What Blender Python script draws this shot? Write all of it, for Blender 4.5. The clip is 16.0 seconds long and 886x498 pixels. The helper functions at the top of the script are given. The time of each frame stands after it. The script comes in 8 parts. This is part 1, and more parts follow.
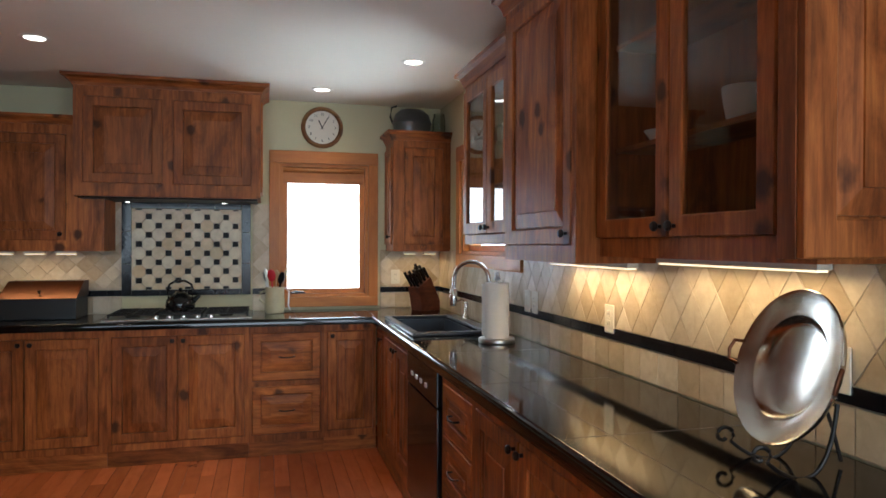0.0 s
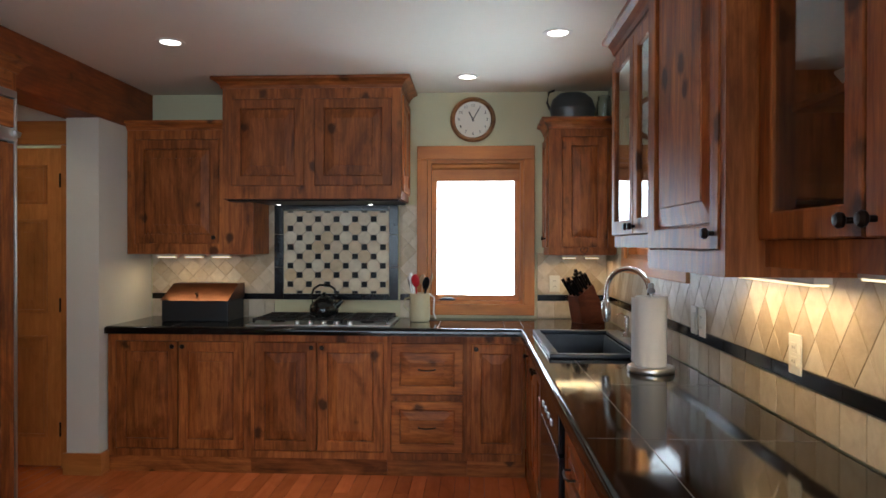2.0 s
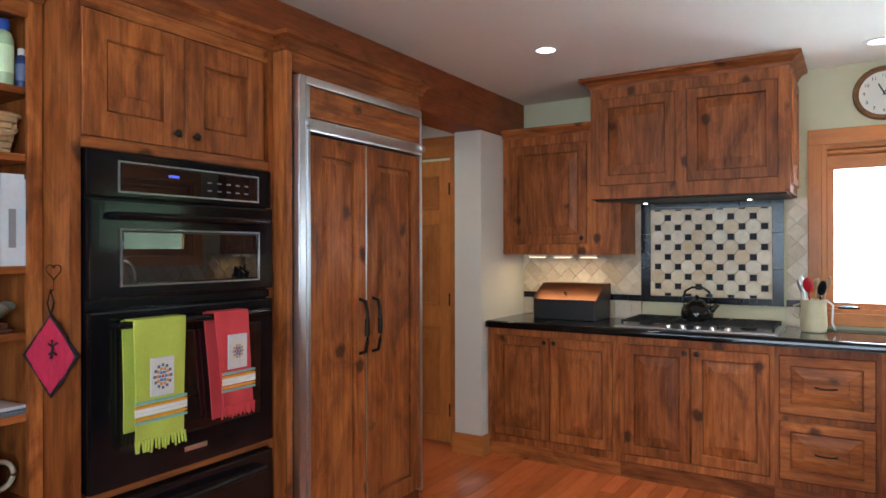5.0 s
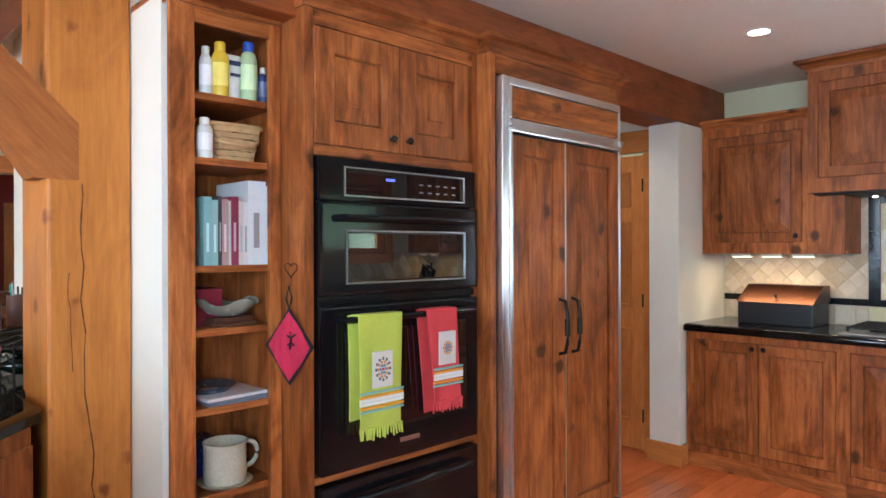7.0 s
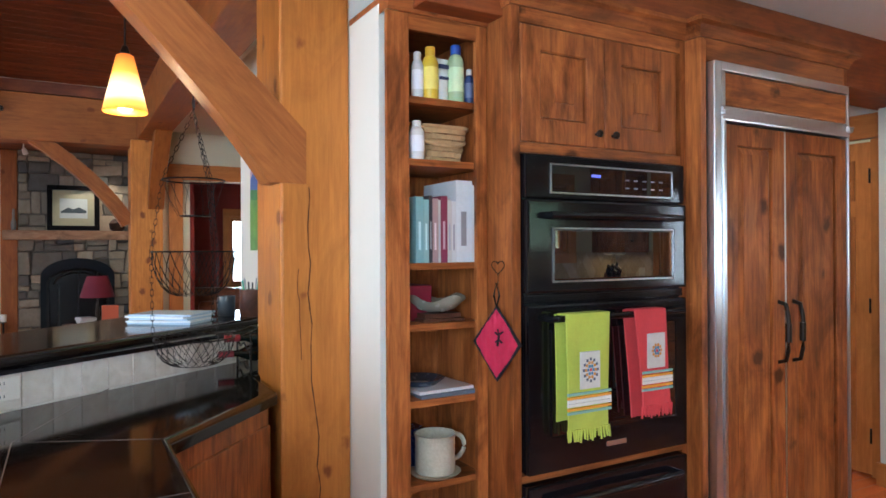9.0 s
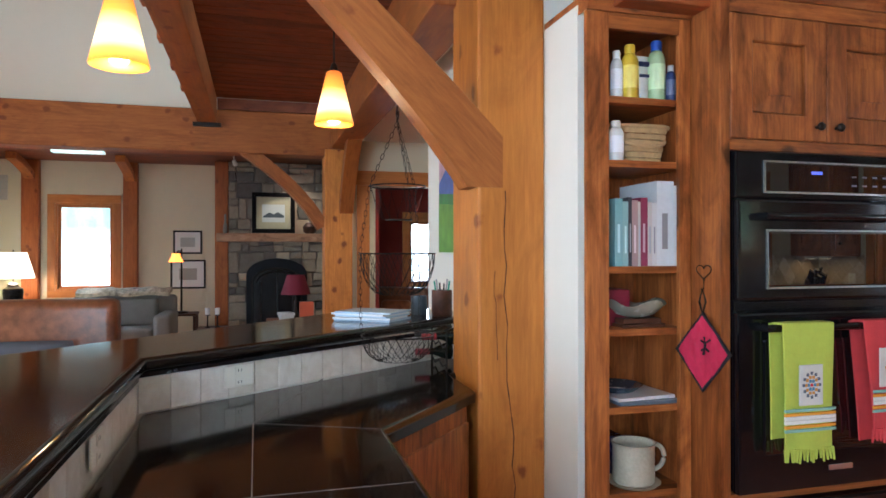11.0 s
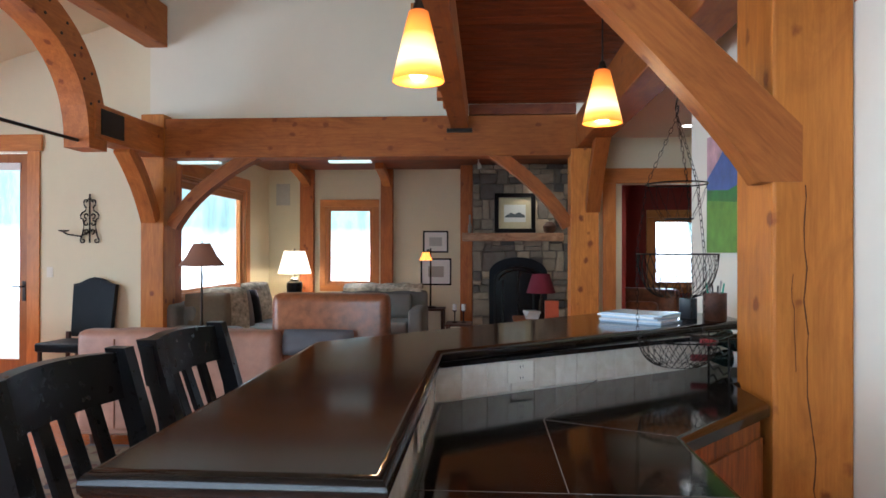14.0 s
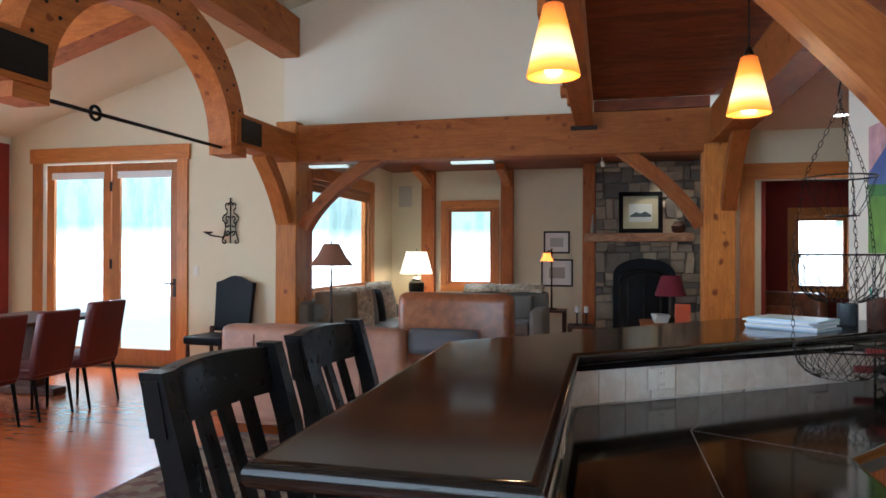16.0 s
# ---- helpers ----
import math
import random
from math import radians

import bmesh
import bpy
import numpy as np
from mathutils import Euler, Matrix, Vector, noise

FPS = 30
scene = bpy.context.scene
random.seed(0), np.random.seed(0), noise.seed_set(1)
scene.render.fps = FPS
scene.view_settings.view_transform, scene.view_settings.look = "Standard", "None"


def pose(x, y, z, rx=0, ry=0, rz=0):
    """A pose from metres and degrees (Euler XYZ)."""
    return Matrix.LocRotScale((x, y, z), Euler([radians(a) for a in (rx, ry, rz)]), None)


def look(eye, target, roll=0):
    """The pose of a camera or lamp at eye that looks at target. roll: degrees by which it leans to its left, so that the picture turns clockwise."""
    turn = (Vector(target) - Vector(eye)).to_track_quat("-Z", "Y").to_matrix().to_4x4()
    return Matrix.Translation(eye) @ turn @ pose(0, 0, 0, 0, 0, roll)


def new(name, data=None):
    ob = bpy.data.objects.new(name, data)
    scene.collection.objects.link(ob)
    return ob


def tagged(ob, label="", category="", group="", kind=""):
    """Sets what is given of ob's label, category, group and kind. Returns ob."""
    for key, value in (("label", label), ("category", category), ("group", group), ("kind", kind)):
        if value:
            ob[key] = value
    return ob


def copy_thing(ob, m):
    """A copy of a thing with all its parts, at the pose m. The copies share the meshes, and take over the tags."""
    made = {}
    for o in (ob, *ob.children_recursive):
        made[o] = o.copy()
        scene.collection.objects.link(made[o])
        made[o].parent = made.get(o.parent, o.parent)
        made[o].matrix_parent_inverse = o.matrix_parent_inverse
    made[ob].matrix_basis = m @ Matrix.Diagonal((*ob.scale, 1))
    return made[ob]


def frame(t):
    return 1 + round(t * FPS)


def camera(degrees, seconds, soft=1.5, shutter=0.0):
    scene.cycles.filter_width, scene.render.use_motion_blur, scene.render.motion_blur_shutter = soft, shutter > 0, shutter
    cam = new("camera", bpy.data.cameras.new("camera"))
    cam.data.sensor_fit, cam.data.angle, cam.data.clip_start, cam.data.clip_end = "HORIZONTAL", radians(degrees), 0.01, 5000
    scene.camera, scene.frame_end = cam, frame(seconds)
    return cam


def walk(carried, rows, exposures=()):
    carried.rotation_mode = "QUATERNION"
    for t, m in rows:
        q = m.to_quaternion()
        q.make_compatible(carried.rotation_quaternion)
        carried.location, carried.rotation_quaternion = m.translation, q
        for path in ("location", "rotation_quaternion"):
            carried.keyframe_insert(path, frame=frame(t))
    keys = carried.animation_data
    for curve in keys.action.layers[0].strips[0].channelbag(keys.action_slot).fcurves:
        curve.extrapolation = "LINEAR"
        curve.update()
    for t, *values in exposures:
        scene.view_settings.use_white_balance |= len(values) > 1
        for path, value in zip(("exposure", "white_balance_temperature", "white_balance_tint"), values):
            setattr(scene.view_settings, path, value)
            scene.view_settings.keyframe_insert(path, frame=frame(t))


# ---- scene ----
cam = camera(67.0, 16.0, soft=1.6)
PATH = [
    (0, (0.039, 0.155, 1.429), (0.55, 2.089, 1.415), 0.2),
    (0.5, (0.198, 0.267, 1.42), (0.544, 2.237, 1.409), 0.1),
    (1, (0.309, 0.399, 1.398), (0.511, 2.389, 1.391), 0.2),
    (1.5, (0.402, 0.529, 1.434), (0.476, 2.528, 1.421), 0.1),
    (2, (0.475, 0.654, 1.438), (0.378, 2.651, 1.427), 0.1),
    (2.5, (0.512, 0.724, 1.447), (0.171, 2.695, 1.436), -0.1),
    (3, (0.514, 0.738, 1.434), (-0.05, 2.657, 1.429), -0.0),
    (3.5, (0.454, 0.718, 1.423), (-0.259, 2.586, 1.423), -0.1),
    (4, (0.397, 0.706, 1.413), (-0.438, 2.523, 1.414), -0.1),
    (6.5, (0.217, 0.636, 1.412), (-1.126, 2.117, 1.411), -0.2),
    (7, (0.187, 0.608, 1.417), (-1.252, 1.998, 1.415), -0.2),
    (7.5, (0.167, 0.582, 1.411), (-1.365, 1.868, 1.413), -0.3),
    (8, (0.132, 0.571, 1.415), (-1.476, 1.76, 1.414), -0.2),
    (8.5, (0.112, 0.538, 1.412), (-1.563, 1.632, 1.413), -0.3),
    (9, (0.09, 0.517, 1.405), (-1.649, 1.505, 1.409), -0.3),
    (11.5, (0.056, 0.373, 1.411), (-1.898, 0.803, 1.421), 0.0),
    (12, (0.055, 0.338, 1.413), (-1.919, 0.663, 1.421), 0.0),
    (12.5, (0.048, 0.314, 1.412), (-1.941, 0.521, 1.419), 0.0),
    (13, (0.045, 0.292, 1.413), (-1.953, 0.379, 1.42), 0.0),
    (13.5, (0.043, 0.261, 1.411), (-1.957, 0.241, 1.419), 0.1),
    (14, (0.044, 0.229, 1.414), (-1.952, 0.1, 1.421), 0.1),
    (14.5, (0.036, 0.2, 1.41), (-1.95, -0.037, 1.417), 0.1),
    (15, (0.036, 0.178, 1.412), (-1.935, -0.162, 1.418), 0.2),
    (15.5, (0.018, 0.172, 1.408), (-1.938, -0.247, 1.416), 0.2),
    (16, (0.016, 0.168, 1.409), (-1.928, -0.304, 1.418), 0.2),
]
walk(cam, [(t, look(eye, target, roll)) for t, eye, target, roll in PATH],
     [(0, -0.55, 5600, 8), (2.5, -0.6, 5600, 8), (4, -0.3, 5550, 9), (7, 0.65, 5250, 9), (9, 0.45, 5200, 9), (11.5, 0.3, 5200, 9), (13, 0.2, 5200, 9), (16, -0.1, 5200, 9)])

# ---- light ----
world = bpy.data.worlds.new("sky")
scene.world = world
world.use_nodes = True
wn = world.node_tree.nodes
sky = wn.new("ShaderNodeTexSky")
sky.sky_type = "NISHITA"
sky.sun_disc = False
sky.sun_elevation = radians(48)
sky.sun_rotation = radians(200)
world.node_tree.links.new(sky.outputs[0], wn["Background"].inputs[0])
wn["Background"].inputs[1].default_value = 0.12

sun = new("sun", bpy.data.lights.new("sun", "SUN"))
sun.data.energy, sun.data.angle, sun.data.color = 3.6, radians(18), (1.0, 0.96, 0.9)
sun.matrix_world = look((-6, -12, 14), (0, 0, 0))
scene.view_settings.exposure = 0.0


def area_lamp(name, eye, target, w, h, power, colour):
    la = bpy.data.lights.new(name, "AREA")
    la.shape, la.size, la.size_y, la.energy, la.color = "RECTANGLE", w, h, power, colour
    ob = new(name, la)
    ob.matrix_world = look(eye, target)
    return ob


DAY = (0.87, 0.955, 1.0)
WARM = (1.0, 0.66, 0.30)
# daylight entering at each window, from outside the glass
area_lamp("window_daylight", (-8.3, -5.7, 3.1), (-4, -5.2, 0.0), 2.2, 1.4, 170, DAY)
area_lamp("window_daylight", (-8.28, -4.1, 3.0), (-8.2, 0, 0.3), 2.2, 1.2, 75, DAY)
area_lamp("window_daylight", (-11.1, -1.93, 2.6), (-6, -1.7, 0.3), 0.9, 0.9, 90, DAY)
area_lamp("window_daylight", (0.47, 6.4, 2.7), (0.1, 3.5, 0.4), 0.9, 0.9, 120, DAY)
area_lamp("window_daylight", (2.3, 4.2, 2.7), (-0.6, 3.6, 0.6), 1.3, 0.8, 180, DAY)
area_lamp("window_daylight", (-9.6, 2.75, 1.9), (-6, 2.4, 1.0), 0.6, 0.9, 30, DAY)
area_lamp("window_daylight", (0.47, 6.2, 1.0), (0.3, 3.4, 2.6), 0.9, 0.6, 32, DAY)
area_lamp("window_daylight", (2.2, 4.2, 1.0), (-0.3, 3.4, 2.6), 1.2, 0.5, 60, DAY)
# lamp in wide great-room glazing behind the camera, unseen and added for light
area_lamp("window_daylight", (-1.5, -7.1, 1.65), (-1.5, 2.5, 1.3), 4.9, 1.8, 230, DAY)
# lamp in an unseen window added in the east wall to light the rooms
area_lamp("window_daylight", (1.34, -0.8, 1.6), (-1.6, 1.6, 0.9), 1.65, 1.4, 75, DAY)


def spot_lamp(name, at, power, colour, size=1.9, radius=0.05):
    la = bpy.data.lights.new(name, "SPOT")
    la.energy, la.color, la.spot_size, la.spot_blend, la.shadow_soft_size = power, colour, size, 0.6, radius
    ob = new(name, la)
    ob.matrix_world = look(at, (at[0], at[1] + 0.001, at[2] - 1))
    return ob


# ---- materials ----
def mat(name):
    m = bpy.data.materials.new(name)
    m.use_nodes = True
    n = m.node_tree.nodes
    return m, n, m.node_tree.links, n["Principled BSDF"]


def ramp(n, stops):
    r = n.new("ShaderNodeValToRGB")
    e = r.color_ramp.elements
    e[0].position, e[0].color = stops[0][0], (*stops[0][1], 1)
    e[1].position, e[1].color = stops[-1][0], (*stops[-1][1], 1)
    for p, c in stops[1:-1]:
        x = e.new(p)
        x.color = (*c, 1)
    return r


def coords(n, l, scale, jitter=True):
    """Object coordinates in metres, shifted from object to object, stretched by scale."""
    tc, mp = n.new("ShaderNodeTexCoord"), n.new("ShaderNodeMapping")
    mp.inputs["Scale"].default_value = scale
    if jitter:
        oi, ad, mu = n.new("ShaderNodeObjectInfo"), n.new("ShaderNodeVectorMath"), n.new("ShaderNodeVectorMath")
        mu.operation = "SCALE"
        mu.inputs[0].default_value = (13.0, 7.0, 11.0)
        l.new(oi.outputs["Random"], mu.inputs["Scale"])
        l.new(tc.outputs["Object"], ad.inputs[0])
        l.new(mu.outputs[0], ad.inputs[1])
        l.new(ad.outputs[0], mp.inputs["Vector"])
    else:
        l.new(tc.outputs["Object"], mp.inputs["Vector"])
    return mp.outputs[0]


def noise_tex(n, l, vec, scale, detail=4, rough=0.6, dist=0.0):
    t = n.new("ShaderNodeTexNoise")
    t.inputs["Scale"].default_value, t.inputs["Detail"].default_value = scale, detail
    t.inputs["Roughness"].default_value, t.inputs["Distortion"].default_value = rough, dist
    l.new(vec, t.inputs["Vector"])
    return t.outputs["Fac"]


def mixc(n, l, fac, a, b, mode="MIX"):
    m = n.new("ShaderNodeMix")
    m.data_type, m.blend_type = "RGBA", mode
    for src, k in ((fac, 0), (a, 6), (b, 7)):
        if hasattr(src, "is_output"):
            l.new(src, m.inputs[k])
        elif k == 0:
            m.inputs[0].default_value = src
        else:
            m.inputs[k].default_value = (*src, 1)
    return m.outputs[2]


def bump(n, l, p, fac, strength, dist=0.01):
    b = n.new("ShaderNodeBump")
    b.inputs["Strength"].default_value, b.inputs["Distance"].default_value = strength, dist
    l.new(fac, b.inputs["Height"])
    l.new(b.outputs[0], p.inputs["Normal"])


def math_node(n, l, op, a, b):
    m = n.new("ShaderNodeMath")
    m.operation = op
    for k, v in ((0, a), (1, b)):
        if hasattr(v, "is_output"):
            l.new(v, m.inputs[k])
        else:
            m.inputs[k].default_value = v
    return m.outputs[0]


def wood(name, light, dark, axis, rough=0.35, knots=0.8, coat=0.0, fine=58.0, stain=0.7, knot=None, spec=0.3, size=5.2):
    """Knotty softwood: flat-sawn figure along an axis, fine fibres, blotchy stain, scattered knots."""
    m, n, l, p = mat(name)
    st = [1.0, 1.0, 1.0]
    st[axis] = 0.07
    g = noise_tex(n, l, coords(n, l, st), fine, 5, 0.65, 0.4)
    # growth rings: contour lines of a slow noise drawn out along the grain
    fg = [1.0, 1.0, 1.0]
    fg[axis] = 0.13
    ring = noise_tex(n, l, coords(n, l, fg), 4.2, 2, 0.45, 0.5)
    ring = math_node(n, l, "SINE", math_node(n, l, "MULTIPLY", ring, 46.0), 0.0)
    ring = math_node(n, l, "MULTIPLY", ring, 0.035)
    tone = math_node(n, l, "ADD", g, ring)
    mid = tuple((a + b) / 2 for a, b in zip(light, dark))
    c1 = ramp(n, [(0.18, dark), (0.5, mid), (0.78, light)])
    l.new(tone, c1.inputs[0])
    wide = [1.0, 1.0, 1.0]
    wide[axis] = 0.40
    s = noise_tex(n, l, coords(n, l, wide), 4.6, 6, 0.66, 1.6)
    c2 = ramp(n, [(0.34, (0.26, 0.17, 0.13)), (0.44, (0.66, 0.57, 0.50)), (0.58, (1.08, 1.08, 1.06))])
    l.new(s, c2.inputs[0])
    col = mixc(n, l, stain, c1.outputs[0], c2.outputs[0], "MULTIPLY")
    oi = n.new("ShaderNodeObjectInfo")
    sh = ramp(n, [(0.0, (0.74, 0.70, 0.66)), (1.0, (1.16, 1.16, 1.14))])
    l.new(oi.outputs["Random"], sh.inputs[0])
    col = mixc(n, l, 1.0, col, sh.outputs[0], "MULTIPLY")
    # knots: a few cells only, ragged, drawn out a little along the grain
    ks = [1.0, 1.0, 1.0]
    ks[axis] = 0.82
    kv = n.new("ShaderNodeVectorMath")
    kv.operation = "ADD"
    wob = n.new("ShaderNodeTexNoise")
    wob.inputs["Scale"].default_value = 26.0
    wsc = n.new("ShaderNodeVectorMath")
    wsc.operation = "SCALE"
    wsc.inputs["Scale"].default_value = 0.035
    base = coords(n, l, ks)
    l.new(base, wob.inputs["Vector"])
    l.new(wob.outputs["Color"], wsc.inputs[0])
    l.new(base, kv.inputs[0])
    l.new(wsc.outputs[0], kv.inputs[1])
    kn = n.new("ShaderNodeTexVoronoi")
    kn.inputs["Scale"].default_value = size
    l.new(kv.outputs[0], kn.inputs["Vector"])
    kr = ramp(n, [(0.11, (1, 1, 1)), (0.14, (0.6, 0.6, 0.6)), (0.19, (0, 0, 0))])
    l.new(kn.outputs["Distance"], kr.inputs[0])
    sep = n.new("ShaderNodeSeparateColor")
    l.new(kn.outputs["Color"], sep.inputs[0])
    some = math_node(n, l, "GREATER_THAN", sep.outputs[0], 0.2)
    kf = math_node(n, l, "MULTIPLY", math_node(n, l, "MULTIPLY", kr.outputs[0], knots), some)
    col = mixc(n, l, kf, col, knot or tuple(x * 0.28 for x in dark))
    l.new(col, p.inputs["Base Color"])
    rr = n.new("ShaderNodeMapRange")
    rr.inputs["To Min"].default_value, rr.inputs["To Max"].default_value = rough - 0.06, rough + 0.16
    l.new(g, rr.inputs[0])
    l.new(rr.outputs[0], p.inputs["Roughness"])
    p.inputs["Coat Weight"].default_value = coat
    p.inputs["Coat Roughness"].default_value = 0.2
    p.inputs["Specular IOR Level"].default_value = spec
    bump(n, l, p, g, 0.16, 0.004)
    return m


def plain(name, colour, rough=0.5, metal=0.0, spread=0.12, scale=25.0, bumpy=0.0, coat=0.0, spec=0.5):
    m, n, l, p = mat(name)
    p.inputs["Specular IOR Level"].default_value = spec
    v = coords(n, l, (1, 1, 1))
    a = noise_tex(n, l, v, scale, 4, 0.6)
    b = noise_tex(n, l, v, scale / 9, 2, 0.5)
    hi = tuple(min(1.0, c * (1 + spread)) for c in colour)
    lo = tuple(c * (1 - spread) for c in colour)
    r1, r2 = ramp(n, [(0.3, lo), (0.7, hi)]), ramp(n, [(0.3, lo), (0.7, hi)])
    l.new(a, r1.inputs[0])
    l.new(b, r2.inputs[0])
    l.new(mixc(n, l, 0.5, r1.outputs[0], r2.outputs[0]), p.inputs["Base Color"])
    mr = n.new("ShaderNodeMapRange")
    mr.inputs["To Min"].default_value, mr.inputs["To Max"].default_value = max(0.02, rough - 0.06), min(1.0, rough + 0.08)
    l.new(a, mr.inputs[0])
    l.new(mr.outputs[0], p.inputs["Roughness"])
    p.inputs["Metallic"].default_value = metal
    p.inputs["Coat Weight"].default_value = coat
    p.inputs["Coat Roughness"].default_value = 0.1
    if bumpy:
        bump(n, l, p, a, bumpy, 0.004)
    return m


def glow(name, colour, strength):
    m, n, l, p = mat(name)
    p.inputs["Base Color"].default_value = (*colour, 1)
    p.inputs["Emission Color"].default_value = (*colour, 1)
    p.inputs["Emission Strength"].default_value = strength
    return m


def glass(name, tint=(1, 1, 1), rough=0.0):
    m, n, l, p = mat(name)
    p.inputs["Base Color"].default_value = (*tint, 1)
    p.inputs["Transmission Weight"].default_value = 1.0
    p.inputs["Roughness"].default_value = rough
    p.inputs["IOR"].default_value = 1.45
    return m


ALDER_L, ALDER_D = (0.55, 0.185, 0.042), (0.12, 0.033, 0.010)
alder = wood("stained_knotty_alder", ALDER_L, ALDER_D, 2, 0.42, 0.85, 0.03, stain=0.68, spec=0.22, size=4.8)
alder_x = wood("stained_knotty_alder_across", ALDER_L, ALDER_D, 0, 0.42, 0.85, 0.03, stain=0.68, spec=0.22, size=4.8)
alder_y = wood("stained_knotty_alder_along", ALDER_L, ALDER_D, 1, 0.42, 0.85, 0.03, stain=0.68, spec=0.22, size=4.8)
KNOT = (0.17, 0.038, 0.010)
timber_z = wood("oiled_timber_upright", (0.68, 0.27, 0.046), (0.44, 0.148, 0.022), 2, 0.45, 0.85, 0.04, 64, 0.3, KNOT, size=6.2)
# beams along x and y are a darker brown than the uprights
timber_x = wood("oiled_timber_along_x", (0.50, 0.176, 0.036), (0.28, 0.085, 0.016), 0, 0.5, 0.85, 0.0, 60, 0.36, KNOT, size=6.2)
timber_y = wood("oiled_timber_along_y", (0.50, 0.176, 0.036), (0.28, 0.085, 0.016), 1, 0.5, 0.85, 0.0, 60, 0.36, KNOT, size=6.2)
# darker, redder brown for the alcove uprights
timber_dark = wood("darker_timber_upright", (0.46, 0.145, 0.030), (0.27, 0.074, 0.015), 2, 0.5, 0.8, 0.0, 60, 0.36, KNOT, size=6.2)
redbeam_y = wood("red_stained_timber", (0.31, 0.082, 0.019), (0.13, 0.031, 0.008), 1, 0.45, 0.8, 0.0, 60, 0.5)
trim_z = wood("fir_trim_upright", (0.60, 0.24, 0.055), (0.42, 0.145, 0.03), 2, 0.4, 0.12, 0.1, 46, 0.25)
trim_x = wood("fir_trim_along_x", (0.60, 0.24, 0.055), (0.42, 0.145, 0.03), 0, 0.4, 0.12, 0.1, 46, 0.25)
trim_y = wood("fir_trim_along_y", (0.60, 0.24, 0.055), (0.42, 0.145, 0.03), 1, 0.4, 0.12, 0.1, 46, 0.25)
redplank = wood("red_cedar_plank", (0.30, 0.082, 0.022), (0.16, 0.036, 0.011), 1, 0.45, 0.3, 0.0, 34)
boards = wood("fir_floor_board", (0.60, 0.150, 0.036), (0.50, 0.110, 0.026), 1, 0.24, 0.1, 0.7, 40, 0.25, spec=0.5)
for nd in boards.node_tree.nodes:
    if nd.type == "BUMP":
        nd.inputs["Strength"].default_value = 0.03
    elif nd.type == "MAP_RANGE":
        nd.inputs["To Min"].default_value, nd.inputs["To Max"].default_value = 0.20, 0.27
blackwood = plain("black_stained_wood", (0.006, 0.0055, 0.006), 0.28, 0, 0.3, 40, spec=0.09)
darkwood = wood("dark_walnut", (0.10, 0.04, 0.022), (0.05, 0.018, 0.01), 0, 0.4, 0.2)
cream = plain("cream_plaster", (0.72, 0.70, 0.61), 0.85, 0, 0.025, 9, 0.06)
warmcream = plain("warm_cream_plaster", (0.71, 0.645, 0.46), 0.85, 0, 0.025, 9, 0.06)
sage = plain("sage_cream_plaster", (0.56, 0.53, 0.34), 0.85, 0, 0.025, 9, 0.06)
white_pl = plain("white_ceiling_plaster", (0.76, 0.72, 0.60), 0.9, 0, 0.02, 7, 0.06)
deepred = plain("deep_red_plaster", (0.22, 0.022, 0.012), 0.8, 0, 0.06, 9, 0.05)
blacktile = plain("black_granite_tile", (0.006, 0.005, 0.0045), 0.045, 0, 0.35, 160, spec=0.4)
blackband = plain("black_glazed_tile", (0.006, 0.006, 0.008), 0.16, 0, 0.3, 30, spec=0.28)
dot_black = plain("matt_black_tile", (0.009, 0.008, 0.008), 0.45, 0, 0.3, 30, spec=0.2)
grout = plain("sand_grout", (0.60, 0.51, 0.37), 0.9, 0, 0.08, 120)
darkgrout = plain("brown_grout", (0.16, 0.13, 0.11), 0.8, 0, 0.1, 120)
chrome = plain("brushed_nickel", (0.62, 0.61, 0.58), 0.24, 1.0, 0.06, 60)
steel = plain("stainless_steel", (0.60, 0.60, 0.59), 0.3, 1.0, 0.05, 80)
iron = plain("black_wrought_iron", (0.018, 0.015, 0.013), 0.42, 0.7, 0.25, 60, 0.1)
bronze = plain("oil_rubbed_bronze", (0.03, 0.021, 0.016), 0.38, 0.8, 0.2, 60)
copper = plain("aged_copper", (0.115, 0.048, 0.026), 0.3, 1.0, 0.22, 18)
ovenblack = plain("black_oven_enamel", (0.005, 0.005, 0.006), 0.10, 0, 0.2, 50, spec=0.3)
ovenglass, n_, l_, p_ = mat("black_oven_glass")
p_.inputs["Base Color"].default_value = (0.006, 0.006, 0.007, 1)
p_.inputs["Roughness"].default_value, p_.inputs["Coat Weight"].default_value, p_.inputs["Coat Roughness"].default_value = 0.012, 1.0, 0.0
whiteplastic = plain("white_plastic", (0.72, 0.69, 0.60), 0.45, 0, 0.03, 40)
paper = plain("white_paper", (0.80, 0.80, 0.78), 0.9, 0, 0.04, 60)
clear = glass("window_glass")
cabglass = glass("cabinet_glass", (0.9, 0.93, 0.92))
can_glow = glow("lamp_lens", (1.0, 0.93, 0.80), 9.0)
strip_glow = glow("under_cabinet_strip", (1.0, 0.76, 0.42), 2.6)


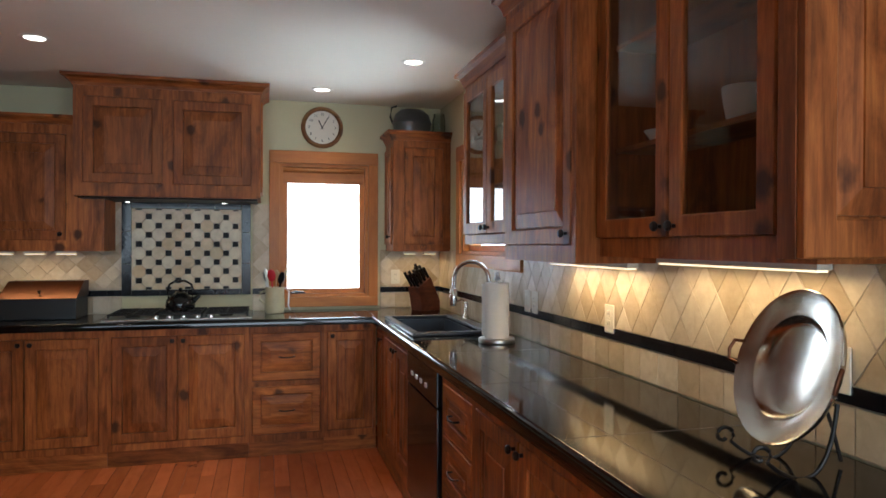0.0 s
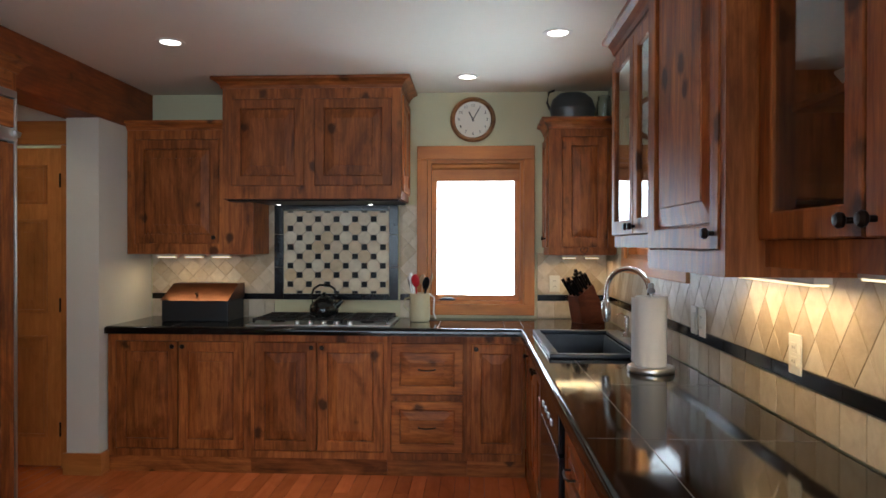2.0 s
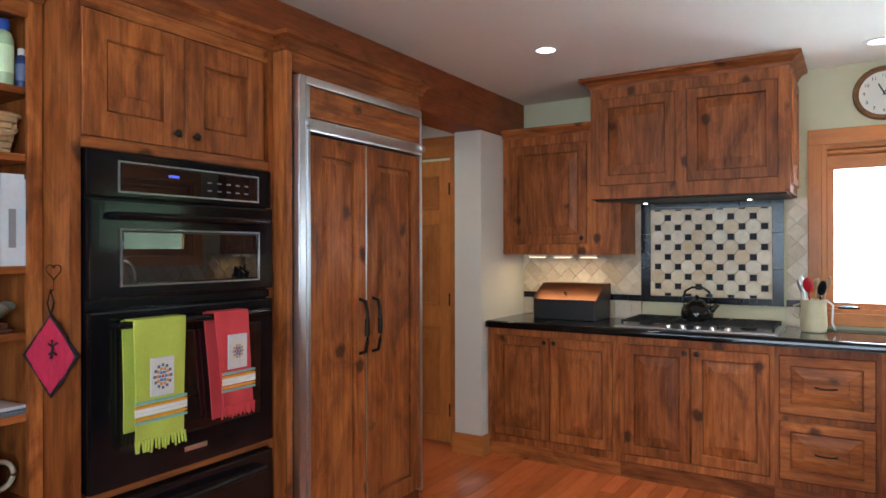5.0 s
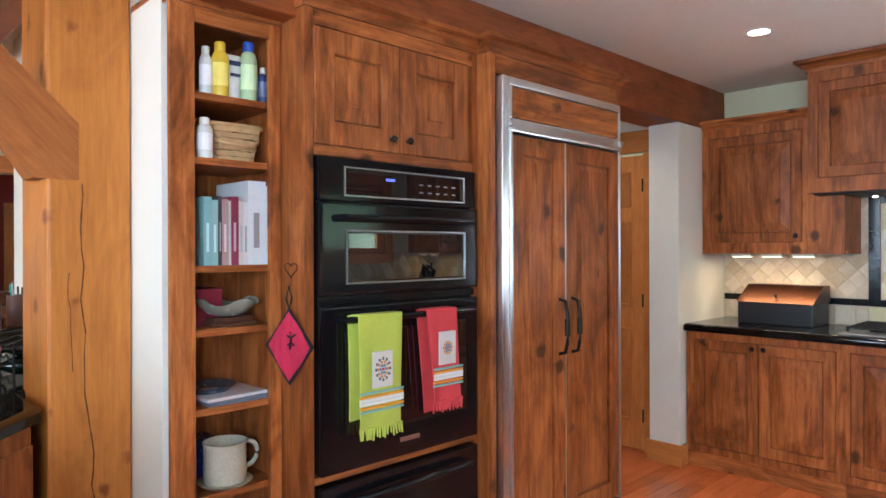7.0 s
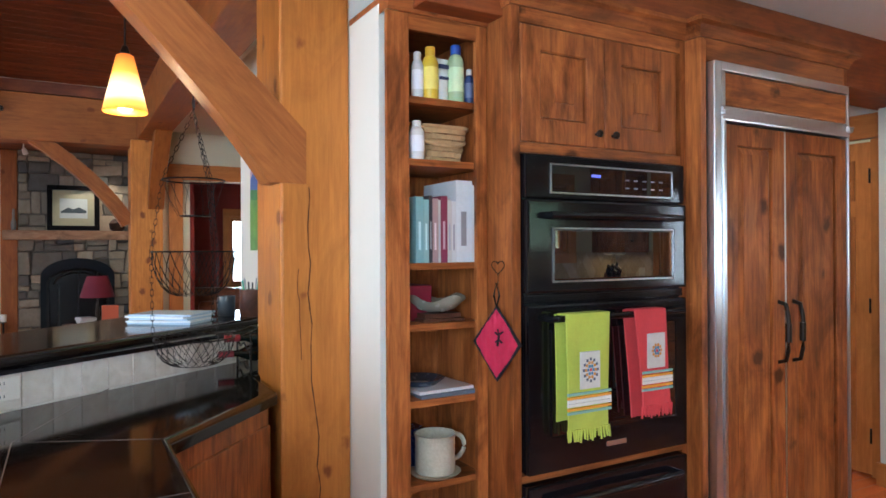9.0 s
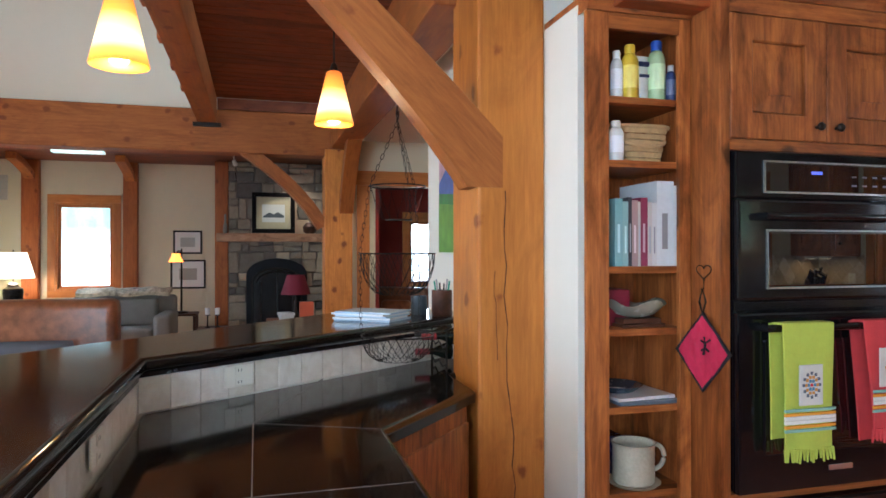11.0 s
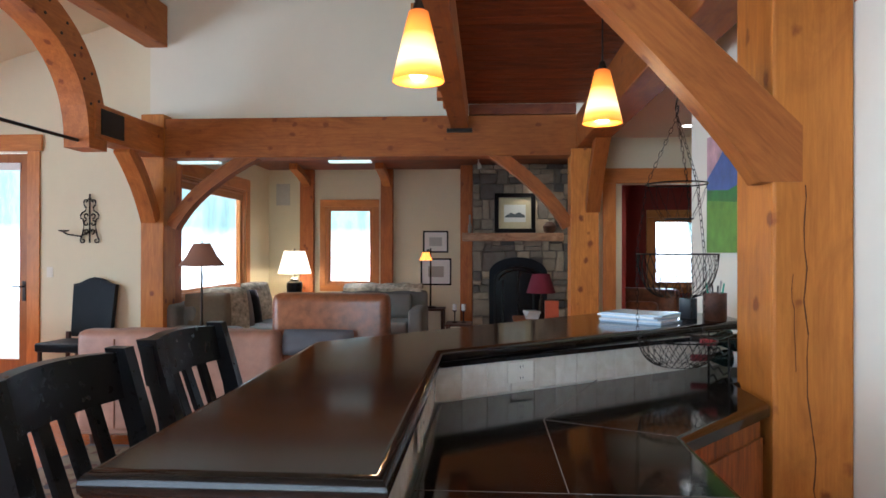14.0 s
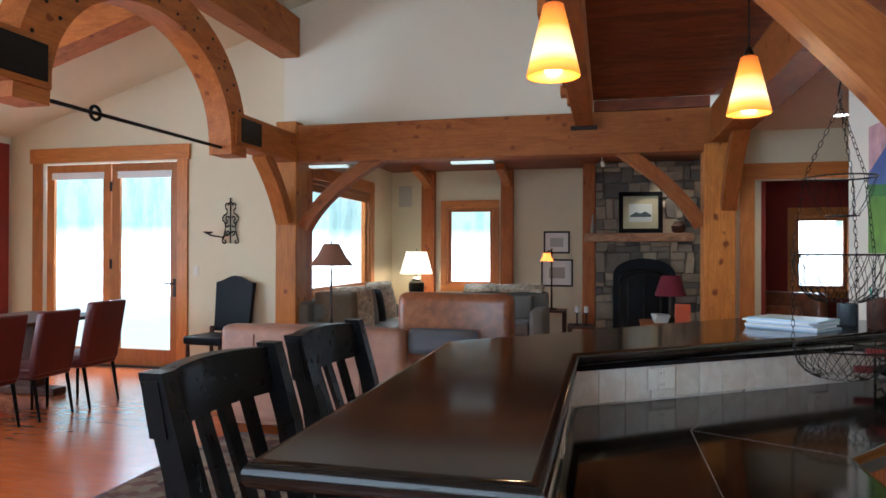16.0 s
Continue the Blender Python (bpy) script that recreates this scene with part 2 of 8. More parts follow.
def stone_tile(name, a, b, rough=0.42):
    """Tumbled travertine: each tile its own shade, with clouds and pits."""
    m, n, l, p = mat(name)
    oi = n.new("ShaderNodeObjectInfo")
    r = ramp(n, [(0.0, a), (1.0, b)])
    l.new(oi.outputs["Random"], r.inputs[0])
    f = noise_tex(n, l, coords(n, l, (1, 1, 1)), 14, 5, 0.65, 0.5)
    cl = ramp(n, [(0.25, (0.66, 0.60, 0.52)), (0.65, (1, 1, 1))])
    l.new(f, cl.inputs[0])
    l.new(mixc(n, l, 0.75, r.outputs[0], cl.outputs[0], "MULTIPLY"), p.inputs["Base Color"])
    p.inputs["Roughness"].default_value = rough
    bump(n, l, p, noise_tex(n, l, coords(n, l, (1, 1, 1)), 70, 3), 0.15, 0.003)
    return m


travertine = stone_tile("travertine_tile", (0.47, 0.37, 0.23), (0.72, 0.64, 0.50))
pale_travertine = stone_tile("pale_travertine_tile", (0.66, 0.61, 0.52), (0.80, 0.77, 0.70))
mosaic_cream = stone_tile("mosaic_cream_tile", (0.70, 0.52, 0.28), (0.82, 0.74, 0.55), 0.35)
fieldstone = stone_tile("fieldstone", (0.07, 0.068, 0.068), (0.46, 0.37, 0.26), 0.75)


# ---- mesh helpers ----
def box(bm, x0, x1, y0, y1, z0, z1, bev=0.0):
    vs = [bm.verts.new((x, y, z)) for x in (x0, x1) for y in (y0, y1) for z in (z0, z1)]
    fs = [bm.faces.new([vs[i] for i in f]) for f in ((0, 1, 3, 2), (4, 6, 7, 5), (0, 4, 5, 1), (2, 3, 7, 6), (0, 2, 6, 4), (1, 5, 7, 3))]
    if bev > 0:
        es = list({e for f in fs for e in f.edges})
        bmesh.ops.bevel(bm, geom=es, offset=bev, segments=2, affect="EDGES", profile=0.6)
    return bm


def cyl(bm, a, b, r1, r2=None, seg=16, caps=True):
    a, b = Vector(a), Vector(b)
    r2 = r1 if r2 is None else r2
    q = (b - a).to_track_quat("Z", "Y").to_matrix().to_4x4()
    m = Matrix.Translation((a + b) / 2) @ q
    bmesh.ops.create_cone(bm, cap_ends=caps, segments=seg, radius1=r1, radius2=r2, depth=(b - a).length, matrix=m)
    return bm


def lathe(bm, prof, at=(0, 0, 0), seg=24, m=None):
    """Turn a profile of (radius, height) about an upright axis."""
    rings = []
    for r, z in prof:
        ring = []
        for k in range(seg):
            a = 2 * math.pi * k / seg
            v = Vector((at[0] + r * math.cos(a), at[1] + r * math.sin(a), at[2] + z))
            ring.append(bm.verts.new(m @ v if m else v))
        rings.append(ring)
    for r0, r1 in zip(rings, rings[1:]):
        for k in range(seg):
            bm.faces.new((r0[k], r0[(k + 1) % seg], r1[(k + 1) % seg], r1[k]))
    if prof[0][0] > 1e-4:
        bm.faces.new(rings[0][::-1])
    if prof[-1][0] > 1e-4:
        bm.faces.new(rings[-1])
    return bm


def tube(bm, pts, r, seg=8, closed=False):
    pts = [Vector(p) for p in pts]
    rings = []
    for i, p in enumerate(pts):
        a = pts[i - 1] if i or closed else p
        b = pts[(i + 1) % len(pts)] if i + 1 < len(pts) or closed else p
        q = (b - a).normalized().to_track_quat("Z", "Y").to_matrix()
        rings.append([bm.verts.new(p + q @ Vector((r * math.cos(2 * math.pi * k / seg), r * math.sin(2 * math.pi * k / seg), 0))) for k in range(seg)])
    n = len(rings)
    for i in range(n if closed else n - 1):
        r0, r1 = rings[i], rings[(i + 1) % n]
        for k in range(seg):
            bm.faces.new((r0[k], r0[(k + 1) % seg], r1[(k + 1) % seg], r1[k]))
    if not closed:
        bm.faces.new(rings[0][::-1])
        bm.faces.new(rings[-1])
    return bm


def prism(bm, outline, axis, lo, hi):
    """Extrude a 2D outline along an axis: 0 takes (y, z), 1 takes (x, z), 2 takes (x, y)."""
    def at(p, h):
        return ((h, p[0], p[1]), (p[0], h, p[1]), (p[0], p[1], h))[axis]
    a = [bm.verts.new(at(p, lo)) for p in outline]
    b = [bm.verts.new(at(p, hi)) for p in outline]
    bm.faces.new(a)
    bm.faces.new(b[::-1])
    for i in range(len(a)):
        j = (i + 1) % len(a)
        bm.faces.new((a[j], a[i], b[i], b[j]))
    return bm


def mesh(name, bm, material, smooth=False):
    bmesh.ops.recalc_face_normals(bm, faces=bm.faces)
    me = bpy.data.meshes.new(name)
    bm.to_mesh(me)
    bm.free()
    me.materials.append(material)
    if smooth:
        me.polygons.foreach_set("use_smooth", [True] * len(me.polygons))
        me.set_sharp_from_angle(angle=radians(38))
    return me


def part(name, bm, material, parent=None, label="", smooth=False, m=None):
    ob = new(name, mesh(name, bm, material, smooth))
    if parent is not None:
        ob.parent = parent
    if m is not None:
        ob.matrix_basis = m
    if label:
        ob["label"] = label
    return ob


def thing(name, label, category, m=None, group="", kind=""):
    ob = new(name)
    ob.empty_display_size = 0.05
    if m is not None:
        ob.matrix_basis = m
    return tagged(ob, label, category, group, kind)


def solid(name, bm, material, label, category, group="", kind="", smooth=False, m=None):
    return tagged(part(name, bm, material, None, "", smooth, m), label, category, group, kind)


def BM():
    return bmesh.new()


def struct(name, label, category, material, *boxes, bev=0.0):
    bm = BM()
    for b in boxes:
        box(bm, *b, bev)
    return solid(name, bm, material, label, category, kind="structure")

# ---- structure: kitchen ----
CEIL = 2.52
struct("floor", "subfloor under the warm fir boards", "floor", darkgrout, (-7.13, 1.6, -7.4, 5.6, -0.12, -0.022), (-10.6, -7.13, -3.37, 5.6, -0.12, -0.022))
struct("ceiling_kitchen", "flat off-white plaster kitchen ceiling", "ceiling", white_pl, (-2.62, 1.55, 0.95, 5.55, CEIL, CEIL + 0.15))
# stove wall with the window opening x 0.14..0.80, z 1.02..2.04
WX0, WX1, WZ0, WZ1 = 0.135, 0.815, 1.02, 2.045
struct("wall_north", "sage-cream plaster wall behind the stove", "wall", sage,
       (-3.4, WX0, 5.40, 5.55, 0, 2.7), (WX1, 1.55, 5.40, 5.55, 0, 2.7), (WX0, WX1, 5.40, 5.55, 0, WZ0), (WX0, WX1, 5.40, 5.55, WZ1, 2.7))
# sink wall with its window opening y 3.66..4.78, z 1.36..2.03
# the opening at y -1.65..0.05 is for the added, unseen window
struct("wall_east", "sage-cream plaster wall behind the sink", "wall", sage,
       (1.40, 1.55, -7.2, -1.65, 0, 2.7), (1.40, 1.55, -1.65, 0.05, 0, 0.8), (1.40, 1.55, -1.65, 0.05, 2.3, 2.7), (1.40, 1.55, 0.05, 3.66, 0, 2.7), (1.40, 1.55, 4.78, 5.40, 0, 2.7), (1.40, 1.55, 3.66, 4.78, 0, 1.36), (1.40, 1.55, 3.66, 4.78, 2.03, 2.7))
struct("wall_stub", "cream plaster return wall beside the hall door", "wall", cream, (-2.08, -1.872, 4.72, 5.40, 0, 2.231))
struct("wall_hall", "cream plaster hall wall around the panel door", "wall", cream, (-3.4, -2.98, 4.86, 5.0, 0, 2.52), (-2.98, -2.08, 4.86, 5.0, 2.12, 2.52))
struct("wall_hall_west", "cream plaster wall closing the hall", "wall", cream, (-3.4, -3.25, 3.9, 4.86, 0, 2.52))
struct("wall_fridge_back", "plaster wall behind the tall cabinets", "wall", cream, (-2.62, -2.50, 1.62, 3.9, 0, 2.52), (-3.4, -2.62, 3.78, 3.9, 0, 2.52))
struct("wall_painting", "cream plaster wall carrying the landscape painting", "wall", cream, (-4.08, -2.02, 1.465, 1.541, 0, 2.255))
struct("wall_painting_back", "cream plaster backing of the painting wall", "wall", cream, (-4.08, -2.45, 1.541, 1.62, 0, 2.255))
struct("wall_painting_upper", "cream plaster wall above the landscape painting", "wall", cream, (-4.08, -2.30, 1.465, 1.62, 2.256, 2.78))
struct("baseboard", "orange fir baseboard round the return wall", "baseboard", trim_x, (-2.095, -1.85, 4.703, 4.72, 0, 0.135), (-1.865, -1.85, 4.72, 4.80, 0, 0.135))

b = BM()
box(b, -2.12, -1.86, 1.56, 5.40, 2.232, CEIL, 0.008)
solid("timber_header_beam", b, redbeam_y, "red-brown stained fir header beam over the tall cabinets", "beam")


def window_unit(name, label, m, w, h, trim=0.085, blind=False, casement=True, deep=0.13, mats=(trim_x, trim_z)):
    """A window in a wall: local x across, z up from the sill, -y into the room; w, h is the opening."""
    mx, mz = mats
    t = thing(name, label, "window", m, kind="structure")
    b = BM()
    box(b, -w / 2 - trim, w / 2 + trim, -0.022, 0.0, h, h + trim + 0.02, 0.004)
    part("head_casing", b, mx, t)
    b = BM()
    box(b, -w / 2 - trim, w / 2 + trim, -0.022, 0.0, -trim, 0, 0.004)
    part("sill_casing", b, mx, t)
    for s in (-1, 1):
        b = BM()
        box(b, min(s * w / 2, s * (w / 2 + trim)), max(s * w / 2, s * (w / 2 + trim)), -0.02, 0.0, 0, h, 0.004)
        part("side_casing", b, mz, t)
    b = BM()
    j = 0.025
    box(b, -w / 2, -w / 2 + j, 0.001, deep, 0, h)
    box(b, w / 2 - j, w / 2, 0.001, deep, 0, h)
    box(b, -w / 2 + j, w / 2 - j, 0.001, deep, 0, j)
    box(b, -w / 2 + j, w / 2 - j, 0.001, deep, h - j, h)
    part("jamb", b, mz, t)
    if casement:
        b = BM()
        f, i = 0.038, j
        for x0, x1, z0, z1 in ((-w / 2 + i, -w / 2 + i + f, i, h - i), (w / 2 - i - f, w / 2 - i, i, h - i), (-w / 2 + i + f, w / 2 - i - f, i, i + f), (-w / 2 + i + f, w / 2 - i - f, h - i - f, h - i)):
            box(b, x0, x1, 0.05, 0.09, z0, z1, 0.003)
        part("sash", b, mz, t)
    b = BM()
    box(b, -w / 2 + j, w / 2 - j, 0.068, 0.074, j, h - j)
    g = part("pane", b, clear, t)
    g.visible_shadow = False
    if blind:
        b = BM()
        cyl(b, (-w / 2 + 0.03, 0.03, h - 0.045), (w / 2 - 0.03, 0.03, h - 0.045), 0.022, seg=12)
        box(b, -w / 2 + 0.03, w / 2 - 0.03, 0.026, 0.034, h - 0.15, h - 0.05)
        part("blind", b, trim_x, t, "rolled woven blind")
    return t


win = window_unit("window_1", "fir-cased kitchen window with a raised woven blind", pose((WX0 + WX1) / 2, 5.40, WZ0), WX1 - WX0, WZ1 - WZ0, 0.075, True)
b = BM()
lathe(b, [(0.0, 0), (0.055, 0.003), (0.06, 0.012), (0.03, 0.022), (0.0, 0.024)], (0, 0, 0), 16)
part("crank_cover", b, bronze, win, "bronze window crank", True, pose(-0.2, 0.02, 0.025) @ Matrix.Diagonal((1, 0.4, 1, 1)))
window_unit("window_2", "fir-cased window above the sink", pose(1.40, 4.22, 1.36, 0, 0, -90), 1.12, 0.67, 0.085, True, mats=(trim_x, trim_z))


# ---- cabinet parts ----
def door_mesh(w, h, t=0.02, st=0.062, raised=True, bevel=0.062):
    """A raised-panel door: local x across from 0, z up from 0, front at -y."""
    b = BM()
    e = 0.003

    def ring(x0, x1, z0, z1, y):
        return [b.verts.new(p) for p in ((x0, y, z0), (x1, y, z0), (x1, y, z1), (x0, y, z1))]

    x0, x1, z0, z1 = st, w - st, st, h - st
    def inner(k, y):
        return ring(x0 + k, x1 - k, z0 + k, z1 - k, y)

    rings = [ring(0, w, 0, h, 0), ring(0, w, 0, h, -t + e), ring(e, w - e, e, h - e, -t), inner(-0.004, -t), inner(0, -t + 0.003)]
    if raised:
        # a narrow sunk line, then the wide slope up to the raised field
        g = min(bevel, (min(w, h) - 2 * st) * 0.32)
        rings += [inner(0.0005, -0.002), inner(0.0065, -0.002), inner(0.007, -t + 0.011), inner(g, -t + 0.003), inner(g + 0.001, -t - 0.0015)]
    else:
        rings += [inner(0, -t + 0.013), inner(0, 0), rings[0]]
    for o, k in zip(rings, rings[1:]):
        for i in range(4):
            j = (i + 1) % 4
            b.faces.new((o[i], o[j], k[j], k[i]))
    if raised:
        b.faces.new(rings[-1])
        b.faces.new(rings[0][::-1])
    return b


def knob(parent, x, z, y=-0.02, r=0.014):
    b = BM()
    lathe(b, [(0.006, 0), (0.006, 0.012), (r, 0.018), (r * 1.05, 0.024), (r * 0.7, 0.030), (0, 0.031)], (0, 0, 0), 14)
    return part("knob", b, bronze, parent, "dark bronze knob", True, pose(x, y, z, 90, 0, 0))


def pull(parent, x, z, w=0.09, y=-0.02, upright=False):
    b = BM()
    n = 9
    pts = [(-w / 2, 0, 0)] + [(-w / 2 + w * i / n, -0.024 - 0.006 * math.sin(math.pi * i / n), -0.004 * math.sin(math.pi * i / n)) for i in range(n + 1)] + [(w / 2, 0, 0)]
    tube(b, pts, 0.0042, 8)
    return part("pull", b, bronze, parent, "dark bronze bar pull", True, pose(x, y, z, 0, 90 if upright else 0, 0))


def panel_door(parent, x, z, w, h, knob_at=None, pull_at=False, st=0.062, grain=None, name="door", y=0.0165):
    d = part(name, door_mesh(w, h, 0.02, st), grain or alder, parent, "", False, pose(x, y, z))
    if knob_at:
        knob(d, knob_at[0], knob_at[1])
    if pull_at:
        pull(d, w / 2, h / 2, 0.1)
    return d


def body_mesh(w, h, d, holes, low=None):
    """Carcass and face frame in one mesh: a box behind, a frame of solid bars round the door openings."""
    b = BM()
    box(b, 0, w, 0.02, d, 0, low or h)
    xs = sorted({0, w, *[v for x0, x1, z0, z1 in holes for v in (x0, x1)]})
    zs = sorted({0, h, *[v for x0, x1, z0, z1 in holes for v in (z0, z1)]})
    for xa, xb in zip(xs, xs[1:]):
        for za, zb in zip(zs, zs[1:]):
            cx, cz = (xa + xb) / 2, (za + zb) / 2
            if not any(x0 < cx < x1 and z0 < cz < z1 for x0, x1, z0, z1 in holes):
                box(b, xa, xb, 0.0, 0.02, za, zb)
    bmesh.ops.remove_doubles(b, verts=b.verts, dist=1e-5)
    return b


def base_cabinet(label, m, w, fronts, h=0.875, d=0.60, toe=0.10, low=None):
    """fronts: ('door'|'drawer', x, z, w, h, knob side)."""
    t = thing("base_cabinet", label, "cabinet", m, "kitchen base cabinets")
    holes = [(x, x + fw, z - toe, z + fh - toe) for _, x, z, fw, fh, _ in fronts]
    part("body", body_mesh(w, h - toe, d, holes, low), alder, t, m=pose(0, 0, toe))
    b = BM()
    box(b, 0, w, 0.004, 0.03, 0, toe - 0.001, 0.003)
    part("plinth", b, alder_x, t, "worn plinth board")
    for kind, x, z, fw, fh, side in fronts:
        if kind == "door":
            k = {"l": (0.032, fh - 0.035), "r": (fw - 0.032, fh - 0.035), "": None}[side]
            panel_door(t, x + 0.003, z + 0.003, fw - 0.006, fh - 0.006, k)
        else:
            panel_door(t, x + 0.003, z + 0.003, fw - 0.006, fh - 0.006, None, True, 0.055, alder_x, "drawer_front")
    return t


FY = 4.80   # face of the stove run
Z0, DH = 0.145, 0.685
base_cabinet("knotty alder double-door base cabinet with raised panels", pose(-1.86, FY, 0), 0.925,
             [("door", 0.05, Z0, 0.405, DH, "r"), ("door", 0.457, Z0, 0.42, DH, "l")])
base_cabinet("knotty alder base cabinet under the cooktop", pose(-0.935, FY, 0), 0.862,
             [("door", 0.022, Z0, 0.395, DH, "r"), ("door", 0.419, Z0, 0.42, DH, "l")])
base_cabinet("knotty alder drawer cabinet with two deep drawers", pose(-0.073, FY, 0), 0.497,
             [("drawer", 0.022, Z0, 0.453, 0.325, ""), ("drawer", 0.022, Z0 + 0.36, 0.453, 0.325, "")])
base_cabinet("knotty alder corner base cabinet with one door", pose(0.424, FY, 0), 0.36,
             [("door", 0.022, Z0, 0.318, DH, "l")])

# sink run: local x runs towards the camera (-y), front faces -x
SX = 0.785
def sink_pose(y):
    return pose(SX, y, 0, 0, 0, -90)


base_cabinet("knotty alder corner cabinet beside the sink", sink_pose(4.76), 0.28, [("door", 0.03, Z0, 0.22, DH, "r")], low=0.5)
base_cabinet("knotty alder sink cabinet with two doors", sink_pose(4.48), 0.84,
             [("door", 0.022, Z0, 0.395, DH, "r"), ("door", 0.42, Z0, 0.395, DH, "l")], low=0.5)
base_cabinet("knotty alder stack of three drawers", sink_pose(2.98), 0.46,
             [("drawer", 0.022, Z0 + 0.47, 0.416, 0.215, ""), ("drawer", 0.022, Z0 + 0.235, 0.416, 0.225, ""), ("drawer", 0.022, Z0, 0.416, 0.225, "")])
base_cabinet("knotty alder double-door base cabinet on the sink run", sink_pose(2.52), 0.92,
             [("door", 0.022, Z0, 0.435, DH, "r"), ("door", 0.46, Z0, 0.435, DH, "l")])
base_cabinet("knotty alder base cabinet at the end of the run", sink_pose(1.60), 0.92,
             [("door", 0.022, Z0, 0.435, DH, "r"), ("door", 0.46, Z0, 0.435, DH, "l")])
t = thing("dishwasher", "black built-in dishwasher in the sink run", "dishwasher", sink_pose(3.64))
b = BM()
box(b, 0.0, 0.655, 0.02, 0.58, 0.1, 0.875)
part("body", b, ovenblack, t)
b = BM()
box(b, 0.01, 0.645, -0.02, 0.019, 0.12, 0.70, 0.006)
part("door", b, ovenblack, t)
b = BM()
box(b, 0.01, 0.645, -0.022, 0.019, 0.71, 0.865, 0.006)
cp = part("control_panel", b, ovenblack, t)
for i in range(4):
    b = BM()
    box(b, 0.12 + 0.1 * i, 0.16 + 0.1 * i, -0.026, -0.022, 0.76, 0.78, 0.002)
    part("button", b, steel, cp)

# ---- counters: black tile slab, bullnose and seams ----
CT = 0.925
SINK_Y = 4.15


def level_top(b, z):
    """A narrow flat margin round the top face, so that the rounded rim does not bend its shading."""
    top = [f for f in b.faces if all(abs(v.co.z - z) < 1e-5 for v in f.verts)]
    bmesh.ops.inset_region(b, faces=top, thickness=0.004)


def counter(name, label, outline, z=CT, th=0.048, material=None):
    t = thing(name, label, "countertop")
    b = BM()
    prism(b, outline, 2, z - th, z)
    bmesh.ops.recalc_face_normals(b, faces=b.faces)
    es = [e for e in b.edges if abs(e.verts[0].co.z - z) < 1e-5 and abs(e.verts[1].co.z - z) < 1e-5
          and not (abs(e.verts[0].co.y - SINK_Y) < 1e-5 and abs(e.verts[1].co.y - SINK_Y) < 1e-5)]
    bmesh.ops.bevel(b, geom=es, offset=0.02, segments=4, affect="EDGES", profile=0.5)
    level_top(b, z)
    part("slab", b, material or blacktile, t, smooth=True)
    return t


def seam(t, a, c, z=CT, w=0.0025):
    a, c = Vector(a), Vector(c)
    d = (c - a).normalized()
    n = Vector((-d.y, d.x)) * w / 2
    b = BM()
    lo = [b.verts.new((p.x, p.y, z - 0.004)) for p in (a - n, c - n, c + n, a + n)]
    hi = [b.verts.new((p.x, p.y, z + 0.0006)) for p in (a - n, c - n, c + n, a + n)]
    b.faces.new(hi)
    for i in range(4):
        b.faces.new((lo[i], lo[(i + 1) % 4], hi[(i + 1) % 4], hi[i]))
    part("grout_line", b, darkgrout, t)


ct = counter("countertop", "glossy black granite-tile worktop with bullnose edge", [(-1.865, 4.765), (0.75, 4.765), (0.75, SINK_Y), (0.86, SINK_Y), (0.86, 4.555), (1.225, 4.555), (1.225, 3.745), (0.86, 3.745), (0.86, SINK_Y), (0.75, SINK_Y), (0.75, 0.35), (1.398, 0.35), (1.398, 5.398), (-1.865, 5.398)])
for x in (-1.44, -1.02, -0.60, -0.18, 0.24, 0.66):
    seam(ct, (x, 4.79), (x, 5.39))
for y in (1.05, 1.75, 2.45, 3.15, 4.75):
    seam(ct, (0.775, y), (1.39, y))
seam(ct, (0.92, 0.4), (0.92, 3.69))
seam(ct, (0.775, 4.79), (0.775, 5.39))

# ---- wall cabinets ----
def crown(parent, w, d, z, h=0.075, out=0.05, sides=(True, True)):
    """A stepped and coved crown along the front and the open sides."""
    prof = [(0, 0), (0.008, 0), (0.012, h * 0.25), (out * 0.55, h * 0.6), (out, h * 0.75), (out, h), (0, h)]
    b = BM()
    rings = []
    xl, xr = (-1 if sides[0] else 0), (1 if sides[1] else 0)
    for o, zz in prof:
        rings.append([b.verts.new(p) for p in ((xl * o, d, z + zz), (xl * o, -o, z + zz), (w + xr * o, -o, z + zz), (w + xr * o, d, z + zz))])
    for r0, r1 in zip(rings, rings[1:]):
        for i in range(3):
            b.faces.new((r0[i], r0[i + 1], r1[i + 1], r1[i]))
    b.faces.new(rings[-1])
    return part("crown", b, alder_x, parent)


def glass_door(parent, x, z, w, h, side):
    d = part("door", door_mesh(w, h, 0.02, 0.06, False), alder, parent, "glazed door frame", False, pose(x, -0.002, z))
    b = BM()
    box(b, 0.058, w - 0.058, -0.010, -0.006, 0.058, h - 0.058)
    part("pane", b, cabglass, d)
    knob(d, 0.03 if side == "l" else w - 0.03, 0.03)
    return d


def face_frame(w, h, holes):
    """A flat frame of stiles and rails round the door openings."""
    b = BM()
    xs = sorted({0, w, *[v for x0, x1, z0, z1 in holes for v in (x0, x1)]})
    zs = sorted({0, h, *[v for x0, x1, z0, z1 in holes for v in (z0, z1)]})
    for xa, xb in zip(xs, xs[1:]):
        for za, zb in zip(zs, zs[1:]):
            if not any(x0 < (xa + xb) / 2 < x1 and z0 < (za + zb) / 2 < z1 for x0, x1, z0, z1 in holes):
                box(b, xa, xb, 0.0, 0.0198, za, zb)
    bmesh.ops.remove_doubles(b, verts=b.verts, dist=1e-5)
    return b


def board_part(name, parent, material, *dims, bev=0.002):
    b = BM()
    box(b, *dims, bev)
    return part(name, b, material, parent)


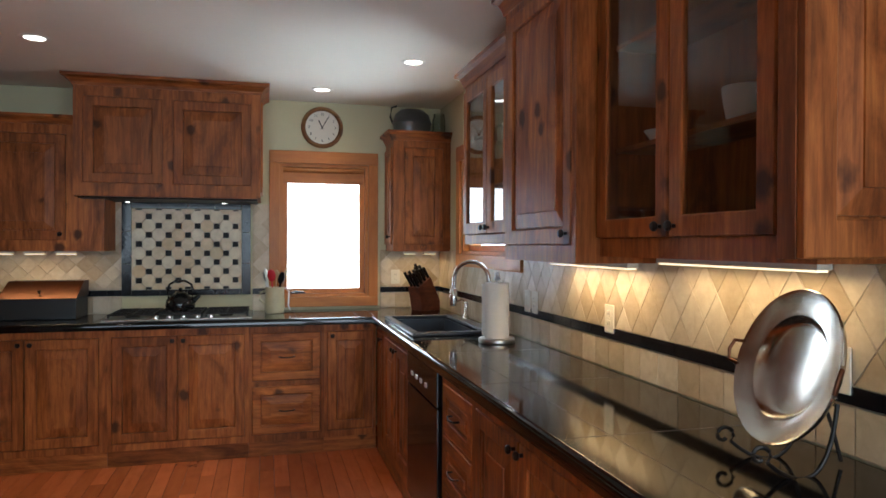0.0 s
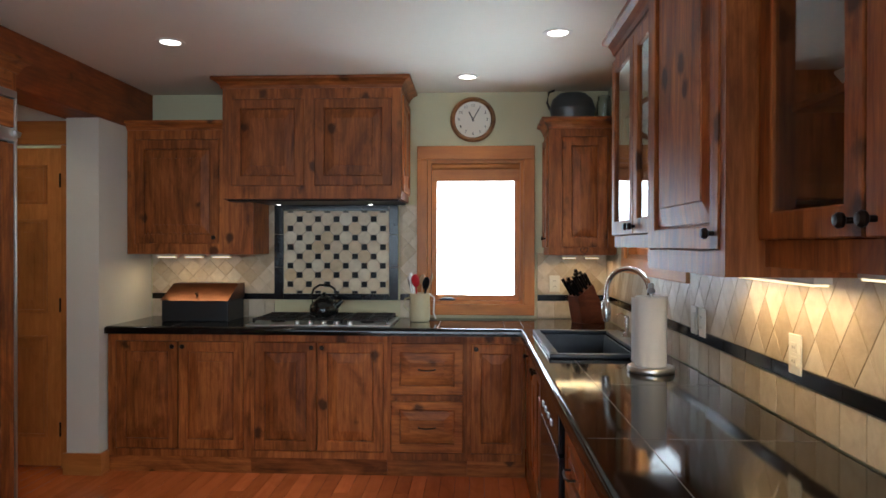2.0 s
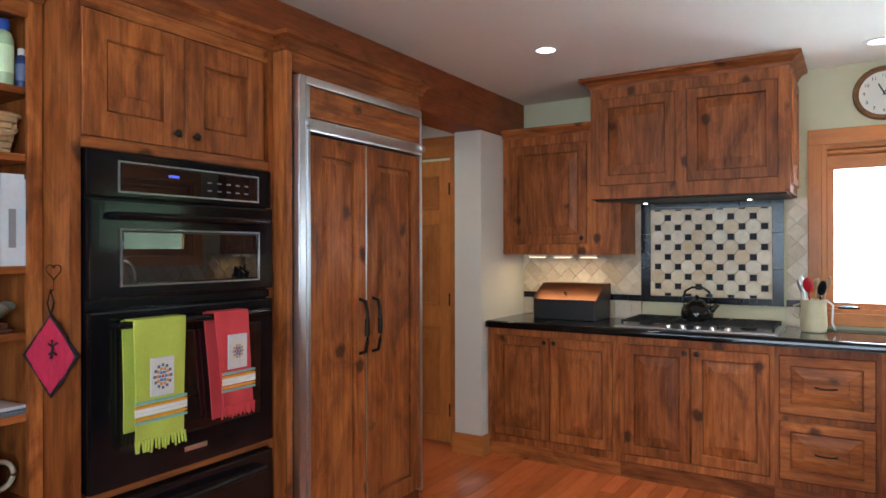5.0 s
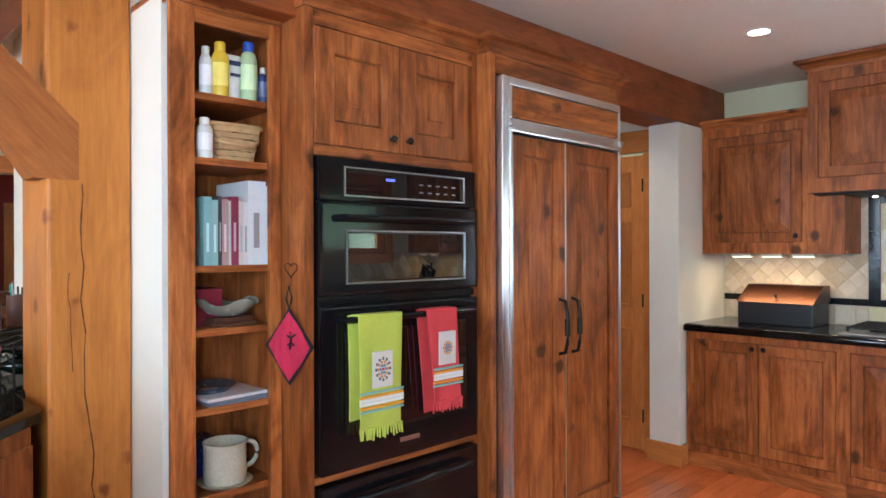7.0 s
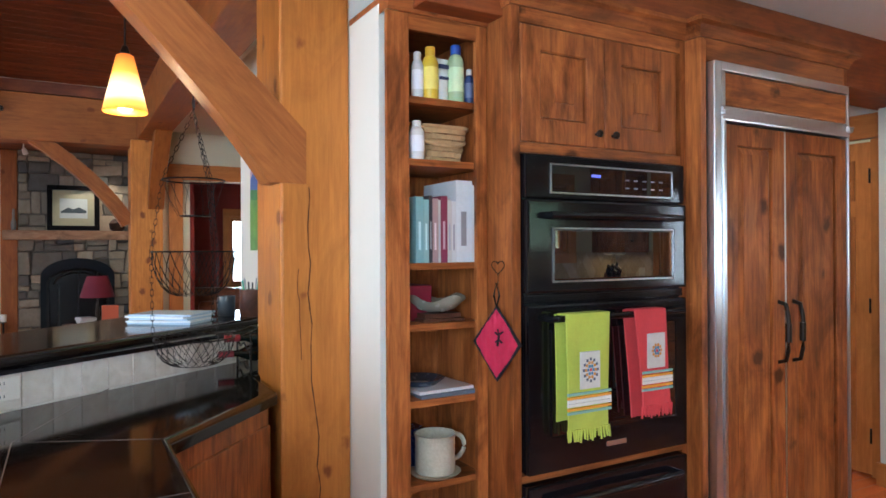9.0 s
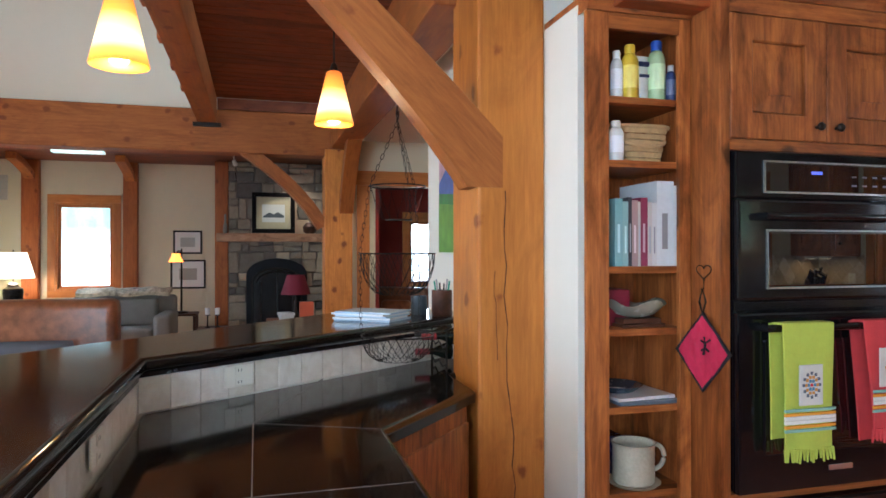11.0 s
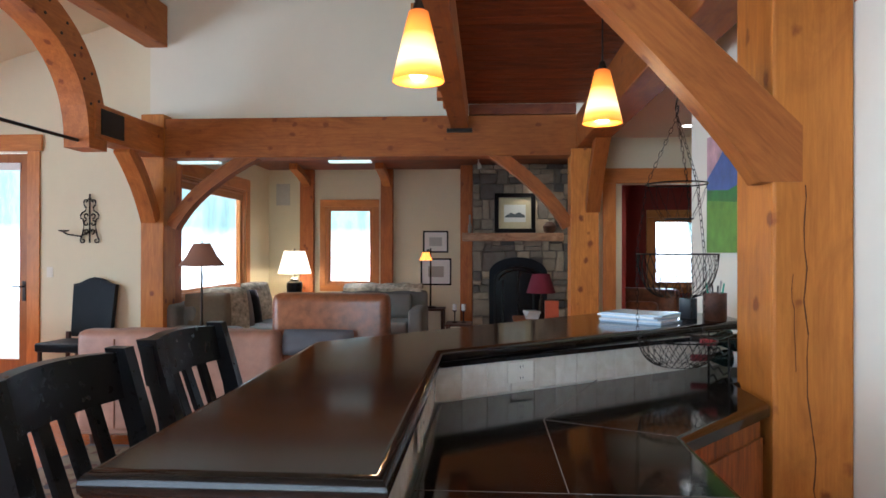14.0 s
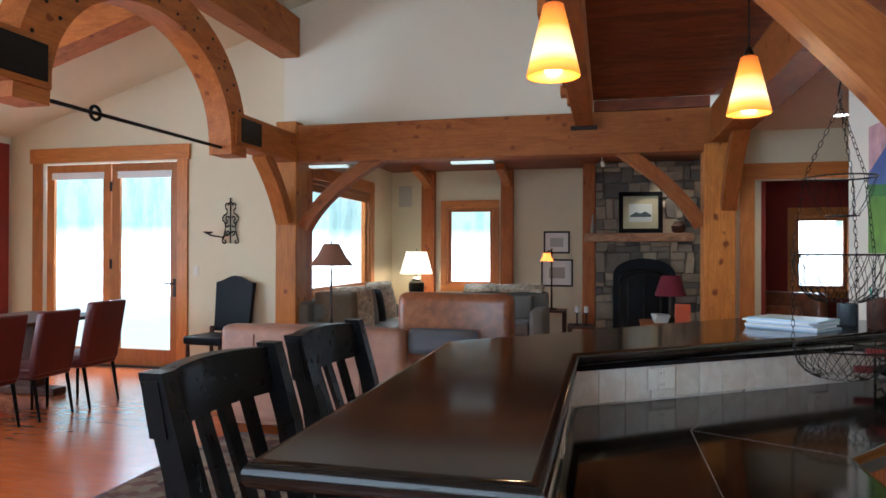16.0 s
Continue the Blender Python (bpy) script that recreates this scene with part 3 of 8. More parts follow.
def wall_cabinet(name, label, m, w, h, d, doors, top=0.0, rail=0.03, glazed=False, side_crown=(True, True)):
    t = thing(name, label, "cabinet", m, "kitchen wall cabinets")
    holes = [(x, x + fw, z, z + fh) for x, z, fw, fh, _ in doors]
    if glazed:
        part("face_frame", face_frame(w, h, holes), alder, t)
        board_part("side_panel", t, alder, 0, 0.018, 0.02, d, 0, h)
        board_part("side_panel", t, alder, w - 0.018, w, 0.02, d, 0, h)
        board_part("bottom_panel", t, alder_x, 0.0185, w - 0.0185, 0.02, d, 0, 0.018)
        board_part("top_panel", t, alder_x, 0.0185, w - 0.0185, 0.02, d, h - 0.018, h)
        board_part("back_panel", t, alder, 0.0185, w - 0.0185, d - 0.01, d, 0.0185, h - 0.0185)
        for k in (1, 2):
            b = BM()
            box(b, 0.019, w - 0.019, 0.05, d - 0.012, h * k / 3, h * k / 3 + 0.016)
            part("shelf", b, alder_x, t)
    else:
        part("body", body_mesh(w, h, d, holes), alder, t)
    for x, z, fw, fh, side in doors:
        if glazed:
            glass_door(t, x + 0.002, z + 0.002, fw - 0.004, fh - 0.004, side)
        else:
            k = {"l": (0.032, 0.04), "r": (fw - 0.036, 0.04), "": None}[side]
            panel_door(t, x + 0.003, z + 0.003, fw - 0.006, fh - 0.006, k)
    if top:
        crown(t, w, d, h, top, 0.05, side_crown)
    return t


lc = wall_cabinet("wall_cabinet", "dark knotty alder wall cabinet with one raised panel", pose(-1.865, 5.05, 1.375), 0.86, 0.83, 0.348, [(0.05, 0.07, 0.58, 0.70, "r")], 0.06, side_crown=(False, False))
hood = thing("range_hood", "wooden canopy hood with two raised panels", "range hood", pose(-1.16, 4.91, 1.735))
part("body", body_mesh(1.16, 0.71, 0.488, [(0.055, 0.535, 0.085, 0.645), (0.60, 1.10, 0.085, 0.645)]), alder, hood)
panel_door(hood, 0.057, 0.087, 0.476, 0.556)
panel_door(hood, 0.602, 0.087, 0.496, 0.556)
crown(hood, 1.16, 0.488, 0.71, 0.07, 0.06)
b = BM()
box(b, 0.02, 1.14, 0.03, 0.47, -0.012, -0.001, 0.004)
part("fan_insert", b, iron, hood, "dark extractor insert")
panel = part("side_panel", door_mesh(0.42, 0.62, 0.012, 0.05), alder, hood, "", False, pose(1.162, 0.04, 0.05, 0, 0, 90))
for x in (0.25, 0.9):
    b = BM()
    cyl(b, (x, 0.40, -0.015), (x, 0.40, -0.0125), 0.014, seg=16)
    part("lamp_lens", b, can_glow, hood, "small round hood lamp")

cc = wall_cabinet("wall_cabinet", "knotty alder corner wall cabinet with one raised panel", pose(0.955, 5.08, 1.375), 0.443, 0.83, 0.318, [(0.085, 0.05, 0.30, 0.73, "")], 0.07, side_crown=(True, False))
sd = part("side_door", door_mesh(0.27, 0.73, 0.012, 0.05), alder, cc, "narrow side door", False, pose(-0.002, 0.30, 0.05, 0, 0, -90))
knob(sd, 0.235, 0.06, -0.012)


def heart_hook(parent, at, s=0.025):
    b = BM()
    pts = []
    for i in range(25):
        a = 2 * math.pi * i / 24
        pts.append((s * 0.062 * 16 * math.sin(a) ** 3, 0, s * 0.062 * (13 * math.cos(a) - 5 * math.cos(2 * a) - 2 * math.cos(3 * a) - math.cos(4 * a))))
    tube(b, pts[:-1], 0.0018, 6, True)
    tube(b, [(0, 0, -s * 1.02), (0, 0, -s * 2.0), (0, -0.008, -s * 2.3), (0, -0.016, -s * 2.0)], 0.0018, 6)
    return part("heart_hook", b, iron, parent, "small wire heart hook", True, pose(*at))


heart_hook(cc, (0.23, -0.012, 0.03))

# sink-side wall cabinets: local x runs towards the camera
RA = wall_cabinet("wall_cabinet", "knotty alder glazed wall cabinet beside the sink window", pose(1.10, 3.70, 1.43, 0, 0, -90), 0.775, 0.86, 0.298,
                  [(0.04, 0.05, 0.40, 0.77, "r"), (0.443, 0.05, 0.29, 0.77, "l")], 0.08, glazed=True, side_crown=(True, False))
RB = wall_cabinet("wall_cabinet", "tall knotty alder wall cabinet with one long raised panel", pose(1.05, 2.921, 1.365, 0, 0, -90), 0.694, 1.06, 0.348,
                  [(0.03, 0.06, 0.63, 0.97, "r")], 0.085)
RC = wall_cabinet("wall_cabinet", "dark alder display cabinet with two glass doors", pose(1.14, 2.225, 1.39, 0, 0, -90), 0.93, 1.045, 0.258,
                  [(0.014, 0.06, 0.412, 0.95, "r"), (0.430, 0.06, 0.405, 0.95, "l")], 0.08, glazed=True, side_crown=(False, False))
RD = thing("end_panel_cabinet", "pale-lit knotty alder end panel closing the wall cabinets", "cabinet", pose(1.038, 1.243, 1.402), "kitchen wall cabinets")
b = BM()
box(b, 0, 0.36, 0.001, 0.05, 0, 1.033, 0.002)
part("body", b, alder, RD)
panel_door(RD, 0.002, 0.002, 0.356, 1.029, None, st=0.078, name="panel", y=-0.002)
crown(RD, 0.36, 0.05, 1.033, 0.085, 0.05, (True, False))
# dishes in the display cabinet
b = BM()
lathe(b, [(0.035, 0), (0.042, 0.005), (0.054, 0.075), (0.056, 0.10), (0.052, 0.098), (0.036, 0.012), (0, 0.012)], (0, 0, 0), 24)
solid("serving_bowl", b, paper, "white china bowl on the cabinet shelf", "bowl", smooth=True, m=pose(1.28, 1.69, 1.39 + 0.3483 + 0.017))
b = BM()
lathe(b, [(0.03, 0), (0.035, 0.004), (0.06, 0.04), (0.055, 0.04), (0.03, 0.01), (0, 0.01)], (0, 0, 0), 20)
solid("small_bowl", b, paper, "small white dish on the cabinet shelf", "bowl", smooth=True, m=pose(1.27, 2.05, 1.39 + 0.3483 + 0.017))
b = BM()
lathe(b, [(0.014, 0), (0.018, 0.01), (0.016, 0.05), (0.02, 0.075), (0.012, 0.10), (0, 0.11)], (0, 0, 0), 14)
solid("ceramic_figurine", b, plain("green_glaze", (0.12, 0.30, 0.06), 0.3), "small green and orange ceramic ornament on the shelf", "ornament", smooth=True, m=pose(1.22, 1.93, 1.39 + 0.3483 + 0.017))


def strip_light(label, m, w):
    t = thing("under_cabinet_light", label, "light", m, "under-cabinet lights")
    b = BM()
    box(b, 0, w, 0, 0.045, 0.004, 0.022, 0.003)
    part("housing", b, whiteplastic, t)
    b = BM()
    box(b, 0.008, w - 0.008, 0.005, 0.04, -0.001, 0.0038)
    part("lens", b, strip_glow, t)
    return t


def glow_lamp(x, y, z, w, h, p):
    la = area_lamp("under_cabinet_glow", (x, y, z), (x, y + 0.0001, z - 1), w, h, p, WARM)
    return la


for i in range(3):
    strip_light("slim warm strip light under the wall cabinet", pose(-1.70 + 0.19 * i, 5.12, 1.352), 0.13)
glow_lamp(-1.45, 5.16, 1.345, 0.5, 0.05, 1.9)
strip_light("slim warm strip light under the corner cabinet", pose(1.05, 5.14, 1.352), 0.10)
strip_light("slim warm strip light under the corner cabinet", pose(1.20, 5.14, 1.352), 0.10)
glow_lamp(1.17, 5.18, 1.345, 0.3, 0.05, 1.8)
for y, w in ((2.95, 0.5), (2.47, 0.20), (2.09, 0.66)):
    zz = 1.342 if y > 2.3 else 1.367
    strip_light("slim warm strip light under the sink-side cabinets", pose(1.27, y, zz, 0, 0, -90), w)
    glow_lamp(1.29, y - w / 2, zz - 0.008, 0.05, w, 3.2 if y > 2.9 else (1.2 if y > 2.3 else 2.7))

# recessed ceiling cans
for x, y in ((-1.15, 4.15), (0.89, 4.08), (0.42, 4.95), (-2.45, 4.30)):
    t = thing("recessed_light", "round recessed ceiling light, switched on", "ceiling light", pose(x, y, CEIL), "recessed lights")
    b = BM()
    lathe(b, [(0.052, -0.002), (0.052, -0.006), (0.072, -0.004), (0.075, 0.0), (0.052, -0.0005)], (0, 0, 0), 28)
    part("trim_ring", b, whiteplastic, t, "", True)
    b = BM()
    cyl(b, (0, 0, -0.0035), (0, 0, -0.001), 0.051, seg=28)
    part("lens", b, can_glow, t)
    spot_lamp("can_light", (x, y, CEIL - 0.02), 14, (1.0, 0.84, 0.62), 2.1)

# ---- backsplash pieces ----
def clip_poly(poly, x0, x1, z0, z1):
    for ax, lim, keep in ((0, x0, 1), (0, x1, -1), (1, z0, 1), (1, z1, -1)):
        out = []
        for i, p in enumerate(poly):
            q = poly[(i + 1) % len(poly)]
            ip, iq = keep * (p[ax] - lim) >= 0, keep * (q[ax] - lim) >= 0
            if ip:
                out.append(p)
            if ip != iq:
                f = (lim - p[ax]) / (q[ax] - p[ax])
                out.append((p[0] + f * (q[0] - p[0]), p[1] + f * (q[1] - p[1])))
        poly = out
        if len(poly) < 3:
            return []
    return poly


def shrink(poly, g):
    cx, cz = sum(p[0] for p in poly) / len(poly), sum(p[1] for p in poly) / len(poly)
    out = []
    for x, z in poly:
        d = math.hypot(x - cx, z - cz) or 1
        k = max(0.0, 1 - g / d)
        out.append((cx + (x - cx) * k, cz + (z - cz) * k))
    return out


def poly_tile(name, poly, material, parent, m, th=0.008):
    """A flat tile from an outline in local x, z, its face th proud towards -y, with a chamfered rim."""
    cx, cz = sum(p[0] for p in poly) / len(poly), sum(p[1] for p in poly) / len(poly)
    b = BM()
    inner = shrink(poly, 0.0022)
    r0 = [b.verts.new((x - cx, 0, z - cz)) for x, z in poly]
    r1 = [b.verts.new((x - cx, -th + 0.0015, z - cz)) for x, z in poly]
    r2 = [b.verts.new((x - cx, -th, z - cz)) for x, z in inner]
    n = len(poly)
    for a, c in ((r0, r1), (r1, r2)):
        for i in range(n):
            b.faces.new((a[i], a[(i + 1) % n], c[(i + 1) % n], c[i]))
    b.faces.new(r2)
    return part(name, b, material, parent, m=m @ pose(cx, 0, cz))


def splash(label, m, w, zones, dw, dh, z_lo, z_hi, row=0.118):
    """A tiled backsplash on a wall: local x along it, -y out. zones: spans of x with the diamond field's lower and upper edge."""
    t = thing("backsplash", label, "backsplash", kind="structure")
    b = BM()
    for x0, x1, zb, zt in zones:
        box(b, x0, x1, -0.004, 0.0, 0, zt)
    part("grout_bed", b, grout, t, m=m)
    for x0, x1, zb, zt in zones:
        # straight course at the counter, black band, diamonds above
        x = x0
        while x < x1 - 0.01:
            e = min(x1, x + row)
            poly_tile("tile", shrink([(x, 0.002), (e, 0.002), (e, z_lo), (x, z_lo)], 0.002), travertine, t, m @ pose(0, -0.004, 0), 0.007)
            x = e
        x = x0
        while x < x1 - 0.01:
            e = min(x1, x + 0.20)
            poly_tile("band_tile", [(x + 0.001, z_lo + 0.002), (e - 0.001, z_lo + 0.002), (e - 0.001, z_hi), (x + 0.001, z_hi)], blackband, t, m @ pose(0, -0.004, 0), 0.010)
            x = e
        i0, i1 = int(x0 / (dw / 2)) - 2, int(x1 / (dw / 2)) + 2
        for i in range(i0, i1 + 1):
            for j in range(-1, int((zt - zb) / dh) + 2):
                cx, cz = i * dw / 2, zb + j * dh + (dh / 2 if i % 2 else 0)
                p = clip_poly([(cx - dw / 2, cz), (cx, cz - dh / 2), (cx + dw / 2, cz), (cx, cz + dh / 2)], x0, x1, zb, zt)
                if len(p) >= 3:
                    area = abs(sum(p[k][0] * p[(k + 1) % len(p)][1] - p[(k + 1) % len(p)][0] * p[k][1] for k in range(len(p)))) / 2
                    if area > 0.0006:
                        poly_tile("tile", shrink(p, 0.0011), travertine, t, m @ pose(0, -0.004, 0), 0.006)
    return t


ZL, ZH = 0.122, 0.166
# stove wall: from the return wall to the mosaic, and from the window to the corner
splash("cream travertine diamond backsplash behind the stove", pose(-1.86, 5.40, CT), 1.0,
       [(0.0, 0.895, ZH + 0.003, 0.80), (1.80, 1.92, ZH + 0.003, 0.80), (2.77, 3.25, ZH + 0.003, 0.46)], 0.12, 0.12, ZL, ZH)
splash("warm travertine diamond backsplash along the sink wall", pose(1.40, 5.38, CT, 0, 0, -90), 4.0,
       [(0.0, 0.50, ZH + 0.003, 0.46), (0.50, 1.82, ZH + 0.003, 0.35), (1.82, 5.0, ZH + 0.003, 0.46)], 0.125, 0.185, ZL, ZH)

# mosaic panel behind the cooktop
mo = thing("mosaic_panel", "cream octagon and black dot mosaic in a dark tile border", "backsplash", kind="structure")
MM = pose(-0.965, 5.40, 1.047)
MW, MH, BW = 0.892, 0.70, 0.066
b = BM()
box(b, 0, MW, -0.004, 0, 0, MH)
part("grout_bed", b, grout, mo, m=MM)
for x0, x1, z0, z1 in ((0, BW, 0, MH), (MW - BW, MW, 0, MH), (BW, MW - BW, MH - BW, MH), (BW, MW - BW, 0, 0.044)):
    n = max(1, round(max(x1 - x0, z1 - z0) / 0.2))
    for k in range(n):
        if x1 - x0 > z1 - z0:
            a, c, e, f = x0 + (x1 - x0) * k / n, x0 + (x1 - x0) * (k + 1) / n, z0, z1
        else:
            a, c, e, f = x0, x1, z0 + (z1 - z0) * k / n, z0 + (z1 - z0) * (k + 1) / n
        poly_tile("border_tile", [(a + 0.001, e + 0.001), (c - 0.001, e + 0.001), (c - 0.001, f - 0.001), (a + 0.001, f - 0.001)], blackband, mo, MM @ pose(0, -0.004, 0), 0.012)
PX, PZ = 0.0667, 0.0665
bx0, bx1, bz0, bz1 = BW + 0.002, MW - BW - 0.002, 0.046, MH - BW - 0.002
for i in range(-1, 12):
    for j in range(-1, 10):
        cx, cz = bx0 + 0.047 + i * PX, bz0 + 0.065 + j * PZ
        h = 0.0195
        if (i + j) % 2 == 0:
            p = clip_poly([(cx - h, cz - h), (cx + h, cz - h), (cx + h, cz + h), (cx - h, cz + h)], bx0, bx1, bz0, bz1)
            if len(p) > 2:
                poly_tile("dot_tile", p, dot_black, mo, MM @ pose(0, -0.004, 0), 0.010)
        else:
            a, c, d = PX - h - 0.002, PZ - h - 0.002, h + 0.001
            p = clip_poly([(cx + u, cz + v) for u, v in ((a, -d), (a, d), (d, c), (-d, c), (-a, d), (-a, -d), (-d, -c), (d, -c))], bx0, bx1, bz0, bz1)
            if len(p) > 2:
                poly_tile("octagon_tile", shrink(p, 0.0015), mosaic_cream, mo, MM @ pose(0, -0.004, 0), 0.007)


def wall_plate(label, m, kind="outlet", w=0.072, h=0.115):
    t = thing("wall_outlet" if kind == "outlet" else "light_switch", label, "outlet" if kind == "outlet" else "switch", m)
    b = BM()
    box(b, -w / 2, w / 2, -0.006, 0, -h / 2, h / 2, 0.003)
    part("cover_plate", b, whiteplastic, t)
    for z in (-0.02, 0.02):
        b = BM()
        if kind == "outlet":
            box(b, -0.017, 0.017, -0.009, -0.006, z - 0.014, z + 0.014, 0.002)
            part("socket", b, whiteplastic, t)
            for x in (-0.006, 0.006):
                b = BM()
                box(b, x - 0.0012, x + 0.0012, -0.0094, -0.0088, z - 0.004, z + 0.005)
                part("slot", b, iron, t)
        elif z > 0:
            box(b, -0.016, 0.016, -0.010, -0.006, -0.033, 0.033, 0.002)
            part("rocker", b, whiteplastic, t)
    return t


wall_plate("cream double outlet on the backsplash", pose(1.03, 5.386, 1.17))
for y, z, k in ((3.48, 1.13, "switch"), (3.38, 1.13, "outlet"), (2.60, 1.13, "outlet"), (1.50, 1.13, "switch")):
    wall_plate("cream wall plate on the sink backsplash", pose(1.386, y, z, 0, 0, -90), k, 0.115 if y < 2 else 0.072)

# ---- tall cabinets: local x runs along +y, front faces +x ----
def tall_pose(x, y, z=0.0):
    return pose(x, y, z, 0, 0, 90)


# open shelf unit, face x = -1.96, y 1.468 .. 1.871
sh = thing("open_shelf_unit", "knotty alder shelf unit, part filled with bottles and books", "shelf", tall_pose(-1.96, 1.468))
SW, SD = 0.40, 0.36


board_part("stile", sh, alder, 0, 0.083, 0, 0.0199, 0.1, 2.22)
board_part("stile", sh, alder, 0.356, SW, 0, 0.0199, 0.1, 2.22)
board_part("top_rail", sh, alder_x, 0.0832, 0.3558, 0.0, 0.0199, 2.165, 2.22)
board_part("side_panel", sh, alder, 0.074, 0.084, 0.02, SD, 0.1, 2.22)
board_part("side_panel", sh, alder, SW - 0.012, SW, 0.02, SD, 0.1, 2.22)
board_part("back_panel", sh, alder, 0.0845, SW - 0.0125, SD - 0.012, SD, 0.1, 2.22)
board_part("top_panel", sh, alder_x, 0.0845, SW - 0.0125, 0.02, SD - 0.0125, 2.2, 2.22)
SHELVES = (0.244, 0.588, 0.881, 1.147, 1.361, 1.725, 1.943)
for z in SHELVES:
    board_part("shelf", sh, alder_x, 0.0845, SW - 0.0125, 0.0205, SD - 0.013, z - 0.024, z)
crown(sh, SW, SD, 2.22, 0.06, 0.04, (False, False))

# oven tower, face x = -1.81, y 1.885 .. 2.755
ot = thing("oven_tower", "knotty alder oven tower with two raised doors above", "cabinet", tall_pose(-1.81, 1.873))
TW = 0.874
board_part("side_panel", ot, alder, 0, 0.036, 0, 0.62, 0.1, 2.26)
board_part("side_panel", ot, alder, TW - 0.03, TW, 0, 0.62, 0.1, 2.26)
board_part("rail", ot, alder_x, 0.0365, TW - 0.0305, 0, 0.0199, 1.748, 1.785)
board_part("rail", ot, alder_x, 0.0365, TW - 0.0305, 0, 0.0199, 2.205, 2.26)
board_part("upper_box", ot, alder, 0.0365, TW - 0.0305, 0.0205, 0.60, 1.76, 2.26)
board_part("rail", ot, alder_x, 0.0365, TW - 0.0305, 0, 0.04, 0.585, 0.612)
board_part("plinth", ot, alder_x, 0.0365, TW - 0.0305, 0, 0.04, 0.1, 0.30)
board_part("back_panel", ot, alder, 0.0365, TW - 0.0305, 0.605, 0.62, 0.1, 1.755)
panel_door(ot, 0.039, 1.787, 0.388, 0.414, (0.345, 0.05), st=0.087)
panel_door(ot, 0.430, 1.787, 0.388, 0.414, (0.037, 0.05), st=0.087)
crown(ot, TW, 0.62, 2.26, 0.07, 0.05, (True, False))

ov = thing("double_wall_oven", "glossy black microwave and wall oven stack", "oven", tall_pose(-1.81, 1.915))
OW = 0.80
b = BM()
box(b, 0.006, OW - 0.006, 0.006, 0.58, 0.62, 1.745)
part("housing", b, ovenblack, ov)
b = BM()
box(b, 0.002, OW - 0.002, -0.02, 0.005, 1.588, 1.743, 0.006)
cpn = part("control_panel", b, ovenblack, ov)
b = BM()
box(b, 0.115, 0.72, -0.0235, -0.0203, 1.612, 1.708, 0.003)
part("display_glass", b, ovenglass, cpn)
b = BM()
box(b, 0.30, 0.345, -0.0245, -0.0236, 1.672, 1.682)
part("clock_display", b, glow("blue_digits", (0.15, 0.2, 1.0), 0.22), cpn, "blue clock display")
b = BM()
for x0, x1, z0, z1 in ((0.108, 0.727, 1.708, 1.714), (0.108, 0.727, 1.606, 1.612), (0.108, 0.115, 1.612, 1.708), (0.72, 0.727, 1.612, 1.708)):
    box(b, x0, x1, -0.0242, -0.0203, z0, z1)
part("display_rim", b, plain("grey_display_rim", (0.30, 0.30, 0.30), 0.3, 1.0), cpn)
key_grey = plain("key_grey", (0.16, 0.15, 0.17), 0.5)
for i in range(5):
    for j in range(2):
        b = BM()
        box(b, 0.47 + 0.045 * i, 0.49 + 0.045 * i, -0.0245, -0.0236, 1.635 + 0.03 * j, 1.641 + 0.03 * j)
        part("key_mark", b, key_grey, cpn)
b = BM()
box(b, 0.002, OW - 0.002, -0.03, 0.005, 1.252, 1.583, 0.008)
d1 = part("upper_door", b, ovenblack, ov)
b = BM()
box(b, 0.115, 0.715, -0.0335, -0.0303, 1.295, 1.478, 0.006)
part("window_glass", b, ovenglass, d1)
b = BM()
for x0, x1, z0, z1 in ((0.108, 0.722, 1.288, 1.295), (0.108, 0.722, 1.478, 1.485), (0.108, 0.115, 1.295, 1.478), (0.715, 0.722, 1.295, 1.478)):
    box(b, x0, x1, -0.034, -0.0303, z0, z1)
part("window_rim", b, plain("grey_window_rim", (0.22, 0.22, 0.22), 0.35, 1.0), d1)
def oven_handle(parent, z, x0=0.085, x1=0.735, y=-0.03):
    b = BM()
    n = 14
    tube(b, [(x0, y, z)] + [(x0 + (x1 - x0) * i / n, y - 0.035 - 0.012 * math.sin(math.pi * i / n), z) for i in range(n + 1)] + [(x1, y, z)], 0.013, 10)
    return part("handle", b, ovenblack, parent, "", True)


oven_handle(d1, 1.527)
b = BM()
box(b, 0.002, OW - 0.002, -0.01, 0.005, 1.215, 1.247, 0.004)
part("vent_trim", b, ovenblack, ov)
b = BM()
box(b, 0.002, OW - 0.002, -0.03, 0.005, 0.617, 1.21, 0.008)
d2 = part("lower_door", b, ovenblack, ov)
b = BM()
box(b, 0.10, 0.73, -0.0335, -0.0303, 0.74, 1.12, 0.006)
part("window_glass", b, ovenglass, d2)
oven_handle(d2, 1.163)
b = BM()
box(b, 0.36, 0.46, -0.0325, -0.0303, 0.672, 0.690, 0.001)
part("badge", b, steel, d2, "small silver badge")

wd = thing("warming_drawer", "black warming drawer below the ovens", "oven", tall_pose(-1.81, 1.915))
b = BM()
box(b, 0.002, OW - 0.002, -0.03, 0.30, 0.305, 0.578, 0.008)
part("front", b, ovenblack, wd)
oven_handle(wd, 0.52, 0.10, 0.72)

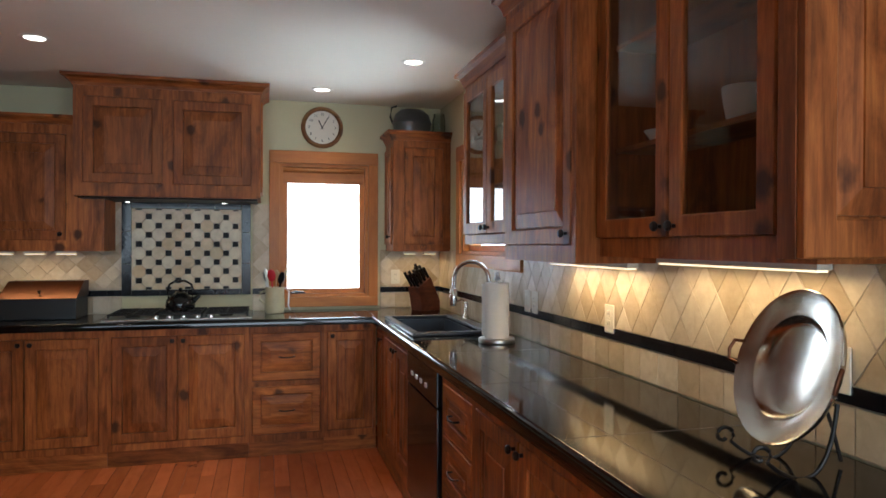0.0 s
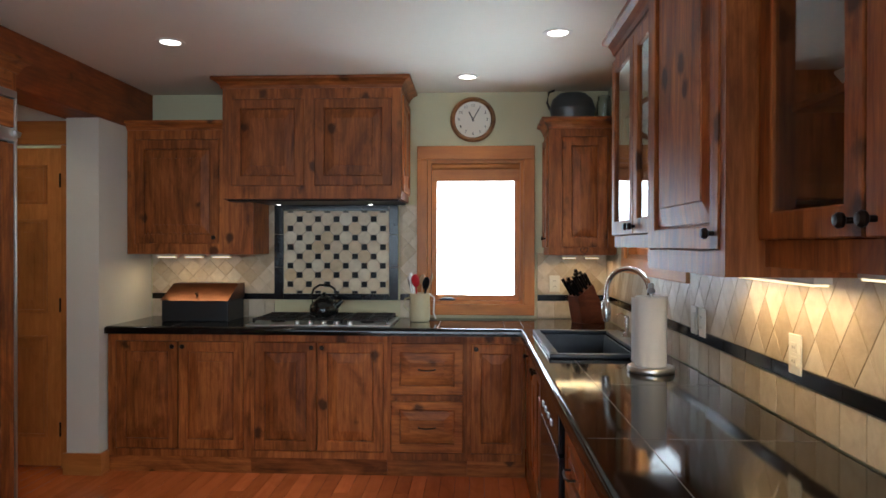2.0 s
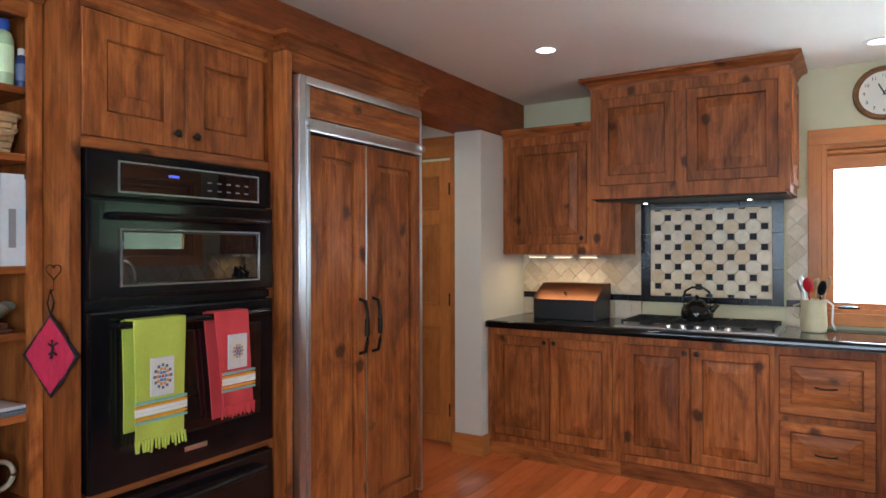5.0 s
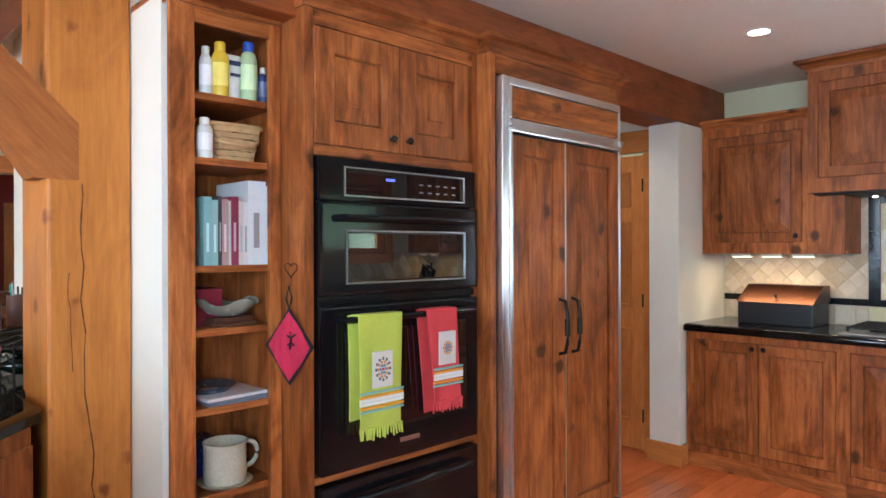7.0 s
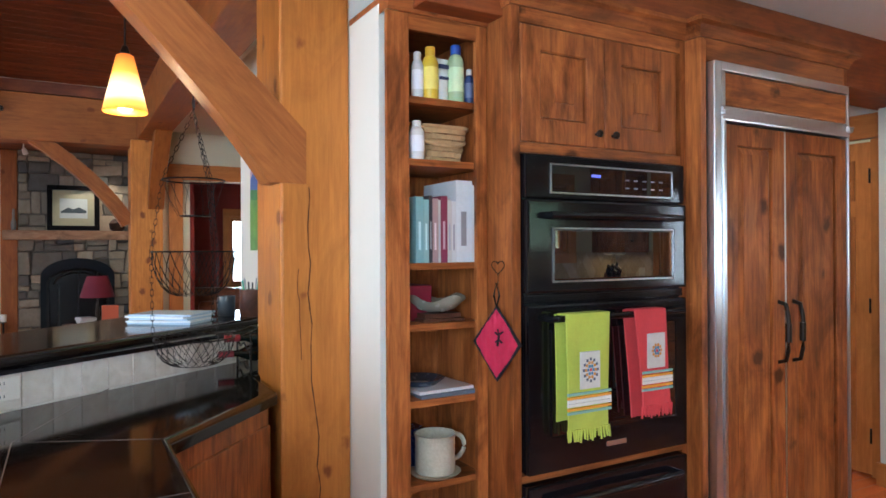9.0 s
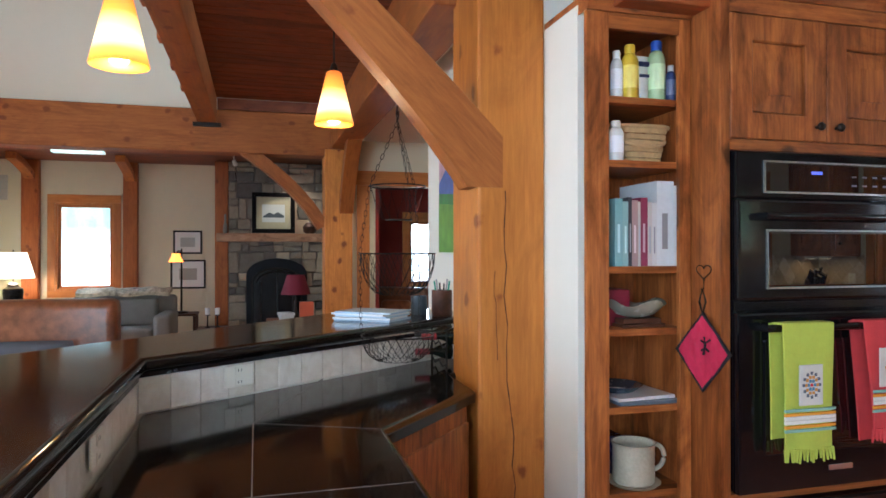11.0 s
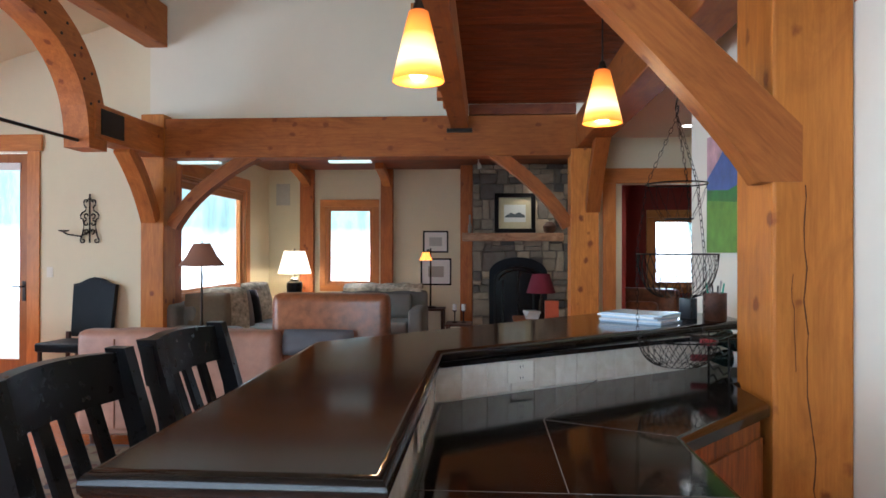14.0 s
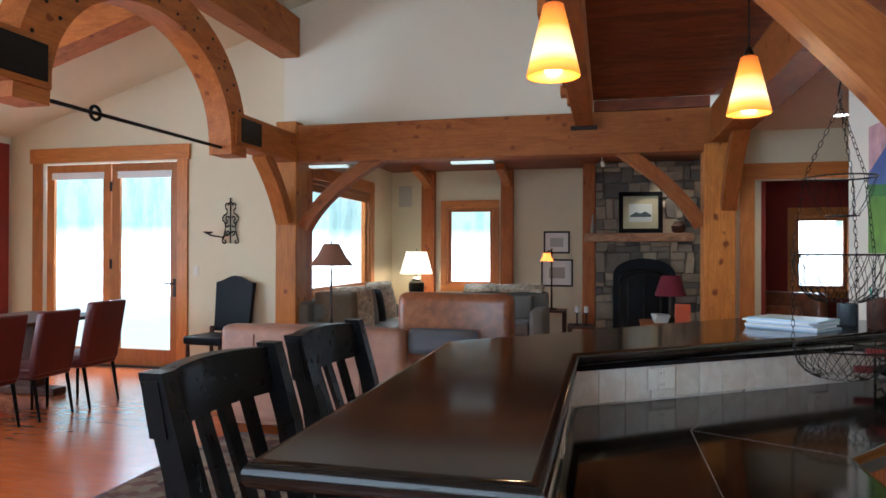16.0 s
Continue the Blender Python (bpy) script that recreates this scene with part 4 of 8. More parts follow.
# refrigerator, face x = -1.71, y 2.75 .. 3.76
fs = thing("refrigerator_surround", "knotty alder side panels and header round the refrigerator", "cabinet", tall_pose(-1.735, 2.748))
board_part("side_panel", fs, alder, 0.0, 0.035, 0, 0.75, 0, 2.26)
board_part("side_panel", fs, alder, 1.0, 1.03, 0.0, 0.75, 0, 2.26)
board_part("header", fs, alder_x, 0.0355, 0.9995, 0, 0.75, 2.175, 2.26)
crown(fs, 1.03, 0.6, 2.26, 0.07, 0.05, (True, True))
fr = thing("refrigerator", "built-in refrigerator with alder panels and steel trim", "refrigerator", tall_pose(-1.712, 2.79))
FW = 0.945
b = BM()
box(b, 0.012, FW - 0.012, 0.03, 0.7, 0.1, 2.165)
part("body", b, iron, fr)
b = BM()
box(b, 0, 0.04, -0.012, 0.03, 0.1, 2.165, 0.006)
box(b, 0.042, 0.062, -0.02, 0.03, 0.1, 1.93, 0.006)
part("steel_post", b, steel, fr, "brushed steel corner trim")
b = BM()
box(b, 0.04, FW, -0.012, 0.03, 2.128, 2.165, 0.005)
box(b, 0.04, FW, -0.016, 0.03, 1.925, 1.985, 0.008)
box(b, 0.04, 0.066, -0.012, 0.03, 1.985, 2.128, 0.004)
box(b, FW - 0.012, FW, -0.012, 0.03, 0.1, 2.128, 0.003)
part("grille_frame", b, steel, fr, "steel grille frame")
b = BM()
box(b, 0.07, FW - 0.015, -0.006, 0.03, 1.99, 2.124, 0.004)
part("grille_panel", b, alder_x, fr, "alder grille panel")
for x in (0.045, FW - 0.02):
    b = BM()
    cyl(b, (x, -0.035, 1.955), (x, -0.014, 1.955), 0.013, seg=12)
    cyl(b, (x - 0.02, -0.026, 1.965), (x + 0.02, -0.026, 1.965), 0.007, seg=10)
    part("hinge_bolt", b, steel, fr)
for x, w in ((0.066, 0.395), (0.472, 0.46)):
    d = part("door", door_mesh(w, 1.80, 0.022, 0.085, bevel=0.03), alder, fr, "", False, pose(x, 0.018, 0.115))
    b = BM()
    hx = w - 0.045 if x < 0.1 else 0.045
    tube(b, [(hx, -0.02, 0.80), (hx, -0.055, 0.81), (hx, -0.066, 0.86), (hx, -0.07, 0.93), (hx, -0.066, 1.0), (hx, -0.055, 1.05), (hx, -0.02, 1.06)], 0.009, 10)
    cyl(b, (hx, -0.066, 0.89), (hx, -0.066, 0.97), 0.013, seg=12)
    part("handle", b, bronze, d, "dark bronze bail handle", True)
b = BM()
box(b, 0.462, 0.471, -0.004, 0.03, 0.115, 1.92, 0.002)
part("centre_trim", b, steel, fr)

# ---- things on the shelves ----
def shelf_at(x, d, z):
    """x along the shelf from its open edge, d back from the face."""
    return Vector((-1.96 - d, 1.58 + x, z))


def put(ob, p):
    ob.location = p
    return ob


def squeeze(label, x, z, r, h, body, cap, group="bottles on the shelf", d=0.07):
    t = thing("bottle", label, "bottle", Matrix.Translation(shelf_at(x, d, z)), group)
    b = BM()
    lathe(b, [(r * 0.9, 0), (r, 0.006), (r, h * 0.7), (r * 0.75, h * 0.8), (r * 0.45, h * 0.84)], seg=18)
    part("container", b, body, t, smooth=True)
    b = BM()
    lathe(b, [(r * 0.62, h * 0.835), (r * 0.62, h * 0.98), (r * 0.5, h), (0, h)], seg=18)
    part("cap", b, cap, t, smooth=True)
    b = BM()
    lathe(b, [(r * 1.01, h * 0.2), (r * 1.012, h * 0.21), (r * 1.012, h * 0.6), (r * 1.01, h * 0.61)], seg=18)
    part("wrap", b, plain("bottle_wrap", tuple(min(1, c * 1.3 + 0.12) for c in body["tone"]), 0.4), t, "printed label")
    return t


def dyed(name, c, rough=0.4, bumpy=0.0):
    m = plain(name, c, rough, 0, 0.08, 60, bumpy)
    m["tone"] = c
    return m


white_d, yellow_d, green_d, blue_d = dyed("white_bottle", (0.75, 0.74, 0.68)), dyed("yellow_bottle", (0.72, 0.50, 0.03)), dyed("lime_bottle", (0.45, 0.60, 0.32)), dyed("blue_cap", (0.03, 0.09, 0.42))
S = SHELVES
squeeze("slim white lotion bottle on the top shelf", 0.04, S[6], 0.022, 0.17, white_d, white_d)
squeeze("yellow sunscreen bottle with a yellow cap", 0.092, S[6], 0.03, 0.195, yellow_d, yellow_d)
t = thing("lotion_tube", "white lotion tube with dark print standing on its cap", "tube", Matrix.Translation(shelf_at(0.148, 0.09, S[6])), "bottles on the shelf")
b = BM()
lathe(b, [(0.026, 0), (0.026, 0.03)], seg=16)
part("cap", b, white_d, t, smooth=True)
b = BM()
prof = [(0.026, 0.026, 0.031), (0.028, 0.02, 0.08), (0.031, 0.004, 0.165)]
rings = [[b.verts.new((ry * math.sin(a), rx * math.cos(a), z)) for a in [2 * math.pi * k / 16 for k in range(16)]] for rx, ry, z in prof]
for r0, r1 in zip(rings, rings[1:]):
    for k in range(16):
        b.faces.new((r0[k], r0[(k + 1) % 16], r1[(k + 1) % 16], r1[k]))
b.faces.new(rings[-1])
part("tube_body", b, white_d, t, smooth=True)
b = BM()
box(b, 0.016, 0.024, -0.02, 0.02, 0.125, 0.14)
part("print_bar", b, dyed("navy_print", (0.03, 0.04, 0.10)), t)
b = BM()
box(b, 0.02, 0.026, -0.018, 0.018, 0.085, 0.095)
part("print_bar", b, dyed("navy_print", (0.03, 0.04, 0.10)), t)
squeeze("tall lime and blue spray bottle", 0.205, S[6], 0.031, 0.22, green_d, blue_d, d=0.08)
squeeze("small navy bottle with a pale cap", 0.257, S[6], 0.018, 0.135, dyed("navy_bottle", (0.03, 0.05, 0.14)), white_d)

squeeze("white supplement jar with an orange band", 0.028, S[5], 0.027, 0.14, white_d, white_d, d=0.055)
bk = thing("woven_basket", "honey-coloured woven splint basket with a swing handle", "basket", Matrix.Translation(shelf_at(0.162, 0.17, S[5])) @ Matrix.Scale(0.92, 4))
wicker = plain("woven_splint", (0.56, 0.36, 0.16), 0.6, 0, 0.25, 30, 0.2)


def basket_ring(z, out):
    """A rounded oblong at a height, wider towards the rim."""
    hw, hd = 0.088 + 0.20 * z + out, 0.078 + 0.16 * z + out
    pts = []
    for i in range(40):
        a = 2 * math.pi * i / 40
        c, q = math.cos(a), math.sin(a)
        pts.append((hd * math.copysign(abs(c) ** 0.45, c), hw * math.copysign(abs(q) ** 0.45, q), z))
    return pts


for k in range(6):
    z0 = 0.003 + 0.023 * k
    b = BM()
    rows = []
    for dz, out in ((0.0, -0.003), (0.002, 0.0), (0.019, 0.0), (0.021, -0.003)):
        lo, hi = basket_ring(z0 + dz, out - 0.0025), basket_ring(z0 + dz, out + 0.003)
        rows.append([b.verts.new(hi[i] if (i // 2 + k) % 2 else lo[i]) for i in range(40)])
    for r0, r1 in zip(rows, rows[1:]):
        for i in range(40):
            b.faces.new((r0[i], r0[(i + 1) % 40], r1[(i + 1) % 40], r1[i]))
    part("weaver", b, wicker, bk)
b = BM()
box(b, -0.085, 0.085, -0.095, 0.095, 0.0, 0.006)
part("bottom", b, wicker, bk)
b = BM()
tube(b, [(0.125 * math.sin(a), -0.124 * math.cos(a), 0.125 - 0.062 * math.sin(a)) for a in [math.pi * k / 16 for k in range(17)]], 0.0065, 8)
part("handle", b, wicker, bk, smooth=True)
b = BM()
tube(b, basket_ring(0.144, 0.004), 0.0075, 8, True)
part("rim", b, wicker, bk, smooth=True)

# books, spines to the room
x = 0.022
for w, h, dep, c, lab in ((0.030, 0.235, 0.2, (0.25, 0.45, 0.45), "pale teal"), (0.022, 0.225, 0.2, (0.30, 0.48, 0.46), "teal"), (0.014, 0.24, 0.2, (0.05, 0.045, 0.05), "black"), (0.024, 0.23, 0.21, (0.42, 0.27, 0.25), "dusty pink"),
                          (0.010, 0.225, 0.19, (0.55, 0.52, 0.46), "cream"), (0.028, 0.24, 0.2, (0.24, 0.03, 0.07), "burgundy"), (0.018, 0.225, 0.2, (0.60, 0.55, 0.50), "spiral-bound cream"), (0.018, 0.222, 0.2, (0.66, 0.66, 0.64), "white"),
                          (0.07, 0.30, 0.25, (0.70, 0.72, 0.72), "thick white binder"), (0.030, 0.285, 0.24, (0.72, 0.72, 0.70), "white and blue")):
    t = thing("book", lab + (" standing on the shelf" if "binder" in lab else " book standing on the shelf"), "book", Matrix.Translation(shelf_at(x, 0.05, S[4])), "books on the shelf")
    cm = dyed("book_cover", c, 0.5)
    b = BM()
    box(b, -dep, 0, 0, 0.0025, 0, h)
    box(b, -dep, 0, w - 0.0035, w - 0.001, 0, h)
    box(b, -0.003, 0.0, 0.0025, w - 0.0035, 0, h)
    part("cover", b, cm, t)
    b = BM()
    box(b, -dep + 0.004, -0.0032, 0.0027, w - 0.0037, 0.003, h - 0.004)
    part("pages", b, paper, t)
    b = BM()
    box(b, 0.0002, 0.0008, w * 0.3, w * 0.62, h * 0.2, h * 0.62)
    part("spine_bar", b, dyed("spine_print", tuple(1 - v if sum(c) > 1.5 else min(1, v + 0.35) for v in c)), t)
    x += w

b = BM()
box(b, -0.2, 0, 0.0, 0.10, 0, 0.13, 0.006)
solid("red_box", b, dyed("crimson_card", (0.22, 0.012, 0.03)), "crimson card box at the back of the shelf", "box", m=Matrix.Translation(shelf_at(0.022, 0.12, S[3])))
b = BM()
box(b, -0.12, 0, -0.085, 0.085, 0, 0.012, 0.002)
box(b, -0.11, -0.01, -0.075, 0.075, 0.0125, 0.03, 0.002)
solid("wooden_trivet", b, darkwood, "stack of dark wooden trivets on the shelf", "trivet", m=Matrix.Translation(shelf_at(0.135, 0.05, S[3])))
b = BM()
seg = 32
prof = [(0.03, 0.0), (0.07, 0.012), (0.10, 0.04), (0.108, 0.055), (0.10, 0.052), (0.06, 0.02), (0.0, 0.012)]
rings = [[b.verts.new(((r + 0.006 * math.sin(6 * a) * (z > 0.03)) * math.cos(a), (r + 0.006 * math.sin(6 * a) * (z > 0.03)) * math.sin(a), z + (0.012 * math.sin(4 * a + 1) if z > 0.045 else 0))) for a in [2 * math.pi * k / seg for k in range(seg)]] for r, z in prof[:-1]]
for r0, r1 in zip(rings, rings[1:]):
    for k in range(seg):
        b.faces.new((r0[k], r0[(k + 1) % seg], r1[(k + 1) % seg], r1[k]))
b.faces.new(rings[-1])
b.faces.new(rings[0])
solid("ruffled_dish", b, plain("grey_green_glaze", (0.30, 0.31, 0.24), 0.25), "grey-green ruffled pottery dish on the trivets", "dish", smooth=True, m=Matrix.Translation(shelf_at(0.135, 0.115, S[3] + 0.031)))
b = BM()
lathe(b, [(0.05, 0), (0.06, 0.004), (0.10, 0.035), (0.095, 0.035), (0.05, 0.01), (0, 0.01)], seg=24)
solid("blue_bowl", b, plain("slate_blue_glaze", (0.05, 0.07, 0.10), 0.25), "slate-blue stoneware bowl on the magazines", "bowl", smooth=True, m=Matrix.Translation(shelf_at(0.10, 0.19, S[2] + 0.012)))
for k, (w, c) in enumerate((((0.24), (0.12, 0.14, 0.18)), ((0.235), (0.72, 0.68, 0.66)))):
    b = BM()
    box(b, -0.2, 0, 0.03, 0.03 + w, 0.0, 0.011, 0.001)
    solid("magazine", b, dyed("magazine_cover", c, 0.3), "flat magazine lying on the shelf", "magazine", "magazines", m=Matrix.Translation(shelf_at(0.0, 0.03 + 0.01 * k, S[2] + 0.012 * k)) @ pose(0, 0, 0, 0, 0, 4 * k))
b = BM()
box(b, -0.1, 0, 0.0, 0.10, 0, 0.15, 0.004)
t = solid("tea_tin", b, dyed("navy_tin", (0.02, 0.035, 0.14), 0.25), "navy blue tin at the back of the shelf", "tin", m=Matrix.Translation(shelf_at(0.025, 0.17, S[1])))
mg = thing("stoneware_mug", "large cream stoneware mug standing on a saucer", "mug", Matrix.Translation(shelf_at(0.115, 0.09, S[1])))
clay = plain("speckled_stoneware", (0.46, 0.42, 0.31), 0.35, 0, 0.2, 90, 0.1)
b = BM()
lathe(b, [(0.06, 0), (0.08, 0.004), (0.095, 0.016), (0.09, 0.016), (0.06, 0.008), (0, 0.008)], seg=28)
part("saucer", b, clay, mg, smooth=True)
b = BM()
lathe(b, [(0.066, 0.01), (0.072, 0.016)] + [(0.072 + (0.0022 if k % 2 else 0), 0.03 + 0.012 * k) for k in range(9)] + [(0.075, 0.145), (0.078, 0.152), (0.072, 0.152), (0.066, 0.03), (0, 0.028)], seg=28)
part("cup", b, clay, mg, smooth=True)
b = BM()
tube(b, [(0, 0.070 + 0.054 * math.sin(a) ** 0.8, 0.092 + 0.046 * math.cos(a)) for a in [math.pi * k / 14 for k in range(15)]], 0.0085, 10)
part("handle", b, clay, mg, smooth=True)

# pot holder hanging on the oven tower's side
ph = thing("pot_holder", "red quilted pot holder with black binding on a wire hook", "pot holder", pose(-1.866, 1.858, 1.345, 0, 0, 20))
heart_hook(ph, (-0.012, 0.006, 0.0), 0.028)
b = BM()
tube(b, [(0, -0.02, -0.06), (0.012, -0.02, -0.1), (0.0, -0.02, -0.14), (-0.012, -0.02, -0.1)], 0.004, 6, True)
part("loop", b, iron, ph, smooth=True)
redcloth = plain("red_quilted_cotton", (0.42, 0.012, 0.05), 0.9, 0, 0.15, 60, 0.4)
b = BM()
hw, hh = 0.097, 0.127
n = 10
grid = {}
for i in range(n + 1):
    for j in range(n + 1):
        u, v = i / n, j / n
        x = (u - v) * hw
        z = -0.14 - hh * (2 - u - v) + 0
        q = 0.004 * abs(math.sin(u * math.pi * 5)) * abs(math.sin(v * math.pi * 5))
        grid[i, j] = b.verts.new((x, -0.022 - q, z))
for i in range(n):
    for j in range(n):
        b.faces.new((grid[i, j], grid[i + 1, j], grid[i + 1, j + 1], grid[i, j + 1]))
b2 = bmesh.ops.extrude_face_region(b, geom=list(b.faces))
bmesh.ops.translate(b, vec=(0, 0.012, 0), verts=[v for v in b2["geom"] if isinstance(v, bmesh.types.BMVert)])
part("pad", b, redcloth, ph)
b = BM()
tube(b, [(0, -0.018, -0.14), (hw, -0.018, -0.14 - hh), (0, -0.018, -0.14 - 2 * hh), (-hw, -0.018, -0.14 - hh)], 0.008, 8, True)
part("binding", b, plain("black_binding", (0.012, 0.01, 0.012), 0.9), ph)
b = BM()
tube(b, [(0.012, -0.03, -0.215), (0.016, -0.03, -0.24), (0.010, -0.03, -0.275)], 0.004, 6)
tube(b, [(0.0, -0.03, -0.228), (0.014, -0.03, -0.236), (0.034, -0.03, -0.224)], 0.0035, 6)
tube(b, [(0.002, -0.03, -0.262), (0.014, -0.03, -0.252), (0.030, -0.03, -0.262)], 0.0035, 6)
part("motif", b, plain("black_print", (0.02, 0.005, 0.01), 0.9), ph, "small black printed motif")


# towels over the lower oven's handle
def towel(label, y, cloth, w, front, back, patch, lean=0.0):
    t = thing("kitchen_towel", label, "towel", tall_pose(-1.81, y), "towels on the oven handle")
    zt = 1.163

    def sheet(zlo, yy, wob, name, material, th=0.006):
        b = BM()
        nx, nz = 10, 14
        g = {}
        for i in range(nx + 1):
            for j in range(nz + 1):
                u, v = i / nx, j / nz
                z = zt + 0.016 - (zt + 0.016 - zlo) * v
                x = (u - 0.5) * w * (1 - 0.04 * math.sin(v * 2)) + lean * v
                g[i, j] = b.verts.new((x, yy - wob * math.sin(u * 9 + v * 2.5) * (0.3 + v), z))
        for i in range(nx):
            for j in range(nz):
                b.faces.new((g[i, j], g[i + 1, j], g[i + 1, j + 1], g[i, j + 1]))
        r = bmesh.ops.extrude_face_region(b, geom=list(b.faces))
        bmesh.ops.translate(b, vec=(0, th, 0), verts=[v for v in r["geom"] if isinstance(v, bmesh.types.BMVert)])
        return part(name, b, material, t, smooth=True)

    sheet(front, -0.098, 0.005, "front_fall", cloth)
    s = sheet(back, -0.052, 0.003, "back_fall", cloth)
    s.location.x = -0.012
    b = BM()
    box(b, -w / 2, w / 2, -0.098, -0.046, zt + 0.012, zt + 0.019, 0.003)
    part("fold", b, cloth, t)
    zs = front + 0.06
    for k, c in enumerate(((0.25, 0.45, 0.38), (0.75, 0.32, 0.02), (0.75, 0.74, 0.70), (0.75, 0.74, 0.70), (0.75, 0.32, 0.02), (0.25, 0.45, 0.38))):
        b = BM()
        box(b, -w / 2 + lean * 0.85, w / 2 + lean * 0.85, -0.106, -0.099, zs + 0.013 * k, zs + 0.013 * k + (0.009 if k not in (2, 3) else 0.012), 0.001)
        part("stripe", b, dyed("towel_stripe", c, 0.9), t)
    for k in range(16):
        x = -w / 2 + w * (k + 0.5) / 16 + lean
        b = BM()
        cyl(b, (x, -0.097, front + 0.004), (x + random.uniform(-0.006, 0.006), -0.097 + random.uniform(-0.004, 0.004), front - random.uniform(0.03, 0.045)), 0.005, 0.0035, 6)
        part("tassel", b, cloth, t)
    b = BM()
    pz = front + 0.145
    box(b, -0.045 + lean * 0.6, 0.045 + lean * 0.6, -0.108, -0.102, pz, pz + 0.13, 0.001)
    pt = part("patch", b, dyed("patch_linen", (0.62, 0.60, 0.56), 0.9), t, "white embroidered patch")
    for ring, (rad, num, c) in enumerate(((0.032, 12, (0.12, 0.13, 0.16)), (0.022, 10, (0.55, 0.25, 0.05)), (0.012, 6, (0.10, 0.22, 0.35)), (0.0, 1, (0.6, 0.03, 0.05)))):
        for k in range(num):
            a = 2 * math.pi * k / num
            b = BM()
            cx, cz = lean * 0.6 + rad * math.cos(a), pz + 0.065 + rad * math.sin(a) * (1.2 if patch else 1)
            if patch or ring > 0:
                box(b, cx - 0.005, cx + 0.005, -0.110, -0.1082, cz - 0.005, cz + 0.005, 0.001)
                part("stitch", b, dyed("thread", c, 0.8), pt)
            else:
                b.free()
    return t


towel("lime-green towel with stripes and a flower patch", 2.130, dyed("lime_terry", (0.47, 0.55, 0.07), 0.95, 0.3), 0.20, 0.772, 0.80, True)
towel("coral-red towel with stripes and an embroidered patch", 2.436, dyed("coral_terry", (0.60, 0.055, 0.06), 0.95, 0.3), 0.16, 0.815, 0.77, False, 0.035)

# ---- hall door ----
hd = thing("door_1", "orange fir six-panel hall door, closed", "door", pose(-2.98, 4.85, 0), kind="structure")
b = BM()
box(b, 0.03, 0.80, -0.012, 0.03, 0.01, 2.06, 0.003)
part("leaf", b, trim_z, hd)
for x0, x1 in ((0.13, 0.38), (0.45, 0.70)):
    for z0, z1 in ((0.2, 0.85), (1.0, 1.6), (1.7, 1.95)):
        part("panel", door_mesh(x1 - x0, z1 - z0, 0.012, 0.02), trim_z, hd, m=pose(x0, -0.012, z0))
b = BM()
box(b, 0.80, 0.90, -0.03, 0.02, 0, 2.075, 0.004)
part("side_casing", b, trim_z, hd)
b = BM()
box(b, -0.1, 0.93, -0.04, 0.02, 2.08, 2.23, 0.004)
part("head_casing", b, trim_x, hd)
for z in (0.25, 1.05, 1.85):
    b = BM()
    cyl(b, (0.79, -0.02, z - 0.045), (0.79, -0.02, z + 0.045), 0.007, seg=10)
    part("hinge", b, bronze, hd)

# ---- great room shell ----
XW, XF = -6.97, -10.40
HIGH = 5.4


def gable_z(y):
    return 3.90 + 0.30 * (y + 3.7)


# west wall with the french door opening y -6.70..-4.77, z 0..2.5
struct("wall_west", "cream plaster wall with french doors", "wall", warmcream,
       (XW - 0.16, XW, -4.77, -3.26, 0, 5.6), (XW - 0.16, XW, -7.4, -6.70, 0, 5.6), (XW - 0.16, XW, -6.70, -4.77, 2.50, 5.6))
struct("wall_above_beam", "pale plaster wall above the main beam", "wall", white_pl, (-6.83, -6.70, -3.26, 1.33, 2.76, 5.6))
# alcove: left wall along x with a wide window, far wall with a narrow window
AY = -3.22
struct("wall_alcove_south", "cream plaster alcove wall round the picture window", "wall", warmcream,
       (XF - 0.15, -9.36, AY - 0.15, AY, 0, 2.82), (-9.36, -7.20, AY - 0.15, AY, 0, 0.90), (-9.36, -7.20, AY - 0.15, AY, 2.28, 2.82), (-7.20, -7.13, AY - 0.15, AY, 0, 2.82))
struct("wall_alcove_west", "cream plaster alcove wall with a narrow window", "wall", warmcream,
       (XF - 0.15, XF, AY, -2.3, 0, 2.82), (XF - 0.15, XF, -1.548, 1.5, 0, 2.82), (XF - 0.15, XF, -2.3, -1.548, 0, 0.878), (XF - 0.15, XF, -2.3, -1.548, 2.113, 2.82))
struct("ceiling_alcove", "low board ceiling over the sitting alcove", "ceiling", redplank, (XF - 0.1, -6.84, AY - 0.1, 1.5, 2.70, 2.80))
struct("wall_alcove_north", "cream plaster wall closing the alcove", "wall", warmcream, (XF, -6.95, 1.5, 1.62, 0, 2.82))
struct("wall_hall_door", "cream plaster wall round the study doorway", "wall", warmcream,
       (-6.95, -6.80, 1.33, 1.53, 0, 2.56), (-6.95, -6.80, 1.53, 2.55, 2.10, 2.56), (-6.95, -6.80, 2.55, 4.9, 0, 2.56))
struct("ceiling_hall", "white plaster ceiling of the side hall", "ceiling", white_pl, (-6.95, -2.62, 1.33, 5.0, 2.56, 2.7))
struct("wall_hall_north", "cream plaster wall closing the side hall", "wall", warmcream, (-6.95, -3.4, 4.9, 5.05, 0, 2.7))
